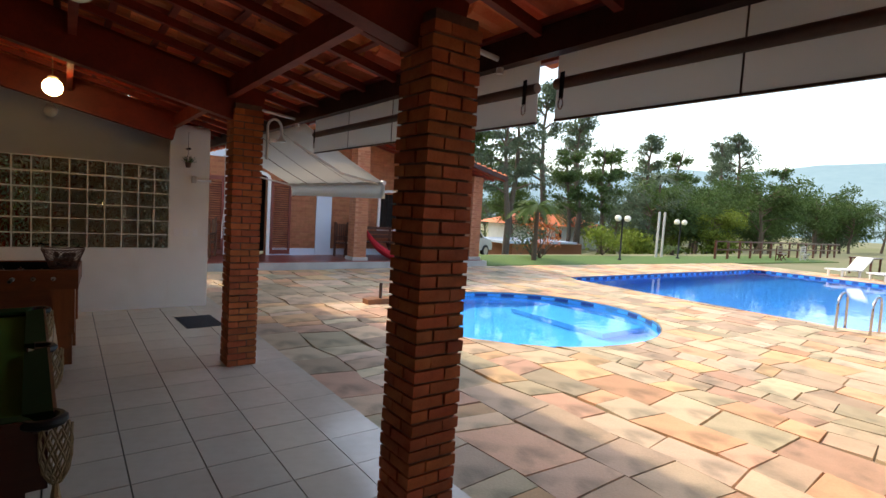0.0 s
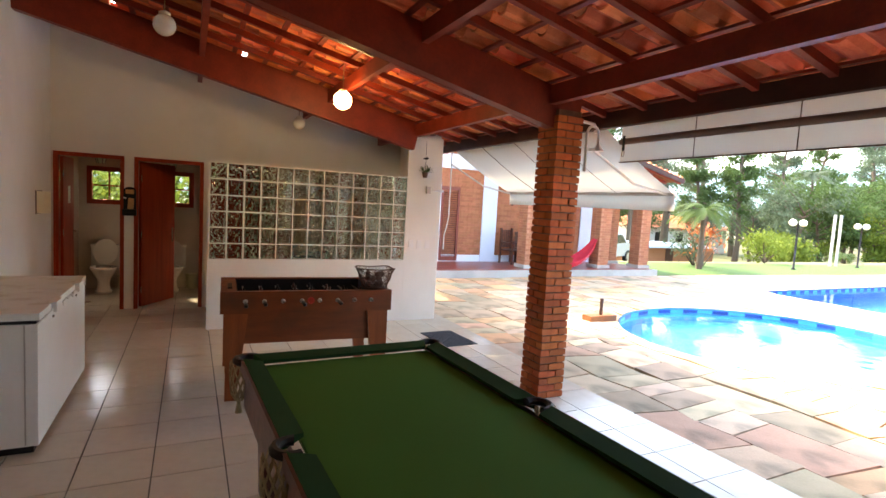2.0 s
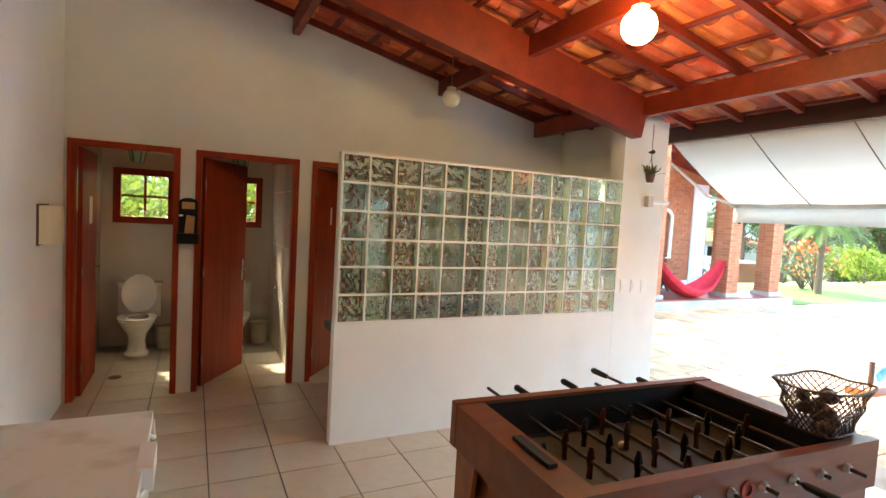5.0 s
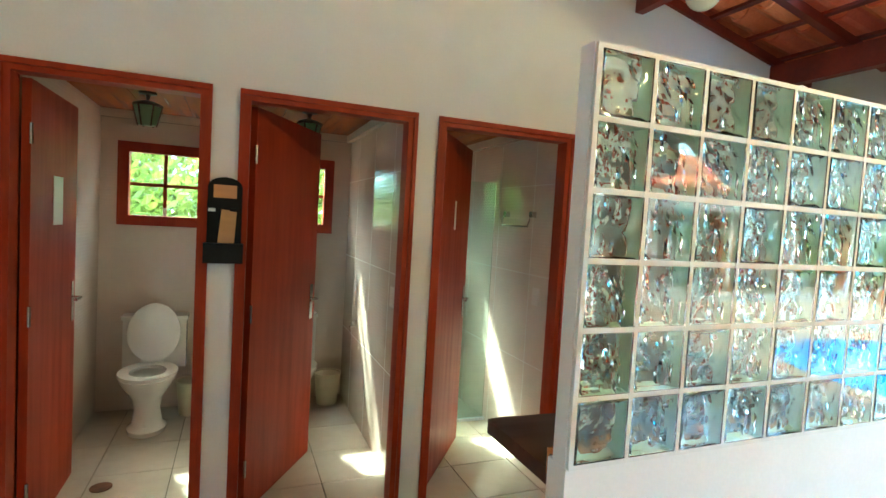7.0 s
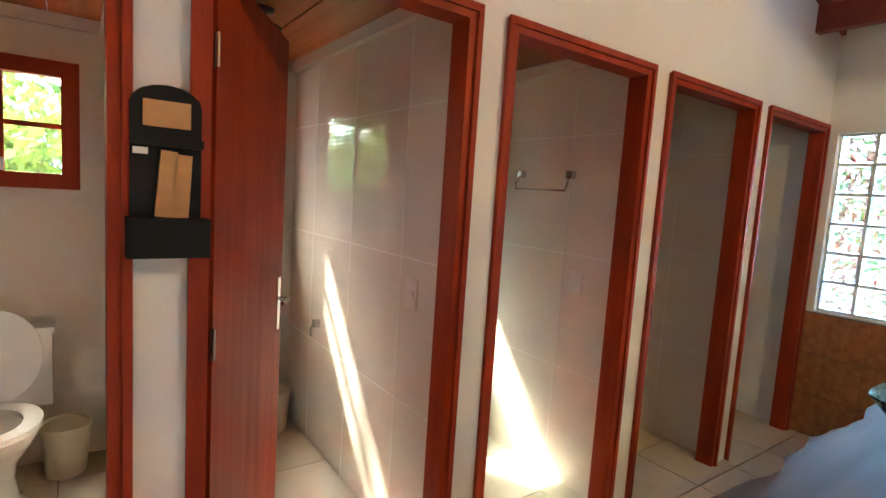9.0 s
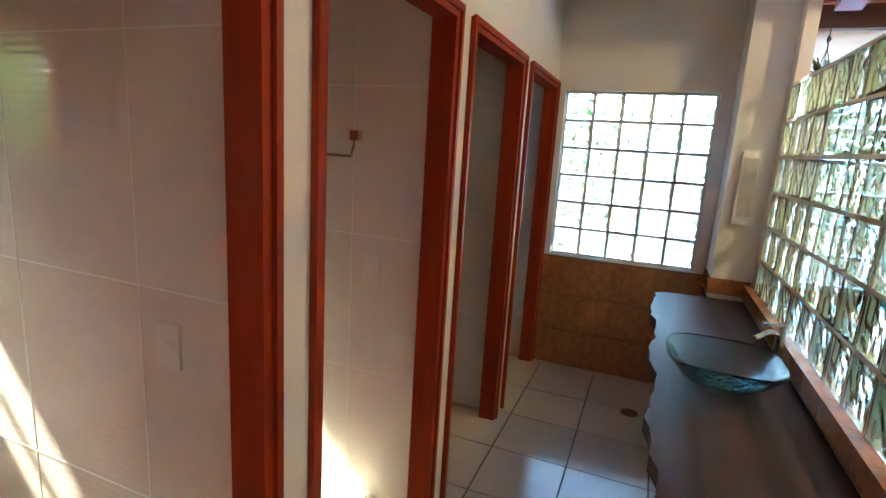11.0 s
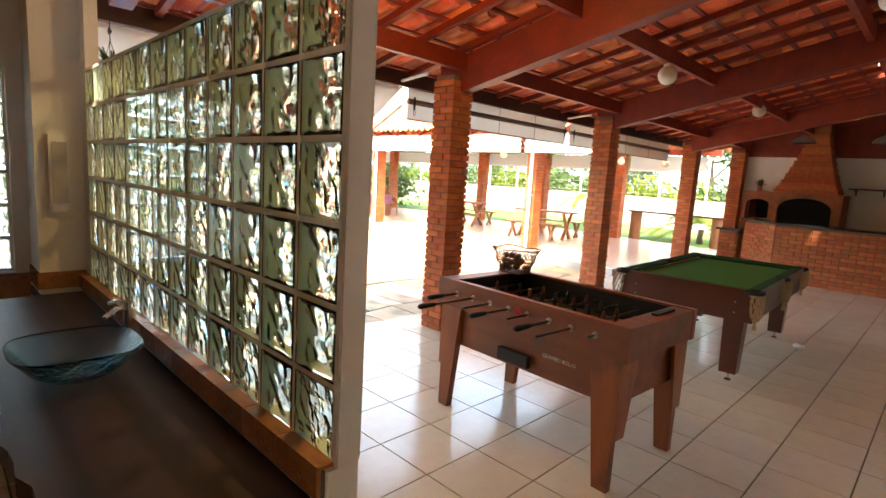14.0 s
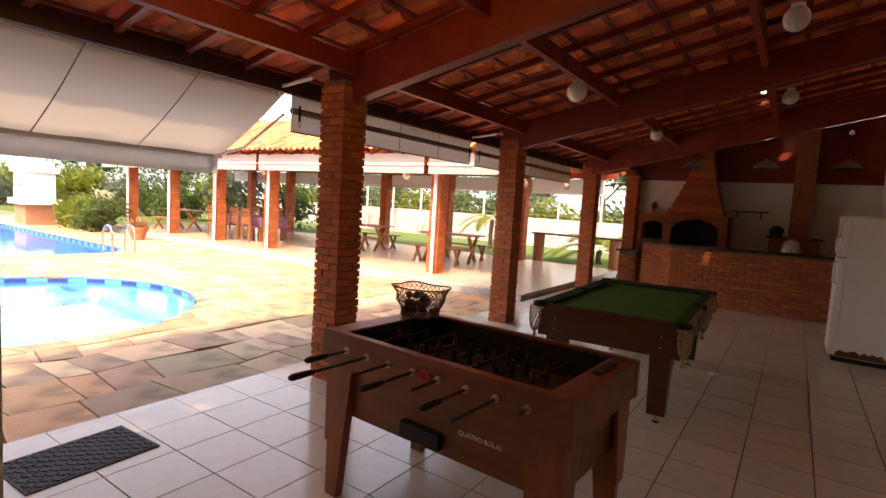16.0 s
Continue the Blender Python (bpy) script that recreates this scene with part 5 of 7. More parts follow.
def dome(x, y, z):
    d = thing("dome_lamp", (x, y, z), "pale metal dome lamp hanging over the bar", "pendant lamp", "bar lamps")
    bm = B()
    lathe(bm, [(0.20, 0), (0.19, 0.03), (0.13, 0.085), (0.05, 0.12), (0.03, 0.15), (0.02, 0.15), (0.045, 0.11), (0.12, 0.075), (0.18, 0.028), (0.195, 0.0)], 28)
    part("shade", bm, M_ALU, d, smooth=True)
    bm = B()
    tube(bm, [(0, 0, 0.14), (0, 0, cord_to_roof(x, z))], 0.005, 6)
    part("cord", bm, M_BLACK, d)
    bm = B()
    lathe(bm, [(0.03, 0.55), (0.04, 0.58), (0.02, 0.62)], 12)
    part("ceiling_rose", bm, M_PVC, d)


for x in (0.51, -0.65, -1.78):
    dome(x, -3.0, 2.60)


# ---- tarpaulin awning, roller blinds, fittings along the eave ----
t = thing("awning", (2.72, 6.16, 2.0), "grey white canvas awning sloping out from the eave", "awning")
bm = B()
NX, NY = 8, 16
gv = {}
for i in range(NX + 1):
    for j in range(NY + 1):
        f = i / NX
        x, y = 0.05 + 1.06 * f, -1.62 + 3.24 * j / NY
        gv[i, j] = bm.verts.new((x, y, 0.60 - 0.60 * f - 0.03 * math.sin(math.pi * f) - 0.006 * math.sin(j * 1.9)))
for i in range(NX):
    for j in range(NY):
        bm.faces.new((gv[i, j], gv[i + 1, j], gv[i + 1, j + 1], gv[i, j + 1]))
cloth = part("cloth", bm, M_CANVAS, t, smooth=True)
sm = cloth.modifiers.new("thickness", "SOLIDIFY")
sm.thickness = 0.004
bm = B()
tube(bm, [(1.13, -1.64, -0.01), (1.13, 1.64, -0.01)], 0.028, 10)
part("front_tube", bm, M_ALU, t, smooth=True)
bm = B()
for j in range(16):
    y0, y1 = -1.62 + 3.24 * j / 16, -1.62 + 3.24 * (j + 1) / 16
    o0, o1 = 0.008 * math.sin(j * 2.0), 0.008 * math.sin((j + 1) * 2.0)
    vs = [bm.verts.new(p) for p in ((1.15 + o0, y0, -0.03), (1.15 + o1, y1, -0.03), (1.16 + o1, y1, -0.20), (1.16 + o0, y0, -0.20))]
    bm.faces.new(vs)
bmesh.ops.remove_doubles(bm, verts=bm.verts, dist=0.0005)
val = part("valance", bm, M_CANVAS, t, "hanging canvas valance", smooth=True)
val.modifiers.new("thickness", "SOLIDIFY").thickness = 0.004
for y in (-0.8, 0.0, 0.8):
    bm = B()
    tube(bm, [(0.05 + 1.06 * f, y, 0.592 - 0.60 * f - 0.03 * math.sin(math.pi * f)) for f in (k / 8 for k in range(9))], 0.005, 6)
    part("seam", bm, M_ROLL, t)
for y in (-1.55, 1.55):
    bm = B()
    tube(bm, [(0.02, y, 0.35), (0.60, y, 0.06), (1.13, y, -0.03)], 0.014, 8)
    part("folding_arm", bm, M_ALU, t, smooth=True)
    bm = boxes((1.162, y - 0.015, -0.22, 1.168, y + 0.015, 0.02))
    part("strap", bm, M_BLACK, t)


t = thing("awning_crank", (2.80, 7.84, 1.02), "white steel crank rod hanging from the awning", "crank")
bm = B()
tube(bm, [(0, 0, 1.50), (0.005, 0.01, 0.52), (0.0, 0.06, 0.36), (0.005, 0.14, 0.22), (0, 0.13, 0.0)], 0.010, 8)
part("rod", bm, M_PVC, t, smooth=True)
bm = B()
tube(bm, [(0, 0, 1.50), (0, -0.02, 1.545), (-0.03, -0.04, 1.56)], 0.012, 8)
part("hook", bm, M_ALU, t, smooth=True)


def blind(y0, y1, x=2.90, z=2.24):
    b = thing("roller_blind", (x, (y0 + y1) / 2, z), "rolled cream canvas blind under the dark eave", "roller blind", "eave blinds")
    h = (y1 - y0) / 2
    part("upper_cloth", boxes((-0.004, -h, 0.215, 0.0, h, 0.385)), M_CANVAS, b)
    part("lower_cloth", boxes((-0.006, -h, 0.0, -0.002, h, 0.165)), M_CANVAS, b)
    bm = B()
    tube(bm, [(-0.01, -h, 0.19), (-0.01, h, 0.19)], 0.03, 12)
    part("roll", bm, M_ROLL, b, "brown rolled edge", smooth=True)
    part("hem_bar", boxes((-0.012, -h, -0.012, 0.004, h, 0.0)), M_WIRE, b)
    part("top_batten", boxes((-0.02, -h, 0.385, 0.01, h, 0.41)), M_ALU, b)
    for k in range(1, 4):
        y = -h + 2 * h * k / 4
        part("seam", boxes((-0.0085, y - 0.004, 0.0, -0.006, y + 0.004, 0.165)), M_WIRE, b)
        part("seam", boxes((-0.0065, y - 0.004, 0.215, -0.004, y + 0.004, 0.385)), M_WIRE, b)
    for s in (-1, 1):
        y = s * (h - 0.07)
        part("strap", boxes((-0.046, y - 0.014, 0.10, -0.041, y + 0.014, 0.24)), M_BLACK, b, "black strap with a snap hook")
        bm = B()
        tube(bm, [(-0.044, y + 0.016 * math.sin(a), 0.07 + 0.03 * math.cos(a)) for a in (2 * math.pi * k / 12 for k in range(13))], 0.004, 6, False)
        part("snap_hook", bm, M_CHROME, b)


blind(1.12, 4.40)
blind(-2.95, 0.98)

# white pipe stays at the eave
for y in (4.62, 1.32):
    t = thing("pipe_stay", (2.35, y, 2.58), "short white pipe stay under the eave", "pipe", "eave pipes")
    bm = B()
    tube(bm, [(0, 0, 0.06), (0.42, 0, 0.02)], 0.016, 10)
    part("pipe", bm, M_PVC, t, smooth=True)
    bm = B()
    tube(bm, [(0.42, 0, 0.05), (0.42, 0, -0.06)], 0.022, 10)
    part("elbow", bm, M_PVC, t, smooth=True)
t = thing("shower_pipe", (2.34, 4.26, 0), "white plastic shower pipe on a brick column", "shower")
bm = B()
tube(bm, [(0, 0, 2.10), (0, 0, 2.30)], 0.014, 10)
part("riser", bm, M_PVC, t, smooth=True)
bm = B()
tube(bm, [(0.0, 0, 2.30)] + [(0.07 - 0.07 * math.cos(a), 0, 2.42 + 0.09 * math.sin(a)) for a in (math.pi * k / 10 for k in range(11))] + [(0.14, 0, 2.36)], 0.013, 10)
part("gooseneck", bm, M_PVC, t, smooth=True)
bm = B()
lathe(bm, [(0.015, 0.0), (0.02, -0.02), (0.05, -0.06), (0.05, -0.07)], 14, (0.14, 0, 2.36))
part("rose", bm, M_PVC, t, smooth=True)
part("valve", boxes((0.02, -0.03, 2.28, 0.08, 0.03, 2.31)), M_PVC, t, bevel=0.006)

# hanging pot on the pillar
t = thing("hanging_pot", (2.18, 7.44, 2.10), "small dark pot plant hanging from an iron bird hook", "hanging plant")
bm = B()
lathe(bm, [(0.03, 0), (0.045, 0.07), (0.05, 0.075), (0.04, 0.075), (0.03, 0.02)], 14)
part("pot", bm, M_WIRE, t, smooth=True)
bm = B()
rng = random.Random(12)
for k in range(40):
    a, e = rng.uniform(0, 6.28), rng.uniform(0.1, 1.3)
    l = rng.uniform(0.06, 0.12)
    p0 = Vector((0.02 * math.cos(a), 0.02 * math.sin(a), 0.07))
    d = Vector((math.cos(a) * math.cos(e), math.sin(a) * math.cos(e), math.sin(e)))
    bar(bm, p0, p0 + d * l, 0.01, 0.002)
part("foliage", bm, M_LEAF, t, kind="stuff")
bm = B()
for k in range(3):
    a = 2 * math.pi * k / 3
    tube(bm, [(0.045 * math.cos(a), 0.045 * math.sin(a), 0.075), (0, 0, 0.22)], 0.002, 4, False)
tube(bm, [(0, 0, 0.22), (0, 0, 0.52)], 0.003, 5)
part("chain", bm, M_BLACK, t)
bm = B()
prism(bm, [(-0.05, 0.0), (-0.01, 0.015), (0.02, 0.03), (0.045, 0.01), (0.02, -0.012), (-0.02, -0.01)], -0.003, 0.003)
part("bird", bm, M_BLACK, t, place=pose(0, 0, 0.27, 90, 0, 0))
t = thing("tap_bracket", (2.28, Y_GLASS + 0.038, 1.93), "white hose bracket on a white pillar", "bracket")
part("plate", boxes((-0.03, -0.05, -0.05, 0.03, 0, 0.05)), M_ALU, t, bevel=0.006)
bm = B()
tube(bm, [(0.0, -0.03, 0.0), (0.24, -0.03, 0.0)], 0.02, 10)
part("arm", bm, M_PVC, t, smooth=True)

# umbrella foot by the pool
t = thing("umbrella_stand", (5.25, 6.95, -0.02), "wooden parasol foot with a short dark post", "umbrella stand")
part("foot", boxes((-0.28, -0.10, 0, 0.28, 0.10, 0.09)), M_OUTWOOD, t, bevel=0.012)
bm = B()
tube(bm, [(0.02, 0, 0.09), (0.02, 0, 0.36)], 0.028, 12)
part("post", bm, M_WIRE, t, smooth=True)


# ---- barbecue corner ----
# added panel: its dark colour stands in for the unlit roof space here
wall("wall_void_panel", "x", X_LEFT - 0.2, 2.4, Y_BACK - 0.15, Y_BACK - 0.05, 2.6, 3, material=M_REDWOOD, label="dark panel added in place of the shaded roof void over the barbecue wall", top=lambda x: under(x) - 0.02)
solid("wall_plate", boxes((X_LEFT, Y_BACK - 0.05, 2.5, 2.35, Y_BACK + 0.05, 2.66)), M_REDWOOD, "dark timber plate on the barbecue wall", "beam", "structure")
BAR_H = 1.13


def brick_face(parent, p, q, z0, z1, separate=True, seed=0, course=0.075, length=0.235):
    """Bricks laid along the line p-q, facing its right-hand side."""
    rng = random.Random(seed)
    p, q = Vector((*p, 0)), Vector((*q, 0))
    d = (q - p).normalized()
    run = (q - p).length
    ang = math.degrees(math.atan2(d.y, d.x))
    joined = B()
    rows = int((z1 - z0) / course)
    for r in range(rows):
        s = -length / 2 if r % 2 else 0.0
        while s < run:
            a, b = max(s, 0), min(s + length - 0.014, run)
            if b - a > 0.04:
                c = p + d * (a + b) / 2
                m = Matrix.Translation((c.x, c.y, z0 + (r + 0.5) * course)) @ pose(0, rng.uniform(-0.003, 0.003), 0, 0, 0, ang) @ Matrix.Diagonal(((b - a) / 0.22, 1, 1, 1))
                if separate:
                    part("brick", BRICK_FACE, None, parent, place=m)
                else:
                    for v in box(joined, -0.11, -0.015, -0.03, 0.11, 0.012, 0.03):
                        v.co = m @ v.co
            s += length
    if separate:
        joined.free()
    else:
        part("bricks", joined, M_BRICK_S, parent, kind="stuff")


BRICK_FACE = brick_mesh("brick", 0.22, 0.03, 0.06, M_BRICK)
t = thing("bar_counter", (0, 0, 0), "orange brick bar counter with a black granite top", "bar counter")
outline = [(X_LEFT, -3.27), (0.78, -3.27), (1.50, -4.0), (1.35, -4.12), (0.70, -3.47), (X_LEFT, -3.47)]
bm = B()
prism(bm, outline, 0, BAR_H - 0.04)
part("core", bm, M_MORTAR, t, "recessed mortar")
brick_face(t, (0.78, -3.262), (X_LEFT, -3.262), 0.0, BAR_H - 0.04, True, 1)
brick_face(t, (1.506, -3.994), (0.786, -3.264), 0.0, BAR_H - 0.04, True, 2)
bm = B()
prism(bm, [(X_LEFT, -3.20), (0.82, -3.20), (1.60, -3.99), (1.35, -4.22), (0.62, -3.62), (X_LEFT, -3.62)], BAR_H - 0.04, BAR_H)
part("worktop", bm, M_GRANITE, t, "polished black granite top", bevel=0.006)
t = thing("brick_plinth", (0, 0, 0), "low orange brick plinth with a dark slab", "plinth")
part("core", boxes((1.72, -4.85, 0, 2.10, -4.35, 0.82)), M_MORTAR, t)
brick_face(t, (2.10, -4.345), (1.72, -4.345), 0, 0.82, False, 3)
brick_face(t, (1.715, -4.35), (1.715, -4.85), 0, 0.82, False, 4)
part("slab", boxes((1.66, -4.9, 0.82, 2.16, -4.28, 0.87)), M_GRANITE, t, bevel=0.005)

t = thing("brick_barbecue", (0, 0, 0), "orange brick barbecue with a stepped hood and two arched ovens", "barbecue")


def arch_front(x0, x1, z0, z1, y, openings, name):
    """A brick front with arched openings cut right through it."""
    bm = B()
    ed = []
    ring = [(x0, z0), (x1, z0), (x1, z1), (x0, z1)]
    loops = [ring]
    for a, b, c, d in openings:
        r = (b - a) / 2
        loops.append([(a, c), (b, c), (b, d - r * 0.5)] + [((a + b) / 2 + r * math.cos(u), d - r * 0.5 + r * 0.5 * math.sin(u)) for u in (math.pi * k / 10 for k in range(1, 10))] + [(a, d - r * 0.5)])
    for lp in loops:
        vs = [bm.verts.new((u, y, w)) for u, w in lp]
        ed += [bm.edges.new((vs[i], vs[(i + 1) % len(vs)])) for i in range(len(vs))]
    bmesh.ops.triangle_fill(bm, use_beauty=True, edges=ed)
    ex = bmesh.ops.extrude_face_region(bm, geom=list(bm.faces))
    for v in ex["geom"]:
        if isinstance(v, bmesh.types.BMVert):
            v.co.y = y - 0.12
    return bm


M_BRICKWALL = surf("smoky_brick", (0.36, 0.12, 0.05), (0.25, 0.08, 0.035), 10, 0.85, 0.4, fine=60, stain=(0.10, 0.05, 0.03), stain_scale=1.6)
part("front", arch_front(0.0, 1.78, 0.0, 1.68, -4.55, [(0.16, 1.10, 1.02, 1.62), (1.26, 1.70, 1.14, 1.55)], "front"), M_BRICKWALL, t)
part("side", boxes((0.0, Y_BACK, 0, 0.12, -4.672, 1.68)), M_BRICKWALL, t)
part("side", boxes((1.66, Y_BACK, 0, 1.78, -4.672, 1.68)), M_BRICKWALL, t)
part("mantel", boxes((-0.03, -5.3, 1.682, 1.81, -4.50, 1.72)), M_BRICKWALL, t, bevel=0.006)
part("oven_back", boxes((0.122, Y_BACK + 0.01, 0.5, 1.658, -5.2, 1.66)), M_DARK, t, "near-black oven back")
part("hearth", boxes((0.122, -5.19, 0.92, 1.658, -4.672, 1.0)), M_DARK, t)
bm = B()
for k in range(18):
    f = k / 17
    z = 1.725 + k * 0.068
    x0, x1 = 0.10 + 0.34 * f ** 0.8, 1.22 - 0.46 * f ** 0.8
    o = 0.012 * (k % 2)
    bm = B()
    box(bm, x0 - o, -5.3, z, x1 + o, -4.56 - 0.32 * f - 0.0 + o, z + 0.06)
    if k < 17:
        box(bm, x0 + 0.02, -5.28, z + 0.06, x1 - 0.02, -4.6 - 0.32 * f, z + 0.068)
    part("hood_course", bm, M_BRICK, t, bevel=0.004)
part("flue", boxes((0.43, -5.28, 2.95, 0.76, -4.9, 3.24)), M_BRICKWALL, t)
t = thing("brick_stove", (0, 0, 0), "orange brick stove with a tall square chimney", "stove")
part("body", boxes((-1.6, Y_BACK, 0, -0.75, -4.7, 1.35)), M_BRICKWALL, t, bevel=0.01)
part("chimney", boxes((-1.42, -5.3, 1.352, -1.06, -4.95, under(-1.2) - 0.05)), M_BRICKWALL, t, bevel=0.01)
# flat near-black panel: the stove mouth's shade is painted on, not cut in
part("opening", boxes((-1.32, -4.698, 1.0, -1.0, -4.69, 1.25)), M_DARK, t)
part("top_slab", boxes((-1.65, -5.3, 1.352, -1.43, -4.65, 1.39), (-1.05, -5.3, 1.352, -0.70, -4.65, 1.39)), M_GRANITE, t)
bm = B()
lathe(bm, [(0.10, 0), (0.13, 0.08), (0.12, 0.16), (0.07, 0.2), (0.02, 0.22)], 18)
t = thing("clay_jar", (-0.86, -4.85, 1.39), "dark round clay jar on the stove slab", "jar")
part("body", bm, M_BLACK, t, smooth=True)
t = thing("glass_cake_dome", (-1.15, -3.40, BAR_H), "clear glass dome on the black bar top", "glass dome")
bm = B()
lathe(bm, [(0.15, 0.012), (0.15, 0.08), (0.12, 0.19), (0.05, 0.24), (0.02, 0.245), (0.02, 0.235), (0.045, 0.23), (0.115, 0.185), (0.144, 0.08), (0.144, 0.012)], 24)
part("dome", bm, M_PRINTED, t, smooth=True)
bm = B()
lathe(bm, [(0.17, 0), (0.17, 0.01), (0.1, 0.011)], 24)
part("plate", bm, M_GLASS, t, smooth=True)
t = thing("wooden_shelf", (-0.25, Y_BACK, 1.85), "thin dark wall shelf beside the barbecue", "shelf")
part("board", boxes((-0.42, 0, 0, 0.28, 0.22, 0.03)), M_TABLEWOOD, t, bevel=0.004)
for x in (-0.3, 0.15):
    part("bracket", boxes((x, 0, -0.12, x + 0.025, 0.02, 0), (x, 0.02, -0.03, x + 0.025, 0.16, -0.002)), M_BLACK, t)
t = thing("potted_herb", (1.5, -4.62, 1.722), "small dark potted herb on the oven mantel", "pot plant")
bm = B()
lathe(bm, [(0.04, 0), (0.055, 0.09), (0.06, 0.1), (0.045, 0.1)], 14)
part("pot", bm, M_TERRACOTTA, t, smooth=True)
bm = B()
for k in range(60):
    a, e, l = rng.uniform(0, 6.28), rng.uniform(0.3, 1.5), rng.uniform(0.08, 0.2)
    bar(bm, (0, 0, 0.09), (l * math.cos(a) * math.cos(e), l * math.sin(a) * math.cos(e), 0.09 + l * math.sin(e)), 0.012, 0.002)
part("foliage", bm, M_LEAF, t, kind="stuff")
brick_column(2.15, -5.25, 2.62, False, "rough orange brick column at the barbecue wall", "pavilion columns")


# ---- dining pavilion across the patio ----
FZ = 0.10
ground_plate("floor_far", [(2.75, -6.8), (20.2, -6.8), (20.2, -0.85), (2.75, -0.85)], [], -0.2, FZ, M_TILE, "pale tiled floor of the dining pavilion", "floor")
solid("kerb", boxes((2.75, -0.85, -0.2, 20.2, -0.68, FZ - 0.01)), M_CONCRETE, "whitewashed concrete step edge of the dining pavilion", "step", "structure", bevel=0.01)
FRONT_X = (5.2, 7.95, 10.85, 13.4, 16.05, 18.9)
first = brick_column(FRONT_X[0] + 0.15, -1.65, 2.5, False, "orange brick column of the dining pavilion", "dining pavilion columns")
first.location.z = FZ
for x in FRONT_X[1:]:
    copy_thing(first, pose(x + 0.15, -1.55, FZ))
for x in (5.6, 8.3, 11.0, 13.6, 16.2, 18.8):
    copy_thing(first, pose(x, -6.4, FZ))
for x in FRONT_X:
    t = thing("downpipe", (x + 0.02, -1.32, FZ), "white plastic downpipe beside a brick column", "downpipe", "downpipes")
    bm = B()
    tube(bm, [(0, 0, 0), (0, 0, 2.35)], 0.04, 10)
    part("pipe", bm, M_PVC, t, smooth=True)
    part("clamp", boxes((-0.05, -0.06, 1.2, 0.05, 0.045, 1.24)), M_ALU, t)


def far_roof(u, v, n):
    return (2.9 + v, -0.75 - u * 0.92, 2.72 + u * 0.39 + n)


roof_tiles("roof_tiles_far", 10, int(17.3 / 0.21), far_roof, "sunlit terracotta tile roof of the dining pavilion")
roof_tiles("roof_tiles_far", 10, int(17.3 / 0.21), lambda u, v, n: (2.9 + v, -7.2 + u * 0.92, 2.72 + u * 0.39 + n), "rear slope of the terracotta dining pavilion roof")
bm = B()
for x in np.arange(3.1, 20.3, 0.9):
    bar(bm, (x, -0.85, 2.66), (x, -3.98, 3.99), 0.05, 0.08)
    bar(bm, (x, -7.1, 2.66), (x, -3.98, 3.99), 0.05, 0.08)
solid("rafters_far", bm, M_REDWOOD, "timber rafters of the dining pavilion", "rafters", "structure")
bm = boxes((2.9, -1.62, 2.58, 20.2, -1.48, 2.72), (2.9, -6.5, 2.58, 20.2, -6.36, 2.72))
solid("beam_far", bm, M_REDWOOD, "timber eave beams of the dining pavilion", "beam", "structure")
for x0, x1 in zip((2.95,) + FRONT_X, FRONT_X + (20.2,)):
    t = thing("roller_blind", ((x0 + x1) / 2 + 0.05, -0.98, 2.24), "rolled white canvas blind along the far eave", "roller blind", "far eave blinds")
    h = (x1 - x0) / 2 - 0.06
    part("upper_cloth", boxes((-h, 0, 0.22, h, 0.004, 0.42)), M_CANVAS, t)
    part("lower_cloth", boxes((-h, 0, 0.0, h, 0.004, 0.15)), M_CANVAS, t)
    bm = B()
    tube(bm, [(-h, 0.01, 0.185), (h, 0.01, 0.185)], 0.033, 10)
    part("roll", bm, M_PVC, t, smooth=True)
    t = thing("roller_blind", ((x0 + x1) / 2 + 0.3, -6.62, 2.15), "rolled white canvas blind at the lawn side", "roller blind", "far eave blinds")
    part("cloth", boxes((-h, 0, 0.0, h, 0.004, 0.40)), M_CANVAS, t)
    bm = B()
    tube(bm, [(-h, 0.01, 0.0), (h, 0.01, 0.0)], 0.03, 10)
    part("roll", bm, M_PVC, t, smooth=True)
for x, y in ((6.5, -1.9), (9.2, -2.4), (12.0, -2.0), (14.4, -2.2), (4.4, -3.9), (3.6, -4.6), (16.9, -2.0)):
    globe(x, y, 2.25, 0.09, M_OPAL, "unlit opal globe lamp in the dining pavilion", 0.75)


def picnic(x, y, rz=0):
    t = thing("picnic_table", (x, y, FZ), "dark varnished wooden picnic table on tiles", "table", "picnic tables", rz=rz)
    for k in range(5):
        part("board", boxes((-0.85, -0.38 + k * 0.154, 0.72, 0.85, -0.38 + k * 0.154 + 0.148, 0.755)), M_OUTWOOD, t, bevel=0.004)
    for s in (-1, 1):
        bm = B()
        bar(bm, (s * 0.6, -0.30, 0), (s * 0.6, 0.22, 0.72), 0.05, 0.08, (1, 0, 0))
        bar(bm, (s * 0.66, 0.30, 0), (s * 0.66, -0.22, 0.72), 0.05, 0.08, (1, 0, 0))
        part("trestle", bm, M_OUTWOOD, t)
    part("stretcher", boxes((-0.6, -0.03, 0.32, 0.6, 0.03, 0.38)), M_OUTWOOD, t)
    return t


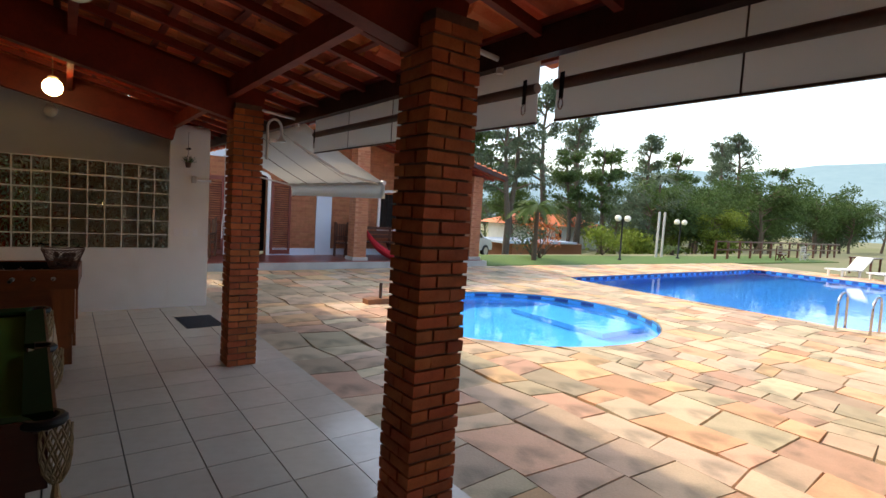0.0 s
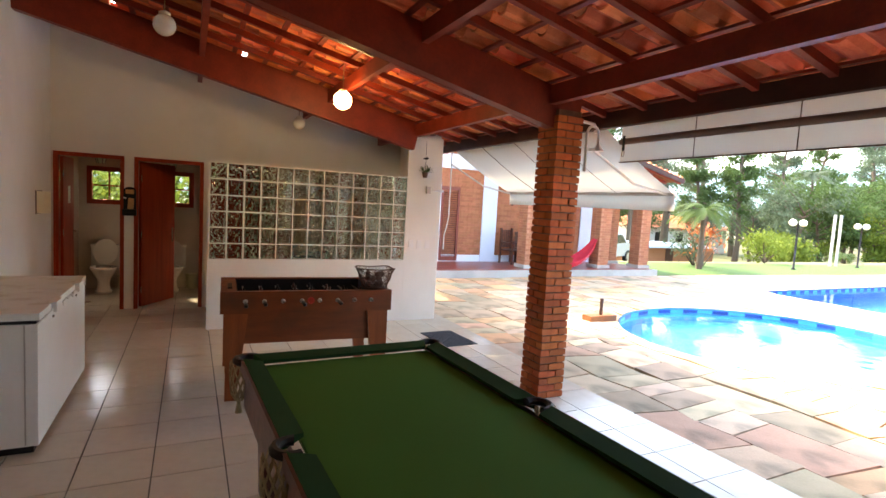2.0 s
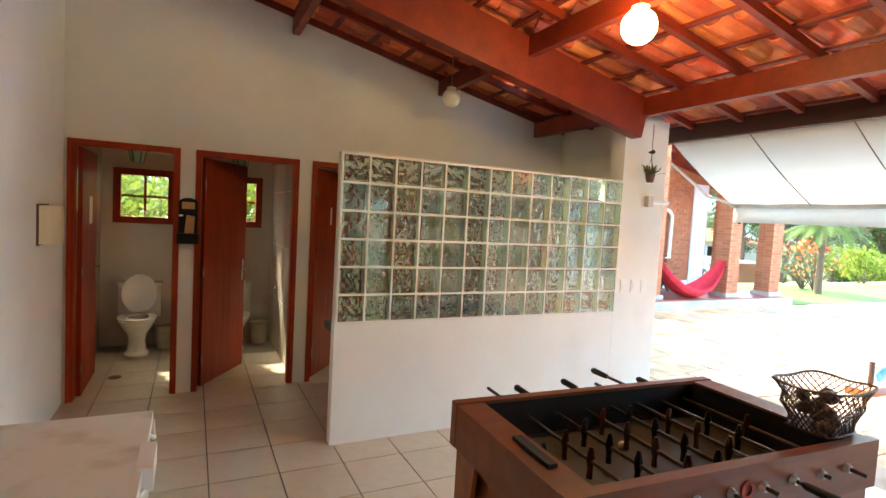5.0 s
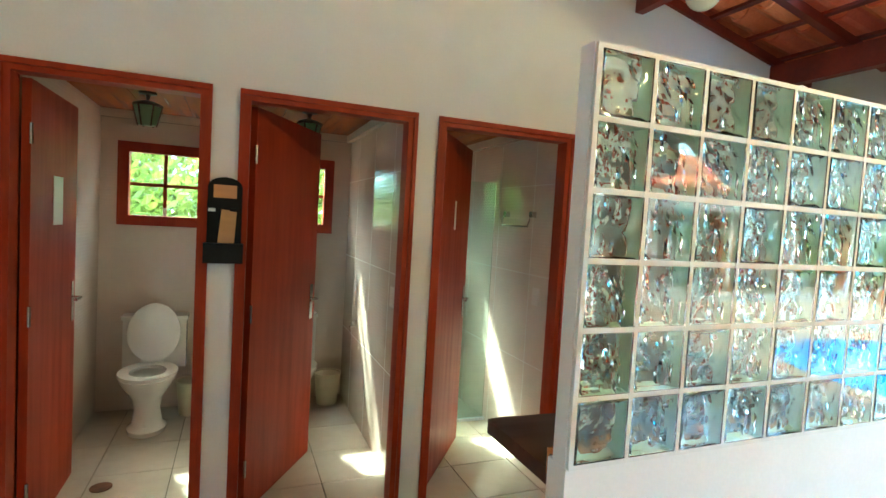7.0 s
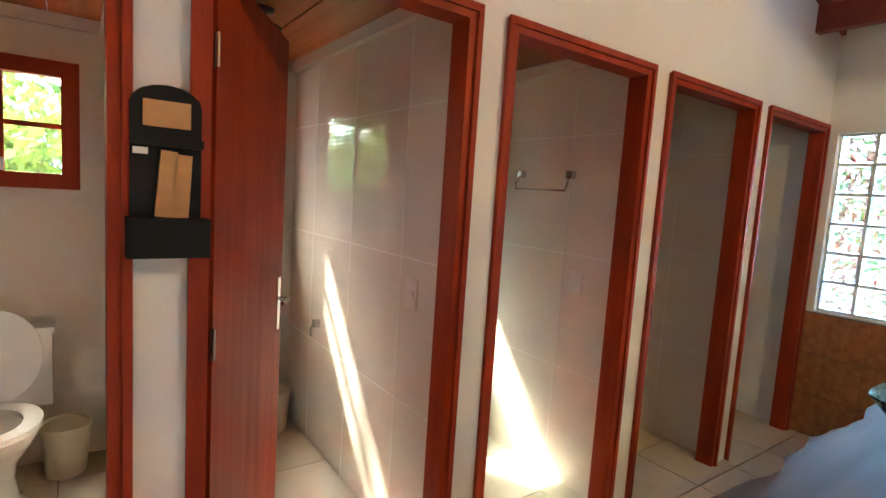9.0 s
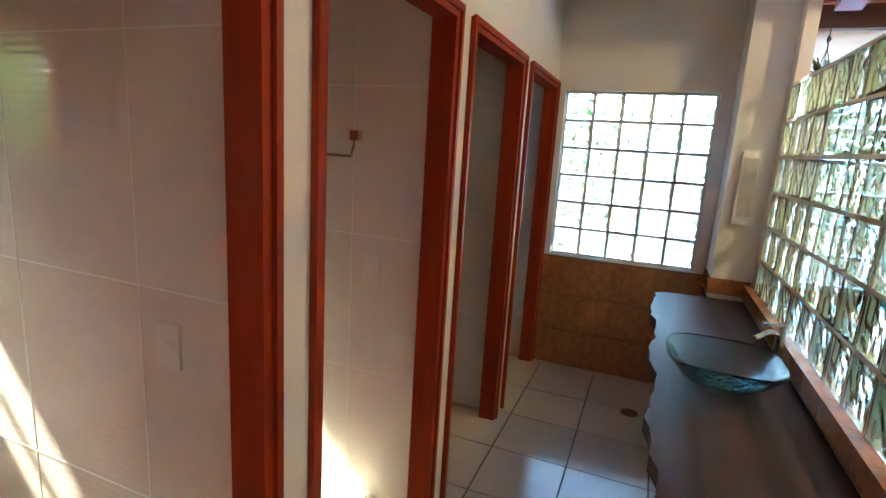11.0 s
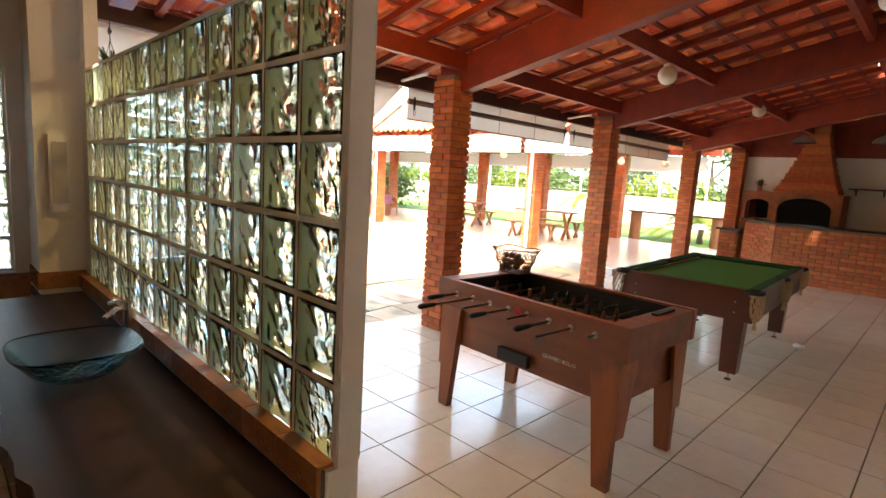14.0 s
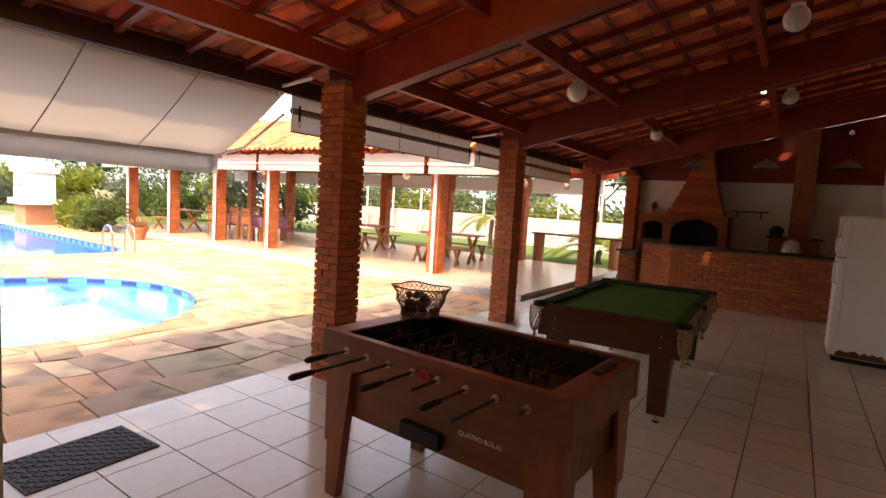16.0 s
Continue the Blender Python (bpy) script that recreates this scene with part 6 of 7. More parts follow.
def bench(x, y, rz=0, back=False, mat=None, z=FZ):
    t = thing("bench", (x, y, z), "orange varnished wooden bench" + (" with a slatted back" if back else " beside a picnic table"), "bench", "benches", rz=rz)
    mm = mat or M_OUTWOOD
    for k in range(3):
        part("seat_board", boxes((-0.75, -0.17 + k * 0.116, 0.42, 0.75, -0.17 + k * 0.116 + 0.108, 0.45)), mm, t, bevel=0.004)
    for s in (-1, 1):
        bm = B()
        bar(bm, (s * 0.55, -0.16, 0), (s * 0.55, 0.12, 0.42), 0.045, 0.06, (1, 0, 0))
        bar(bm, (s * 0.60, 0.16, 0), (s * 0.60, -0.12, 0.42), 0.045, 0.06, (1, 0, 0))
        part("trestle", bm, mm, t)
        if back:
            part("back_post", boxes((s * 0.66 - 0.03, 0.14, 0, s * 0.66 + 0.03, 0.19, 0.9)), mm, t)
    if back:
        for k in range(3):
            part("back_slat", boxes((-0.75, 0.12, 0.55 + k * 0.13, 0.75, 0.139, 0.64 + k * 0.13)), mm, t)
    return t


picnic(6.5, -4.0, 8)
bench(6.4, -3.2, 8)
bench(6.6, -4.8, 8)
picnic(9.9, -4.2, 4)
bench(9.8, -3.35, 4)
bench(10.0, -5.0, 4)
picnic(17.4, -2.6, 0)
bench(17.4, -1.95, 0)


def chair(x, y, rz):
    t = thing("dining_chair", (x, y, FZ), "orange varnished wooden dining chair with a tall slatted back", "chair", "dining chairs", rz=rz)
    part("seat", boxes((-0.21, -0.21, 0.43, 0.21, 0.21, 0.46)), M_OUTWOOD, t, bevel=0.008)
    for sx in (-1, 1):
        part("leg", boxes((sx * 0.19 - 0.02, -0.21, 0, sx * 0.19 + 0.02, -0.17, 0.43)), M_OUTWOOD, t)
        part("back_leg", boxes((sx * 0.19 - 0.02, 0.17, 0, sx * 0.19 + 0.02, 0.21, 1.05)), M_OUTWOOD, t)
    for k in range(4):
        part("back_slat", boxes((-0.17, 0.18, 0.55 + k * 0.125, 0.17, 0.20, 0.64 + k * 0.125)), M_OUTWOOD, t)
    return t


for k in range(4):
    chair(12.9 + k * 0.62, -2.25, 0)
    chair(12.9 + k * 0.62, -3.55, 180)
t = thing("dining_table", (13.9, -2.9, FZ), "long dining table under a purple checked cloth", "table")
part("tabletop", boxes((-1.3, -0.45, 0.72, 1.3, 0.45, 0.75)), M_OUTWOOD, t)
for sx in (-1, 1):
    for sy in (-1, 1):
        part("leg", boxes((sx * 1.2 - 0.03, sy * 0.38 - 0.03, 0, sx * 1.2 + 0.03, sy * 0.38 + 0.03, 0.72)), M_OUTWOOD, t)
t = thing("tablecloth", (13.9, -2.9, FZ + 0.752), "purple checked cotton tablecloth", "tablecloth")
part("cloth", boxes((-1.33, -0.48, 0, 1.33, 0.48, 0.004), (-1.334, -0.484, -0.3, -1.33, 0.484, 0.004), (1.33, -0.484, -0.3, 1.334, 0.484, 0.004), (-1.33, 0.48, -0.3, 1.33, 0.484, 0.004), (-1.33, -0.484, -0.3, 1.33, -0.48, 0.004)), surf("purple_check_cotton", (0.20, 0.08, 0.16), (0.32, 0.16, 0.22), 6, 0.9, 0.2), t)

t = thing("log_bar_table", (4.15, -7.15, 0), "dark plank bar table on round log legs beside the lawn", "bar table", rz=3)
part("plank", boxes((-1.35, -0.2, 0.90, 1.35, 0.2, 0.95)), M_TABLEWOOD, t, bevel=0.008)
for x in (-1.15, 1.15):
    bm = B()
    lathe(bm, [(0.17, 0), (0.165, 0.45), (0.17, 0.90)], 18, (x, 0, 0))
    part("log_leg", bm, M_OUTWOOD, t, smooth=True)


# ---- house across the patio ----
def house_roof_z(x):
    return 3.0 + 0.225 * (11.5 - x)


t = thing("house", (0, 0, 0), "brick house with a red floored porch and a sloping tile roof", "house")
HY = 13.4


def gable_wall(x0, x1, y0, y1, holes):
    """A wall along x whose top follows the house roof."""
    bm = B()
    cuts = sorted({x0, x1, *(h[0] for h in holes), *(h[1] for h in holes)})
    for p, q in zip(cuts, cuts[1:]):
        spans = [(0.0, None)]
        for h in holes:
            if h[0] <= p and h[1] >= q:
                spans = [(0.0, h[2]), (h[3], None)]
        for s0, s1 in spans:
            e0 = s1 if s1 is not None else house_roof_z(p) - 0.1
            e1 = s1 if s1 is not None else house_roof_z(q) - 0.1
            if e0 - s0 < 0.01:
                continue
            v = [bm.verts.new((a, c, z)) for a, e in ((p, e0), (q, e1)) for c in (y0, y1) for z in (s0, e)]
            for f in ((0, 1, 3, 2), (4, 6, 7, 5), (0, 4, 5, 1), (2, 3, 7, 6), (0, 2, 6, 4), (1, 5, 7, 3)):
                bm.faces.new([v[i] for i in f])
    return bm


house = t
part("porch_floor", boxes((2.6, 11.65, -0.1, 11.7, HY, 0.17)), M_REDFLOOR, house, "waxed red porch floor", bevel=0.01)
part("porch_kerb", boxes((2.6, 11.55, -0.1, 11.8, 11.648, 0.155), (11.702, 11.65, -0.1, 11.8, HY, 0.155)), M_CONCRETE, house, "whitewashed kerb")
wallp = part("wall", gable_wall(2.0, 10.75, HY, HY + 0.25, [(4.15, 5.25, 0.17, 2.35), (8.75, 9.45, 1.0, 2.1)]), M_HOUSEBRICK, house)
# brick courses standing proud of the house wall
bm = B()
rng = random.Random(21)
for r in range(44):
    z = 0.20 + r * 0.075
    x = 2.0 + (0.12 if r % 2 else 0)
    while x < 10.7:
        if not (4.05 < x + 0.1 < 5.3 and z < 2.4) and not (8.7 < x + 0.1 < 9.5 and 0.95 < z < 2.15) and z < house_roof_z(x + 0.2) - 0.2:
            box(bm, x, HY - 0.012 - rng.uniform(0, 0.005), z, x + 0.225, HY - 0.001, z + 0.062)
        x += 0.24
part("bricks", bm, M_HOUSEBRICK, house, kind="stuff")
part("wall", boxes((10.5, HY + 0.25, 0, 10.75, 19.0, 3.3)), M_HOUSEBRICK, house)
part("pilaster", boxes((6.65, HY - 0.06, 0.17, 7.12, HY - 0.02, 2.9)), M_BLUEPAINT, house, "pale blue painted pilaster")
part("pilaster", boxes((10.25, HY - 0.06, 0.17, 10.78, HY - 0.02, 2.9)), M_BLUEPAINT, house, "pale blue painted pilaster")
part("band", boxes((2.0, HY - 0.07, 2.75, 7.12, HY - 0.021, 3.15)), M_BLUEPAINT, house, "pale blue painted band")
part("skirting", boxes((5.3, HY - 0.05, 0.17, 6.64, HY - 0.02, 0.36), (7.13, HY - 0.05, 0.17, 10.24, HY - 0.02, 0.36)), M_BLUEPAINT, house)
dr = part("doorway", boxes((4.10, HY - 0.08, 0.17, 4.18, HY - 0.02, 2.30), (5.22, HY - 0.08, 0.17, 5.30, HY - 0.02, 2.30)), M_PVC, house, "white arched door surround")
bm = B()
for k in range(10):
    a0, a1 = math.pi * k / 10, math.pi * (k + 1) / 10
    bar(bm, (4.70 + 0.56 * math.cos(a0), HY - 0.05, 2.30 + 0.16 * math.sin(a0)), (4.70 + 0.56 * math.cos(a1), HY - 0.05, 2.30 + 0.16 * math.sin(a1)), 0.06, 0.08)
part("arch", bm, M_PVC, dr)
# added shell: the darkness behind the doorway is in its near-black colour
part("dark_hall", boxes((3.5, HY + 1.8, 0.1, 6.0, HY + 1.9, 2.6), (3.5, HY + 0.26, 2.5, 6.0, HY + 1.8, 2.6), (3.5, HY + 0.26, 0.1, 3.6, HY + 1.8, 2.5), (5.9, HY + 0.26, 0.1, 6.0, HY + 1.8, 2.5)), M_DARK, house, "near-black shell that stands in for the shade behind the door")


def shutter(x0, x1, y):
    bm = boxes((x0, y, 0.2, x0 + 0.06, y + 0.04, 2.25), (x1 - 0.06, y, 0.2, x1, y + 0.04, 2.25), (x0 + 0.061, y, 0.2, x1 - 0.061, y + 0.04, 0.32), (x0 + 0.061, y, 2.15, x1 - 0.061, y + 0.04, 2.25))
    s = part("shutter", bm, M_SHUTTER, house, "red brown louvred shutter")
    bm = B()
    for k in range(30):
        z = 0.34 + k * 0.06
        bar(bm, (x0 + 0.06, y + 0.02, z), (x1 - 0.06, y + 0.02, z), 0.035, 0.008, (0, 0.5, 1))
    part("louvres", bm, M_SHUTTER, s)


shutter(5.32, 5.88, HY - 0.08)
shutter(3.52, 4.08, HY - 0.08)
w = part("window", boxes((8.68, HY - 0.07, 0.94, 8.76, HY - 0.02, 2.0), (9.44, HY - 0.07, 0.94, 9.52, HY - 0.02, 2.0), (8.761, HY - 0.07, 0.94, 9.439, HY - 0.02, 1.02)), M_PVC, house, "arched white window frame")
bm = B()
for k in range(10):
    a0, a1 = math.pi * k / 10, math.pi * (k + 1) / 10
    bar(bm, (9.10 + 0.38 * math.cos(a0), HY - 0.045, 2.0 + 0.2 * math.sin(a0)), (9.10 + 0.38 * math.cos(a1), HY - 0.045, 2.0 + 0.2 * math.sin(a1)), 0.05, 0.08)
part("arch", bm, M_PVC, w)
part("pane", boxes((8.76, HY + 0.10, 1.0, 9.44, HY + 0.11, 2.1)), M_GRANITE, w, "dark window glass")
bm = B()
for x in (8.93, 9.1, 9.27):
    box(bm, x - 0.008, HY + 0.05, 1.0, x + 0.008, HY + 0.066, 2.1)
part("grille", bm, M_BLACK, w)
for x, y in ((7.35, 12.05), (9.9, 12.05), (11.5, 12.05), (11.35, 13.2), (4.1, 12.05)):
    if x != 4.1:
        c = part("porch_column", boxes((x - 0.19, y - 0.19, 0.17, x + 0.19, y + 0.19, house_roof_z(x) - 0.15)), M_COLPAINT, house, "orange brick porch column", bevel=0.01)
        part("plinth", boxes((x - 0.24, y - 0.24, 0.0, x + 0.24, y + 0.24, 0.26)), M_CONCRETE, c, bevel=0.012)
        bm = B()
        for r in range(42):
            z = 0.28 + r * 0.07
            if z < house_roof_z(x) - 0.3:
                for s in range(2):
                    o = 0.0 if r % 2 else 0.09
                    box(bm, x - 0.195 + s * 0.2 + o * (1 - s), y - 0.2, z, x - 0.195 + s * 0.2 + 0.185 + o * (1 - s) * 0.2, y - 0.191, z + 0.058)
                    box(bm, x - 0.2, y - 0.195 + s * 0.2, z, x - 0.191, y - 0.195 + s * 0.2 + 0.18, z + 0.058)
        part("bricks", bm, M_HOUSEBRICK, c, kind="stuff")
roof_bm = B()
bar(roof_bm, (12.1, 15.2, house_roof_z(12.1) - 0.02), (2.0, 15.2, house_roof_z(2.0) - 0.02), 8.0, 0.08, (0.225, 0, 1))
part("roof", roof_bm, M_ROOFTILE, house, "brown tile roof")
for k in range(11):
    bm = B()
    y = 11.25 + k * 0.5
    bar(bm, (12.05, y, house_roof_z(12.05) - 0.10), (2.0, y, house_roof_z(2.0) - 0.10), 0.06, 0.10)
    part("rafter", bm, M_REDWOOD, house)
bm = B()
for k in range(46):
    x = 12.0 - k * 0.22
    tube(bm, [(x, 11.16, house_roof_z(x) + 0.02), (x, 11.5, house_roof_z(x) + 0.02)], 0.06, 8)
part("verge_tiles", bm, M_ROOFTILE, house)
# thin sheet added below the roof slab to darken its underside
bm = B()
bar(bm, (12.1, 15.2, house_roof_z(12.1) - 0.072), (2.0, 15.2, house_roof_z(2.0) - 0.072), 7.96, 0.012, (0.225, 0, 1))
part("soffit", bm, M_REDWOOD, house, "dark sheet added to darken the underside of the eave")
bm = B()
bar(bm, (12.12, 11.17, house_roof_z(12.12) - 0.05), (2.0, 11.17, house_roof_z(2.0) - 0.05), 0.03, 0.14)
part("verge_board", bm, M_EAVE, house, "dark timber verge board")

# hammock
t = thing("hammock", (8.63, 12.0, 0), "red cotton hammock slung between porch columns", "hammock")
bm = B()
n = 18
prev = None
for i in range(n + 1):
    f = i / n
    x = -1.25 + 2.5 * f
    z = 1.35 - 0.98 * (1 - (2 * f - 1) ** 2) ** 0.85
    w = 0.03 + 0.30 * math.sin(math.pi * f)
    row = [bm.verts.new((x, w * math.cos(a), z - 0.22 * math.sin(math.pi * f) * math.sin(a))) for a in (math.pi * k / 6 for k in range(7))]
    if prev:
        for k in range(6):
            bm.faces.new((prev[k], prev[k + 1], row[k + 1], row[k]))
    prev = row
hm = part("cloth", bm, M_RED, t, smooth=True)
hm.modifiers.new("thickness", "SOLIDIFY").thickness = 0.006
bm = B()
for s in (-1, 1):
    for k in range(5):
        tube(bm, [(s * 1.25, (k - 2) * 0.012, 1.35), (s * 1.30, 0, 1.42)], 0.004, 4, False)
part("cords", bm, M_RED, t)
bm = B()
for k in range(60):
    f = 0.1 + 0.8 * k / 59
    x, z = -1.25 + 2.5 * f, 1.35 - 0.98 * (1 - (2 * f - 1) ** 2) ** 0.85
    box(bm, x - 0.006, -0.30 * math.sin(math.pi * f) - 0.003, z - 0.14, x + 0.006, -0.30 * math.sin(math.pi * f), z)
part("fringe", bm, M_RED, t, kind="stuff")
tb = bench(8.4, 13.0, 0, True, M_TABLEWOOD, 0.17)
for x, rz in ((7.35, 20), (3.4, -30)):
    t = thing("porch_chair", (x + 0.1, 12.95, 0.17), "dark wooden porch armchair with a slatted back", "chair", "porch chairs", rz=rz)
    part("seat", boxes((-0.26, -0.24, 0.36, 0.26, 0.24, 0.40)), M_TABLEWOOD, t, bevel=0.006)
    for sx in (-1, 1):
        part("leg", boxes((sx * 0.25 - 0.025, -0.24, 0, sx * 0.25 + 0.025, -0.19, 0.58)), M_TABLEWOOD, t)
        part("back_leg", boxes((sx * 0.25 - 0.025, 0.19, 0, sx * 0.25 + 0.025, 0.24, 1.0)), M_TABLEWOOD, t)
        part("armrest", boxes((sx * 0.25 - 0.035, -0.26, 0.582, sx * 0.25 + 0.035, 0.188, 0.61)), M_TABLEWOOD, t)
    for k in range(5):
        part("back_slat", boxes((-0.2 + k * 0.09, 0.2, 0.45, -0.2 + k * 0.09 + 0.05, 0.22, 0.95)), M_TABLEWOOD, t)

# parked car beside the house
t = thing("car", (16.5, 19.0, dip(16.5, 19.0)), "silver grey hatchback car parked beside the house", "car", rz=20)
bm = B()
prof = [(-1.9, 0.35), (-1.92, 0.75), (-1.5, 0.9), (-0.9, 1.38), (0.5, 1.42), (1.05, 0.98), (1.8, 0.85), (1.95, 0.6), (1.9, 0.35)]
lo = [bm.verts.new((x, -0.8, z)) for x, z in prof]
hi = [bm.verts.new((x, 0.8, z)) for x, z in prof]
bm.faces.new(lo)
bm.faces.new(hi[::-1])
for i in range(len(prof)):
    j = (i + 1) % len(prof)
    bm.faces.new((lo[i], lo[j], hi[j], hi[i]))
part("body", bm, surf("silver_car_paint", (0.50, 0.53, 0.56), (0.46, 0.49, 0.52), 3, 0.25, 0, metal=0.4), t, bevel=0.08, smooth=True)
for s in (-1, 1):
    bm = B()
    prism(bm, [(-1.3, 0.93), (-0.82, 1.32), (0.45, 1.36), (0.92, 0.98)], -0.006, 0.006)
    part("side_window", bm, M_GRANITE, t, "dark side glass", place=pose(0, s * 0.805, 0, 90, 0, 0))
for x in (-1.2, 1.2):
    for s in (-1, 1):
        bm = B()
        tube(bm, [(x, s * 0.68, 0.31), (x, s * 0.84, 0.31)], 0.31, 20)
        wl = part("wheel", bm, M_BLACK, t, smooth=True)
        bm = B()
        tube(bm, [(x, s * 0.842, 0.31), (x, s * 0.85, 0.31)], 0.19, 16)
        part("rim", bm, M_ALU, wl)


# ---- pool fittings ----
def rim_tiles(parent, ring, size):
    """Alternating dark and light waterline tiles, and a pale coping of separate stones."""
    n = len(ring)
    pts = []
    for i in range(n):
        p, q = Vector((*ring[i], 0)), Vector((*ring[(i + 1) % n], 0))
        m = max(1, int((q - p).length / size))
        pts += [p + (q - p) * k / m for k in range(m)]
    for mat_, off in ((M_POOLLIGHT, 0), (M_POOLDARK, 1)):
        bm = B()
        for i in range(off, len(pts) - 1, 2):
            p, q = pts[i], pts[(i + 1) % len(pts)]
            c = sum((Vector((*r, 0)) for r in ring), Vector()) / n
            a, b = p + (c - p).normalized() * 0.012, q + (c - q).normalized() * 0.012
            for z0, z1 in ((-0.13, -0.06),):
                bm.faces.new([bm.verts.new(v) for v in ((a.x, a.y, z0), (b.x, b.y, z0), (b.x, b.y, z1), (a.x, a.y, z1))])
        part("waterline_tiles", bm, mat_, parent, kind="stuff")


M_POOLDARK = surf("navy_waterline_tile", (0.02, 0.05, 0.22), (0.03, 0.08, 0.30), 6, 0.3, 0.0)
rim_tiles(small_pool, small_ring, 0.16)
rim_tiles(big_pool, big_ring, 0.20)
part("steps", boxes((8.0, 4.2, -0.7, 9.2, 6.4, -0.40)), M_POOLLIGHT, small_pool)
t = thing("pool_ladder", (12.4, 1.88, -0.02), "bent chrome pool ladder with two rails", "pool ladder", rz=0)
for y in (-0.25, 0.25):
    bm = B()
    tube(bm, [(-0.45, y, 0), (-0.45, y, 0.45)] + [(-0.20 - 0.25 * math.cos(a), y, 0.45 + 0.22 * math.sin(a)) for a in (math.pi * k / 8 for k in range(1, 8))] + [(0.05, y, 0.40), (0.10, y, -0.6)], 0.022, 10)
    part("rail", bm, M_CHROME, t, smooth=True)
for z in (-0.25, -0.5):
    part("tread", boxes((0.06, -0.25, z, 0.14, 0.25, z + 0.03)), M_CHROME, t)

# ---- garden lamps, fence, far bench, posts ----


def lamp_post(x, y):
    t = thing("garden_lamp", (x, y, -0.05), "black garden lamp post with two white globes", "garden lamp", "garden lamps")
    bm = B()
    lathe(bm, [(0.10, 0), (0.10, 0.05), (0.04, 0.12), (0.035, 1.75), (0.05, 1.8), (0.03, 1.86)], 12)
    part("post", bm, M_BLACK, t, smooth=True)
    bm = B()
    tube(bm, [(-0.35, 0, 1.72), (0, 0, 1.66), (0.35, 0, 1.72)], 0.018, 8)
    part("arm", bm, M_BLACK, t)
    for s in (-1, 1):
        bm = B()
        bmesh.ops.create_uvsphere(bm, u_segments=18, v_segments=12, radius=0.14)
        part("globe", bm, M_OPAL, t, smooth=True, place=(s * 0.35, 0, 1.88))


lamp_post(20.5, 12.6)
lamp_post(26.0, 13.0)
for x in (25.0, 25.5):
    t = thing("concrete_post", (x, 13.6, -0.1), "grey concrete fence post", "post", "fence posts")
    part("post", boxes((-0.045, -0.045, 0, 0.045, 0.045, 2.4)), M_CONCRETE, t)
t = thing("fence", (36, 12.6, -0.05), "low wooden rail fence along the terrace", "fence")
for k in range(14):
    part("post", boxes((-7 + k * 1.4, -0.05, 0, -6.9 + k * 1.4, 0.05, 1.05)), M_TABLEWOOD, t)
for z in (0.5, 0.95):
    part("rail", boxes((-7, -0.06, z, 12, -0.051, z + 0.09)), M_TABLEWOOD, t)
bench(37.5, 11.2, 10, True, M_CONCRETE, -0.06)
bench(34.5, 11.4, 10, True, M_TABLEWOOD, -0.06)
t = thing("terrace_table", (31.0, 6.6, -0.06), "dark wooden terrace table with chairs", "table")
part("tabletop", boxes((-0.8, -0.45, 0.72, 0.8, 0.45, 0.77)), M_TABLEWOOD, t)
for sx in (-1, 1):
    for sy in (-1, 1):
        part("leg", boxes((sx * 0.7 - 0.04, sy * 0.38 - 0.04, 0, sx * 0.7 + 0.04, sy * 0.38 + 0.04, 0.72)), M_TABLEWOOD, t)
for k in range(3):
    t = thing("sun_lounger", (27.2, 6.2 - k * 1.4, -0.05), "white plastic sun lounger by the pool", "sun lounger", "sun loungers", rz=-20)
    part("seat", boxes((-0.9, -0.32, 0.28, 0.4, 0.32, 0.33)), M_PVC, t, bevel=0.01)
    part("backrest", boxes((0, -0.32, 0, 0.75, 0.32, 0.05)), M_PVC, t, bevel=0.01, place=pose(0.4, 0, 0.29, 0, -45, 0))
    for x in (-0.7, 0.3):
        for s in (-1, 1):
            part("leg", boxes((x - 0.03, s * 0.28 - 0.03, 0, x + 0.03, s * 0.28 + 0.03, 0.28)), M_PVC, t)

# white garden oven and potted plant
t = thing("garden_oven", (22.0, 0.5, -0.03), "white plastered garden barbecue with an orange base", "barbecue")
part("base", boxes((-0.55, -0.45, 0, 0.55, 0.45, 0.75)), M_COLPAINT, t, bevel=0.02)
part("slab", boxes((-0.75, -0.6, 0.752, 0.75, 0.6, 0.95)), M_WALL, t, bevel=0.02)
part("firebox", boxes((-0.6, -0.45, 0.952, -0.3, 0.45, 1.9), (0.3, -0.45, 0.952, 0.6, 0.45, 1.9), (-0.3, -0.45, 1.5, 0.3, 0.45, 1.9), (-0.3, -0.45, 0.952, 0.3, -0.35, 1.5)), M_WALL, t, bevel=0.02)
part("cornice", boxes((-0.7, -0.55, 1.902, 0.7, 0.55, 2.1)), M_WALL, t, bevel=0.02)
part("chimney", boxes((-0.25, -0.25, 2.102, 0.25, 0.25, 2.6)), M_WALL, t, bevel=0.02)
t = thing("potted_plant", (15.3, 0.0, -0.03), "wide terracotta pot with a reddish succulent", "pot plant")
t.scale = (0.82, 0.82, 0.82)
bm = B()
lathe(bm, [(0.20, 0), (0.31, 0.34), (0.35, 0.42), (0.36, 0.50), (0.30, 0.50), (0.28, 0.40)], 24)
part("pot", bm, M_TERRACOTTA, t, smooth=True)
bm = B()
rng = random.Random(31)
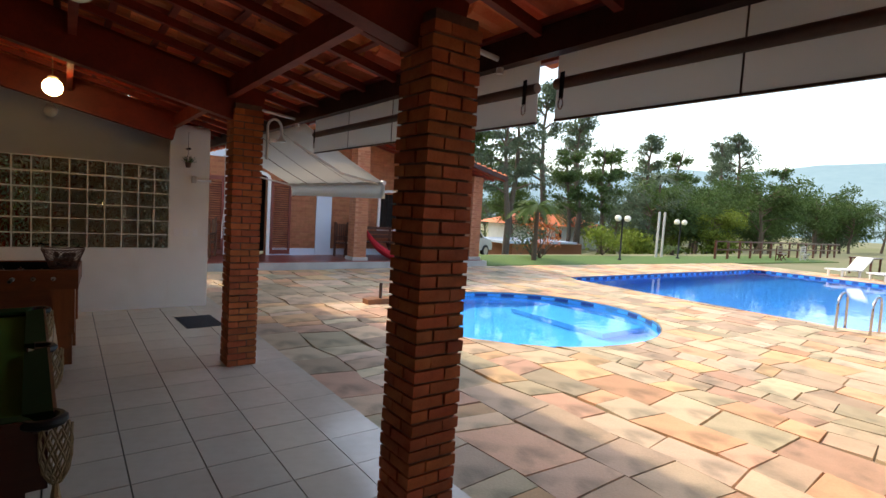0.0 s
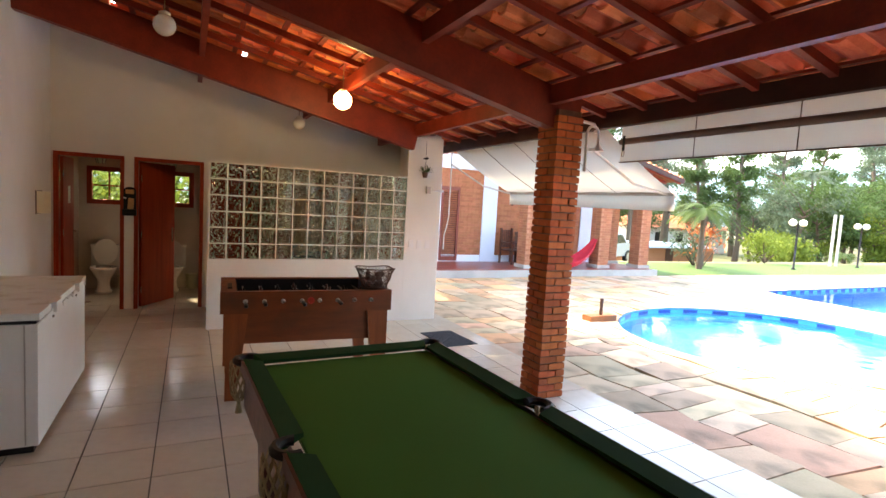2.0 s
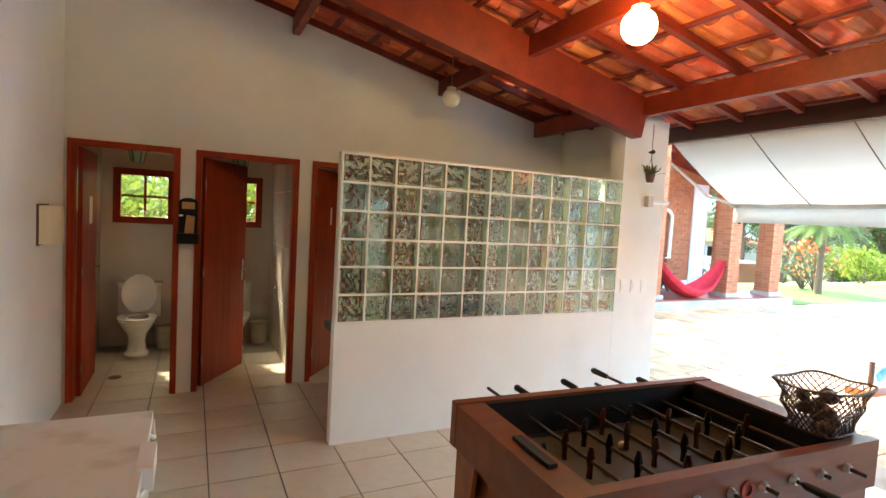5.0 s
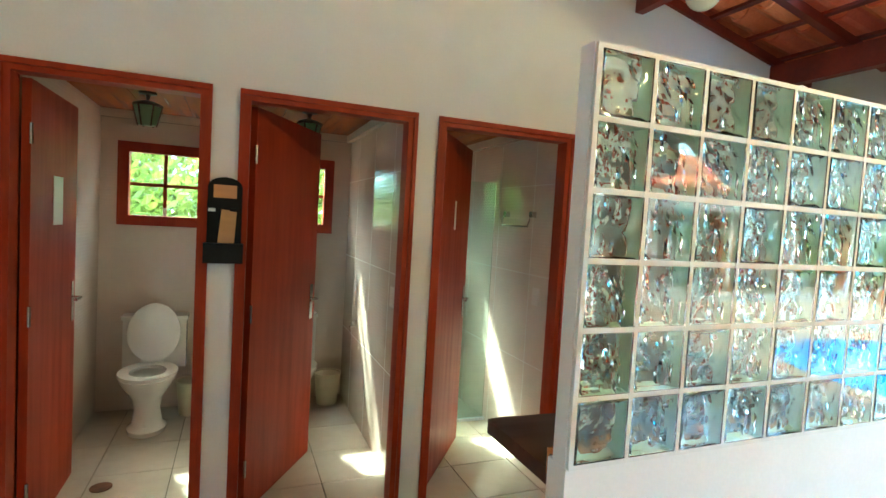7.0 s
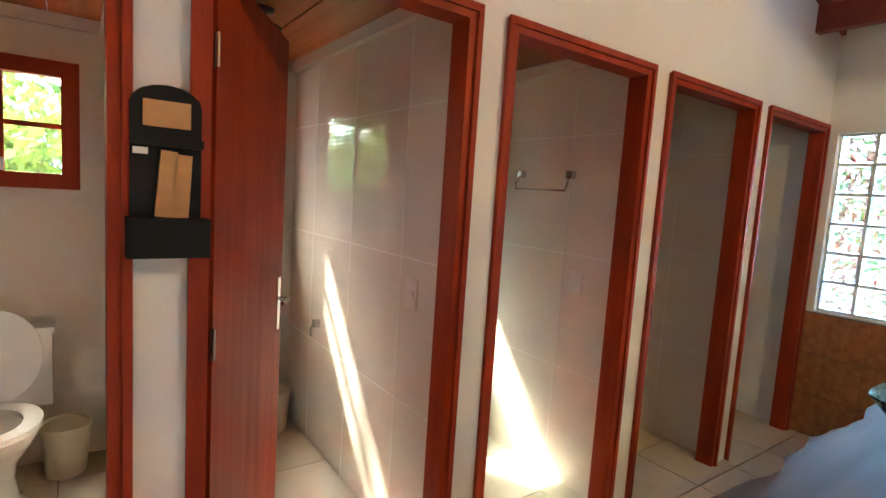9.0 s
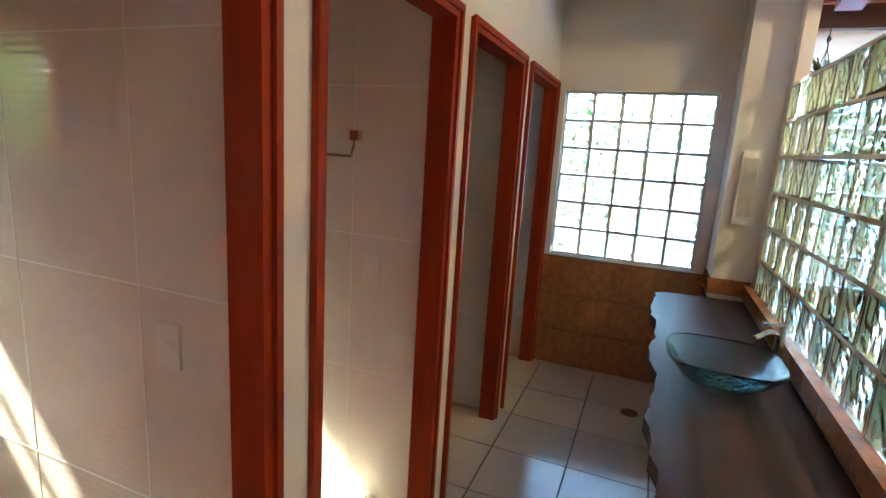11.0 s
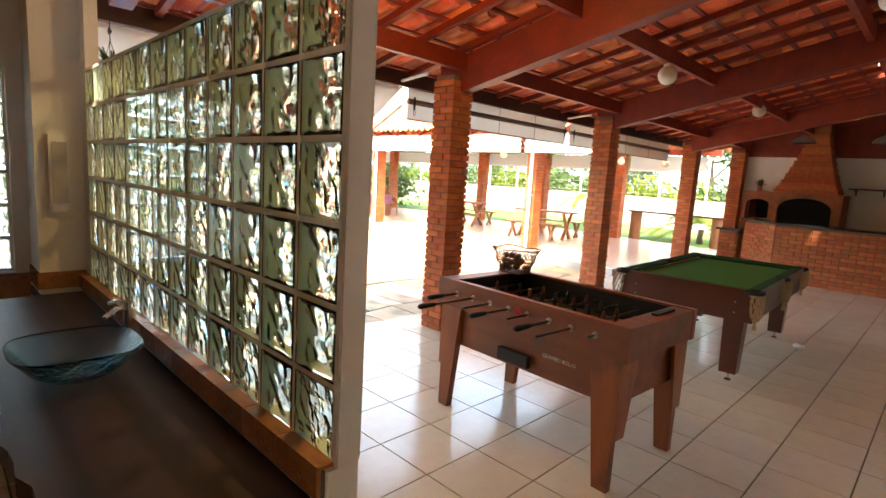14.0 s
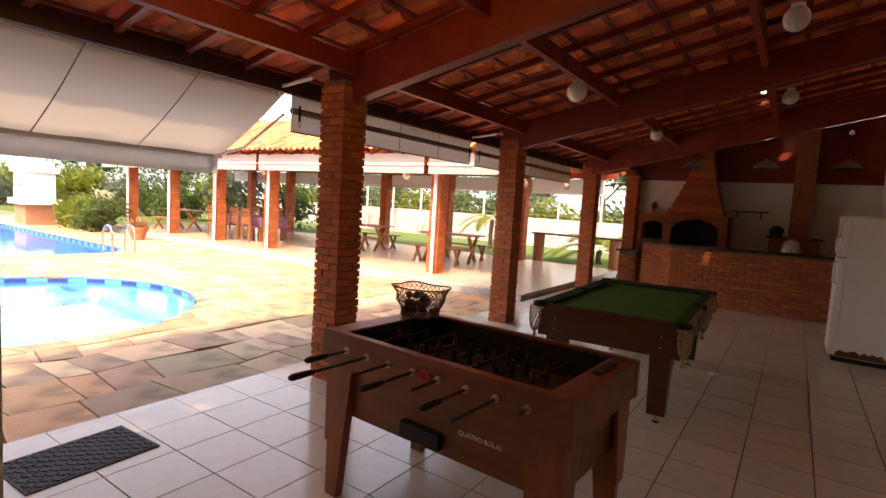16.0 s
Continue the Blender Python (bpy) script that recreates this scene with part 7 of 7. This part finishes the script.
for k in range(60):
    a, e, l = rng.uniform(0, 6.28), rng.uniform(0.4, 1.4), rng.uniform(0.2, 0.5)
    tube(bm, [(0.1 * math.cos(a), 0.1 * math.sin(a), 0.42), (0.1 * math.cos(a) + l * 0.6 * math.cos(a) * math.cos(e), 0.1 * math.sin(a) + l * 0.6 * math.sin(a) * math.cos(e), 0.42 + l * 0.7 * math.sin(e)), (0.1 * math.cos(a) + l * math.cos(a) * math.cos(e), 0.1 * math.sin(a) + l * math.sin(a) * math.cos(e), 0.42 + l * math.sin(e))], [0.02, 0.03, 0.008], 5)
part("foliage", bm, surf("red_succulent", (0.30, 0.12, 0.06), (0.20, 0.16, 0.06), 6, 0.7, 0.0), t, kind="stuff")

# garden walls and posts behind the lawn
bm = boxes((-6, -14.6, -0.2, 30, -14.4, 1.25))
solid("garden_wall", bm, M_CONCRETE, "weathered grey concrete garden wall", "garden wall", "structure")
t = thing("wire_fence", (12, -14.0, 0), "tall wire fence on thin white posts", "fence")
for k in range(17):
    part("post", boxes((-14 + k * 1.9, -0.03, 0, -13.94 + k * 1.9, 0.03, 3.0)), M_PVC, t)
bm = B()
for z in (1.4, 1.8, 2.2, 2.6, 2.95):
    box(bm, -14, -0.004, z, 17, 0.004, z + 0.008)
part("wires", bm, M_ALU, t)


# ---- plants ----
def leaf_cloud(centres, count, size, seed, flat=0.6):
    """Many small leaf clumps scattered round branch ends."""
    rng = random.Random(seed)
    verts, faces = [], []
    for k in range(count):
        c, r = centres[rng.randrange(len(centres))]
        d = Vector((rng.gauss(0, 1), rng.gauss(0, 1), rng.gauss(0, flat)))
        d = d.normalized() * r * rng.random() ** 0.45
        p = c + d
        n = Vector((rng.gauss(0, 1), rng.gauss(0, 1), rng.gauss(0.4, 1))).normalized()
        u = n.orthogonal().normalized()
        w = n.cross(u)
        s = size * rng.uniform(0.5, 1.4)
        b = len(verts)
        for x, y in ((-1, 0), (-0.2, -0.45), (1, 0), (-0.2, 0.45)):
            verts.append(p + u * x * s + w * y * s)
        faces.append((b, b + 1, b + 2, b + 3))
    me = bpy.data.meshes.new("crown")
    me.from_pydata(verts, [], faces)
    return me


def make_tree(kind, h, leaf, seed, label, count=2600, size=0.22):
    rng = random.Random(seed)
    t = thing("tree", (0, 0, 0), label, "tree", "garden trees")
    bm = B()
    top = Vector((rng.uniform(-0.05, 0.05) * h, rng.uniform(-0.05, 0.05) * h, h * (0.92 if kind == "tall" else 0.6)))
    stem = [top * f + Vector((math.sin(f * 5 + seed) * 0.02 * h, math.cos(f * 4 + seed) * 0.02 * h, 0)) * (f > 0) for f in (0, 0.25, 0.5, 0.75, 1)]
    r0 = 0.022 * h
    tube(bm, stem, [r0, r0 * 0.8, r0 * 0.6, r0 * 0.4, r0 * 0.15], 8)
    centres = []
    nl = 22 if kind == "tall" else 16
    for k in range(nl):
        f = rng.uniform(0.40, 0.98) if kind == "tall" else rng.uniform(0.35, 1.0)
        i = min(3, int(f * 4))
        p = stem[i].lerp(stem[i + 1], f * 4 - i)
        a = rng.uniform(0, 6.28)
        reach = h * (0.17 * (1.25 - f) + 0.03 if kind == "tall" else 0.30) * rng.uniform(0.6, 1.2)
        e = p + Vector((math.cos(a) * reach, math.sin(a) * reach, h * (0.05 if kind == "tall" else 0.16) * rng.uniform(0.2, 1.4)))
        tube(bm, [p, p.lerp(e, 0.5) + Vector((0, 0, 0.02 * h)), e], [r0 * 0.3, r0 * 0.2, r0 * 0.06], 5)
        centres.append((e, h * (0.055 if kind == "tall" else 0.13) * rng.uniform(0.7, 1.3)))
        centres.append((p.lerp(e, 0.6), h * (0.04 if kind == "tall" else 0.10)))
    part("trunk", bm, M_BARK, t, smooth=True)
    me = leaf_cloud(centres, count, size, seed, 0.55)
    me.materials.append(leaf)
    part("crown", me, None, t)
    return t


def bush(x, y, w, h, leaf, seed, label, count=900, size=0.09, z=-0.05, name="bush"):
    rng = random.Random(seed)
    t = thing(name, (x, y, z), label, "shrub", "garden shrubs")
    centres = [(Vector((rng.uniform(-w, w) * 0.7, rng.uniform(-w, w) * 0.4, rng.uniform(0.25, 0.8) * h)), 0.45 * min(w, h)) for _ in range(9)]
    bm = B()
    for c, _ in centres:
        tube(bm, [(0, 0, 0), c * 0.6, c], [0.025, 0.015, 0.006], 5)
    part("branchwork", bm, M_BARK, t)
    me = leaf_cloud(centres, count, size, seed)
    me.materials.append(leaf)
    part("foliage", me, None, t, kind="stuff")
    return t


def palm(x, y, h, seed, leaf, fronds=18, length=1.4, z=-0.05):
    rng = random.Random(seed)
    t = thing("palm", (x, y, z), "small palm with arching feathered fronds", "palm tree", "palms")
    bm = B()
    tube(bm, [(0, 0, 0), (0.03, 0.02, h * 0.5), (0, 0, h)], [0.11, 0.085, 0.09], 10)
    part("trunk", bm, M_BARK, t)
    for k in range(fronds):
        a = 2 * math.pi * k / fronds + rng.uniform(-0.2, 0.2)
        up = rng.uniform(0.15, 1.1)
        verts, faces = [], []
        along = Vector((math.cos(a), math.sin(a), 0))
        side = Vector((-math.sin(a), math.cos(a), 0))
        seg = 24
        for i in range(seg + 1):
            f = i / seg
            r = length * f * math.cos(up * (1 - 0.3 * f))
            verts.append(along * r + Vector((0, 0, h + length * (f * math.sin(up) - 0.75 * f * f))))
        for i in range(3, seg):
            wl = 0.24 * length * math.sin(math.pi * min(0.97, i / seg)) ** 0.6
            for s in (-1, 1):
                d = (side * s + (along + Vector((0, 0, -0.45))) * 0.55).normalized()
                verts.append(verts[i].lerp(verts[i + 1], 0.5) + d * wl * rng.uniform(0.85, 1.1))
                faces.append((i, i + 1, len(verts) - 1))
        for i in range(3):
            verts.append(verts[i] + side * 0.02)
            faces.append((i, i + 1, len(verts) - 1))
        me = bpy.data.meshes.new("frond")
        me.from_pydata(verts, [], faces)
        me.materials.append(leaf)
        part("frond", me, None, t)
    return t


TREES = [
    make_tree("tall", 15, M_LEAFGREY, 1, "tall slender grey green eucalyptus tree", 5200, 0.13),
    make_tree("tall", 12, M_LEAF, 2, "tall dark green tree with a thin trunk", 5000, 0.13),
    make_tree("broad", 11, M_LEAF, 3, "broad dark green tree with a rounded crown", 7500, 0.15),
    make_tree("broad", 6, M_LEAFLIGHT, 4, "low yellow green garden tree", 4500, 0.10),
    make_tree("broad", 9, M_LEAFGREY, 5, "feathery grey green tree", 5200, 0.13),
]
spots = [(0, 30, 30, 1.0), (0, 36, 36, 1.05), (1, 40, 32, 1.0), (4, 48, 36, 1.0), (2, 60, 30, 1.0), (2, 66, 26, 0.9), (0, 26, 34, 1.1), (1, 34, 40, 1.1), (2, 44, 44, 0.8), (4, 56, 44, 0.9), (2, 75, 34, 1.1), (4, 82, 24, 0.9), (2, 70, 18, 0.7), (3, 34, 22, 0.8), (3, 41, 22, 0.7), (2, 52, 24, 0.7), (2, 47, 27, 0.75),
         (4, 20, 36, 1.0), (0, 18, 42, 1.1), (2, 14, 34, 0.8), (2, 24, 30, 0.6), (2, 30, 28, 0.55), (2, 37, 30, 0.6), (2, 58, 22, 0.6), (2, 64, 36, 0.9), (4, 90, 40, 1.2), (2, 95, 28, 1.0),
         (2, 4, -24, 0.8), (2, 9, -25, 0.9), (4, 14, -24, 0.9), (2, 19, -25, 0.8), (2, 25, -24, 0.9), (4, -2, -26, 1.0), (2, 30, -22, 0.9), (2, 36, -16, 0.8), (2, 40, -8, 0.7), (4, 44, -2, 0.8), (2, 46, 4, 0.7), (2, 0, -20, 0.6), (2, 12, -19, 0.55), (2, 22, -19, 0.55), (2, 33, -10, 0.5),
         (3, -3.5, 15.5, 0.8), (2, -1.0, 18, 0.7), (3, 0.6, 16.2, 0.7), (2, -7, 17, 0.8), (2, 3.5, 21, 0.7)]
for k in range(26):
    spots.append((2 if k % 3 else 4, 20 + k * 3.0, 29 + 9 * math.sin(k * 1.7) - 0.12 * k, 0.85))
for k in range(18):
    spots.append((0 if k % 2 else 1, 22 + k * 4.2, 46 + 6 * math.sin(k * 2.3) - 0.5 * k, 1.25))
for k in range(14):
    spots.append((4 if k % 3 else 2, 44 + k * 4.0, 62 + 5 * math.sin(k * 1.9) - 0.6 * k, 0.9))
rng = random.Random(77)
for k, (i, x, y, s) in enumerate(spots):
    # trees in the camera's sight line to the shed and distant house are left out
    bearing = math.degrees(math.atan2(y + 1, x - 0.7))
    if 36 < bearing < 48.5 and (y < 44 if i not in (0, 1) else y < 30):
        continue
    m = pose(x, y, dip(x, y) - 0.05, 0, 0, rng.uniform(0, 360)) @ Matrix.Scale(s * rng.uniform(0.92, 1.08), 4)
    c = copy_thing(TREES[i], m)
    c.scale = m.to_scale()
for tr, (x, y) in zip(TREES, ((33, 39), (41, 29), (78, 30), (43, 20), (66, 40))):
    tr.matrix_basis = pose(x, y, dip(x, y) - 0.05)

palm(15.4, 12.9, 2.1, 3, M_LEAF, 24, 1.25)
palm(29, 15, 0.3, 5, M_LEAF, 22, 0.9)
palm(4.0, -9.0, 0.5, 6, M_LEAFLIGHT, 14, 2.2)
palm(8.6, -10.0, 1.2, 7, M_LEAFLIGHT, 10, 1.6)
palm(42, 24, 5.5, 8, M_LEAFGREY, 18, 2.2)
bush(16.5, 13.6, 1.0, 2.2, M_FLOWER, 11, "bare shrub with orange red bracts", 80, 0.10)
bush(16.4, 13.9, 1.1, 1.9, M_LEAFGREY, 12, "thin twiggy garden shrub", 400, 0.08)
bush(22.5, 15.0, 1.2, 1.6, M_LEAFLIGHT, 13, "yellow green garden shrub", 700, 0.10)
bush(18.5, 15.2, 0.9, 1.9, M_FLOWER, 14, "shrub with orange red flowers", 200, 0.09)
for k, x in enumerate((-2.5, -1.3, -0.1)):
    bush(x, 12.5 + 0.2 * (k % 2), 0.9, 2.5, M_LEAFLIGHT, 160 + k, "yellow green shrub outside the washroom window", 1600, 0.07)
for k, x in enumerate((18.6, 19.9, 21.3, 22.6, 24.0)):
    bush(x, -0.3 - 0.35 * k + 0.5 * (k % 2), 1.1, 1.1, M_LEAFLIGHT if k % 2 else M_LEAF, 40 + k, "dense low green hedge shrub beside the patio", 1500, 0.09)
for k in (0, 5, 6, 7, 8, 9):
    bush(14 + k * 3.6, 21 + 2.5 * math.sin(k * 2.1), 2.0, 1.7, (M_LEAF, M_LEAFGREY, M_LEAFLIGHT)[k % 3], 60 + k, "dense green garden shrub", 1100, 0.14, dip(14 + k * 3.6, 21 + 2.5 * math.sin(k * 2.1)))
for k in range(12):
    bush(-4 + k * 3.0, -16.2 - 0.5 * (k % 2), 2.2, 2.6, (M_LEAF, M_LEAFLIGHT, M_LEAF)[k % 3], 80 + k, "dense green shrub behind the garden wall", 1100, 0.16)

for k in range(14):
    bush(19 + k * 2.2, -8.5 + 0.55 * k + 0.8 * math.sin(k * 2.3), 2.0, 2.4 + 0.7 * math.sin(k * 1.3), (M_LEAF, M_LEAFGREY, M_LEAFLIGHT, M_LEAF)[k % 4], 120 + k, "dense green shrub at the edge of the garden", 1100, 0.15)

# low sheds and a red roofed house beyond the garden
t = thing("garden_shed", (35.4, 33, dip(35.4, 33) - 0.05), "low brick shed with a flat grey roof", "shed")
part("wall", boxes((-3.6, -2, 0, 5.6, 2, 1.6)), M_HOUSEBRICK, t)
part("roof", boxes((-5.4, -2.8, 1.65, 3.9, 2.4, 1.85)), M_BLUEPAINT, t)
part("door", boxes((-0.4, -2.03, 0, 0.5, -2.001, 1.6)), M_TABLEWOOD, t)
t = thing("distant_house", (53, 47, -2.0), "distant house with an orange tile roof", "house", rz=-10)
part("wall", boxes((-7, -3, -0.4, 7, 3, 2.6)), M_WALL, t)
bm = B()
vs = [bm.verts.new(p) for p in ((-8.4, -3.8, 2.6), (8.4, -3.8, 2.6), (8.4, 3.8, 2.6), (-8.4, 3.8, 2.6), (-4, 0, 4.1), (4, 0, 4.1))]
for f in ((0, 1, 5, 4), (1, 2, 5), (2, 3, 4, 5), (3, 0, 4), (3, 2, 1, 0)):
    bm.faces.new([vs[i] for i in f])
part("roof", bm, M_ROOFTILE, t)
for x in (-3, 0, 3):
    part("window", boxes((x - 0.5, -3.03, 0.9, x + 0.5, -3.001, 2.0)), M_GRANITE, t)

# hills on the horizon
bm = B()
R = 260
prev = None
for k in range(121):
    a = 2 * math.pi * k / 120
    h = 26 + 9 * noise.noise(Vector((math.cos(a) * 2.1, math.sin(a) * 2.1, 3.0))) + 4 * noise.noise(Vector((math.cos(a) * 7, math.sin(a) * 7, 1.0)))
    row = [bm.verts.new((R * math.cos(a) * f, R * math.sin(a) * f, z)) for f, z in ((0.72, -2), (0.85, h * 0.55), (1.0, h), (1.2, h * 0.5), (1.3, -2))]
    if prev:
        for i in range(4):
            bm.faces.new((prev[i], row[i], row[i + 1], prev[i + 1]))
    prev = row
solid("backdrop_hills", bm, M_HILL, "wooded hills on the horizon with haze painted into their colour", "hills", "structure", smooth=True)

# ---- paving, laid last ----
PAVE = tagged(new("patio_paving", data("patio_paving", boxes((2.62, 11.45, -0.06, 2.64, 11.5, -0.04)), M_JOINT)), "irregular ochre flagstones laid over the patio", "paving", "", "structure")
rng = random.Random(99)


def push_out(x, y):
    """Moves a corner that falls into a pool out to the edge of its coping."""
    ex, ey = (x - SP[0]) / (SP_RX + 0.02), (y - SP[1]) / (SP_RY + 0.02)
    q = math.hypot(ex, ey)
    if q < 1:
        return (SP[0] + (x - SP[0]) / max(q, 1e-3), SP[1] + (y - SP[1]) / max(q, 1e-3), True)
    if BP[0] - 0.02 < x < BP[2] + 0.02 and BP[1] - 0.02 < y < BP[3] + 0.02:
        d = [(x - BP[0], 0), (BP[2] - x, 1), (y - BP[1], 2), (BP[3] - y, 3)]
        s = min(d)[1]
        return ((BP[0] - 0.02, y), (BP[2] + 0.02, y), (x, BP[1] - 0.02), (x, BP[3] + 0.02))[s] + (True,)
    return (x, y, False)


def sway(x, y, axis):
    """How far the joints of the hand-laid stones wander from straight lines."""
    if axis:
        return 0.045 * math.sin(5.3 * x + 1.9 * y) + 0.02 * math.sin(13 * x)
    return 0.04 * math.sin(4.7 * y + 2.3 * x) + 0.02 * math.sin(11 * y + x)


rest = ([], [])
x = 2.62
while x < 27.4:
    wdt = rng.choice((0.30, 0.38, 0.46, 0.54, 0.60))
    y = -0.66 + rng.uniform(0, 0.2)
    while y < 11.5:
        ln = rng.choice((0.24, 0.32, 0.42, 0.5, 0.6, 0.74))
        g = rng.uniform(0.002, 0.006)
        cs, ins = [], 0
        for cx, cy in ((x + g, y + g), (x + wdt - g, y + g), (x + wdt - g, min(y + ln, 11.54) - g), (x + g, min(y + ln, 11.54) - g)):
            px, py, hit = push_out(cx + sway(cx, cy, 0) + rng.uniform(-0.006, 0.006), cy + sway(cx, cy, 1) + rng.uniform(-0.006, 0.006))
            cs.append((max(px, 2.615), py))
            ins += hit
        if ins < 4:
            zt = -0.018 + rng.uniform(-0.003, 0.003)
            mx, my = sum(c[0] for c in cs) / 4, sum(c[1] for c in cs) / 4
            lo = [(cx, cy, -0.05) for cx, cy in cs]
            hi = [(cx + (mx - cx) * 0.02, cy + (my - cy) * 0.02, zt + rng.uniform(-0.001, 0.001)) for cx, cy in cs]
            if x < 6.4 and 0.2 < y < 8.2 and not ins:
                me = bpy.data.meshes.new("flagstone")
                me.from_pydata([(a - mx, b - my, c) for a, b, c in lo + hi], [], [(4, 5, 6, 7), (0, 1, 5, 4), (1, 2, 6, 5), (2, 3, 7, 6), (3, 0, 4, 7)])
                me.materials.append(M_STONE)
                part("flagstone", me, None, PAVE, place=(mx, my, 0))
            else:
                b = len(rest[0])
                rest[0].extend(lo + hi)
                rest[1].extend([(b + 4, b + 5, b + 6, b + 7), (b, b + 1, b + 5, b + 4), (b + 1, b + 2, b + 6, b + 5), (b + 2, b + 3, b + 7, b + 6), (b + 3, b, b + 4, b + 7)])
        y += ln
    x += wdt
me = bpy.data.meshes.new("flagstones")
me.from_pydata(rest[0], [], rest[1])
me.materials.append(M_STONE_S)
part("flagstones", me, None, PAVE, kind="stuff")

# floor tiles of the pavilion: those the walk passes are single tiles
FLOOR = bpy.data.objects["floor"]
me_tile = data("floor_tile", boxes((0.0042, 0.0042, -0.011, PITCH - 0.0042, PITCH - 0.0042, 0.0)), M_TILE, bevel=0.0015, seg=1)
joined = B()
for i in range(-10, 4):
    for j in range(-30, 13):
        x, y = 1.435 + i * PITCH, 6.03 + j * PITCH
        if x + PITCH < X_LEFT or y > 10.7 or y + PITCH < Y_BACK:
            continue
        inside = x >= X_LEFT and x + PITCH <= 2.61 and y + PITCH <= 10.66
        if inside and -0.2 < y < 9.0:
            part("floor_tile", me_tile, None, FLOOR, place=(x, y, 0))
        else:
            box(joined, max(x, X_LEFT) + 0.0025, y + 0.0025, -0.011, min(x + PITCH, 2.6) - 0.0025, y + PITCH - 0.0025, 0.0)
part("floor_tiles", joined, M_TILE_S, FLOOR, kind="stuff")
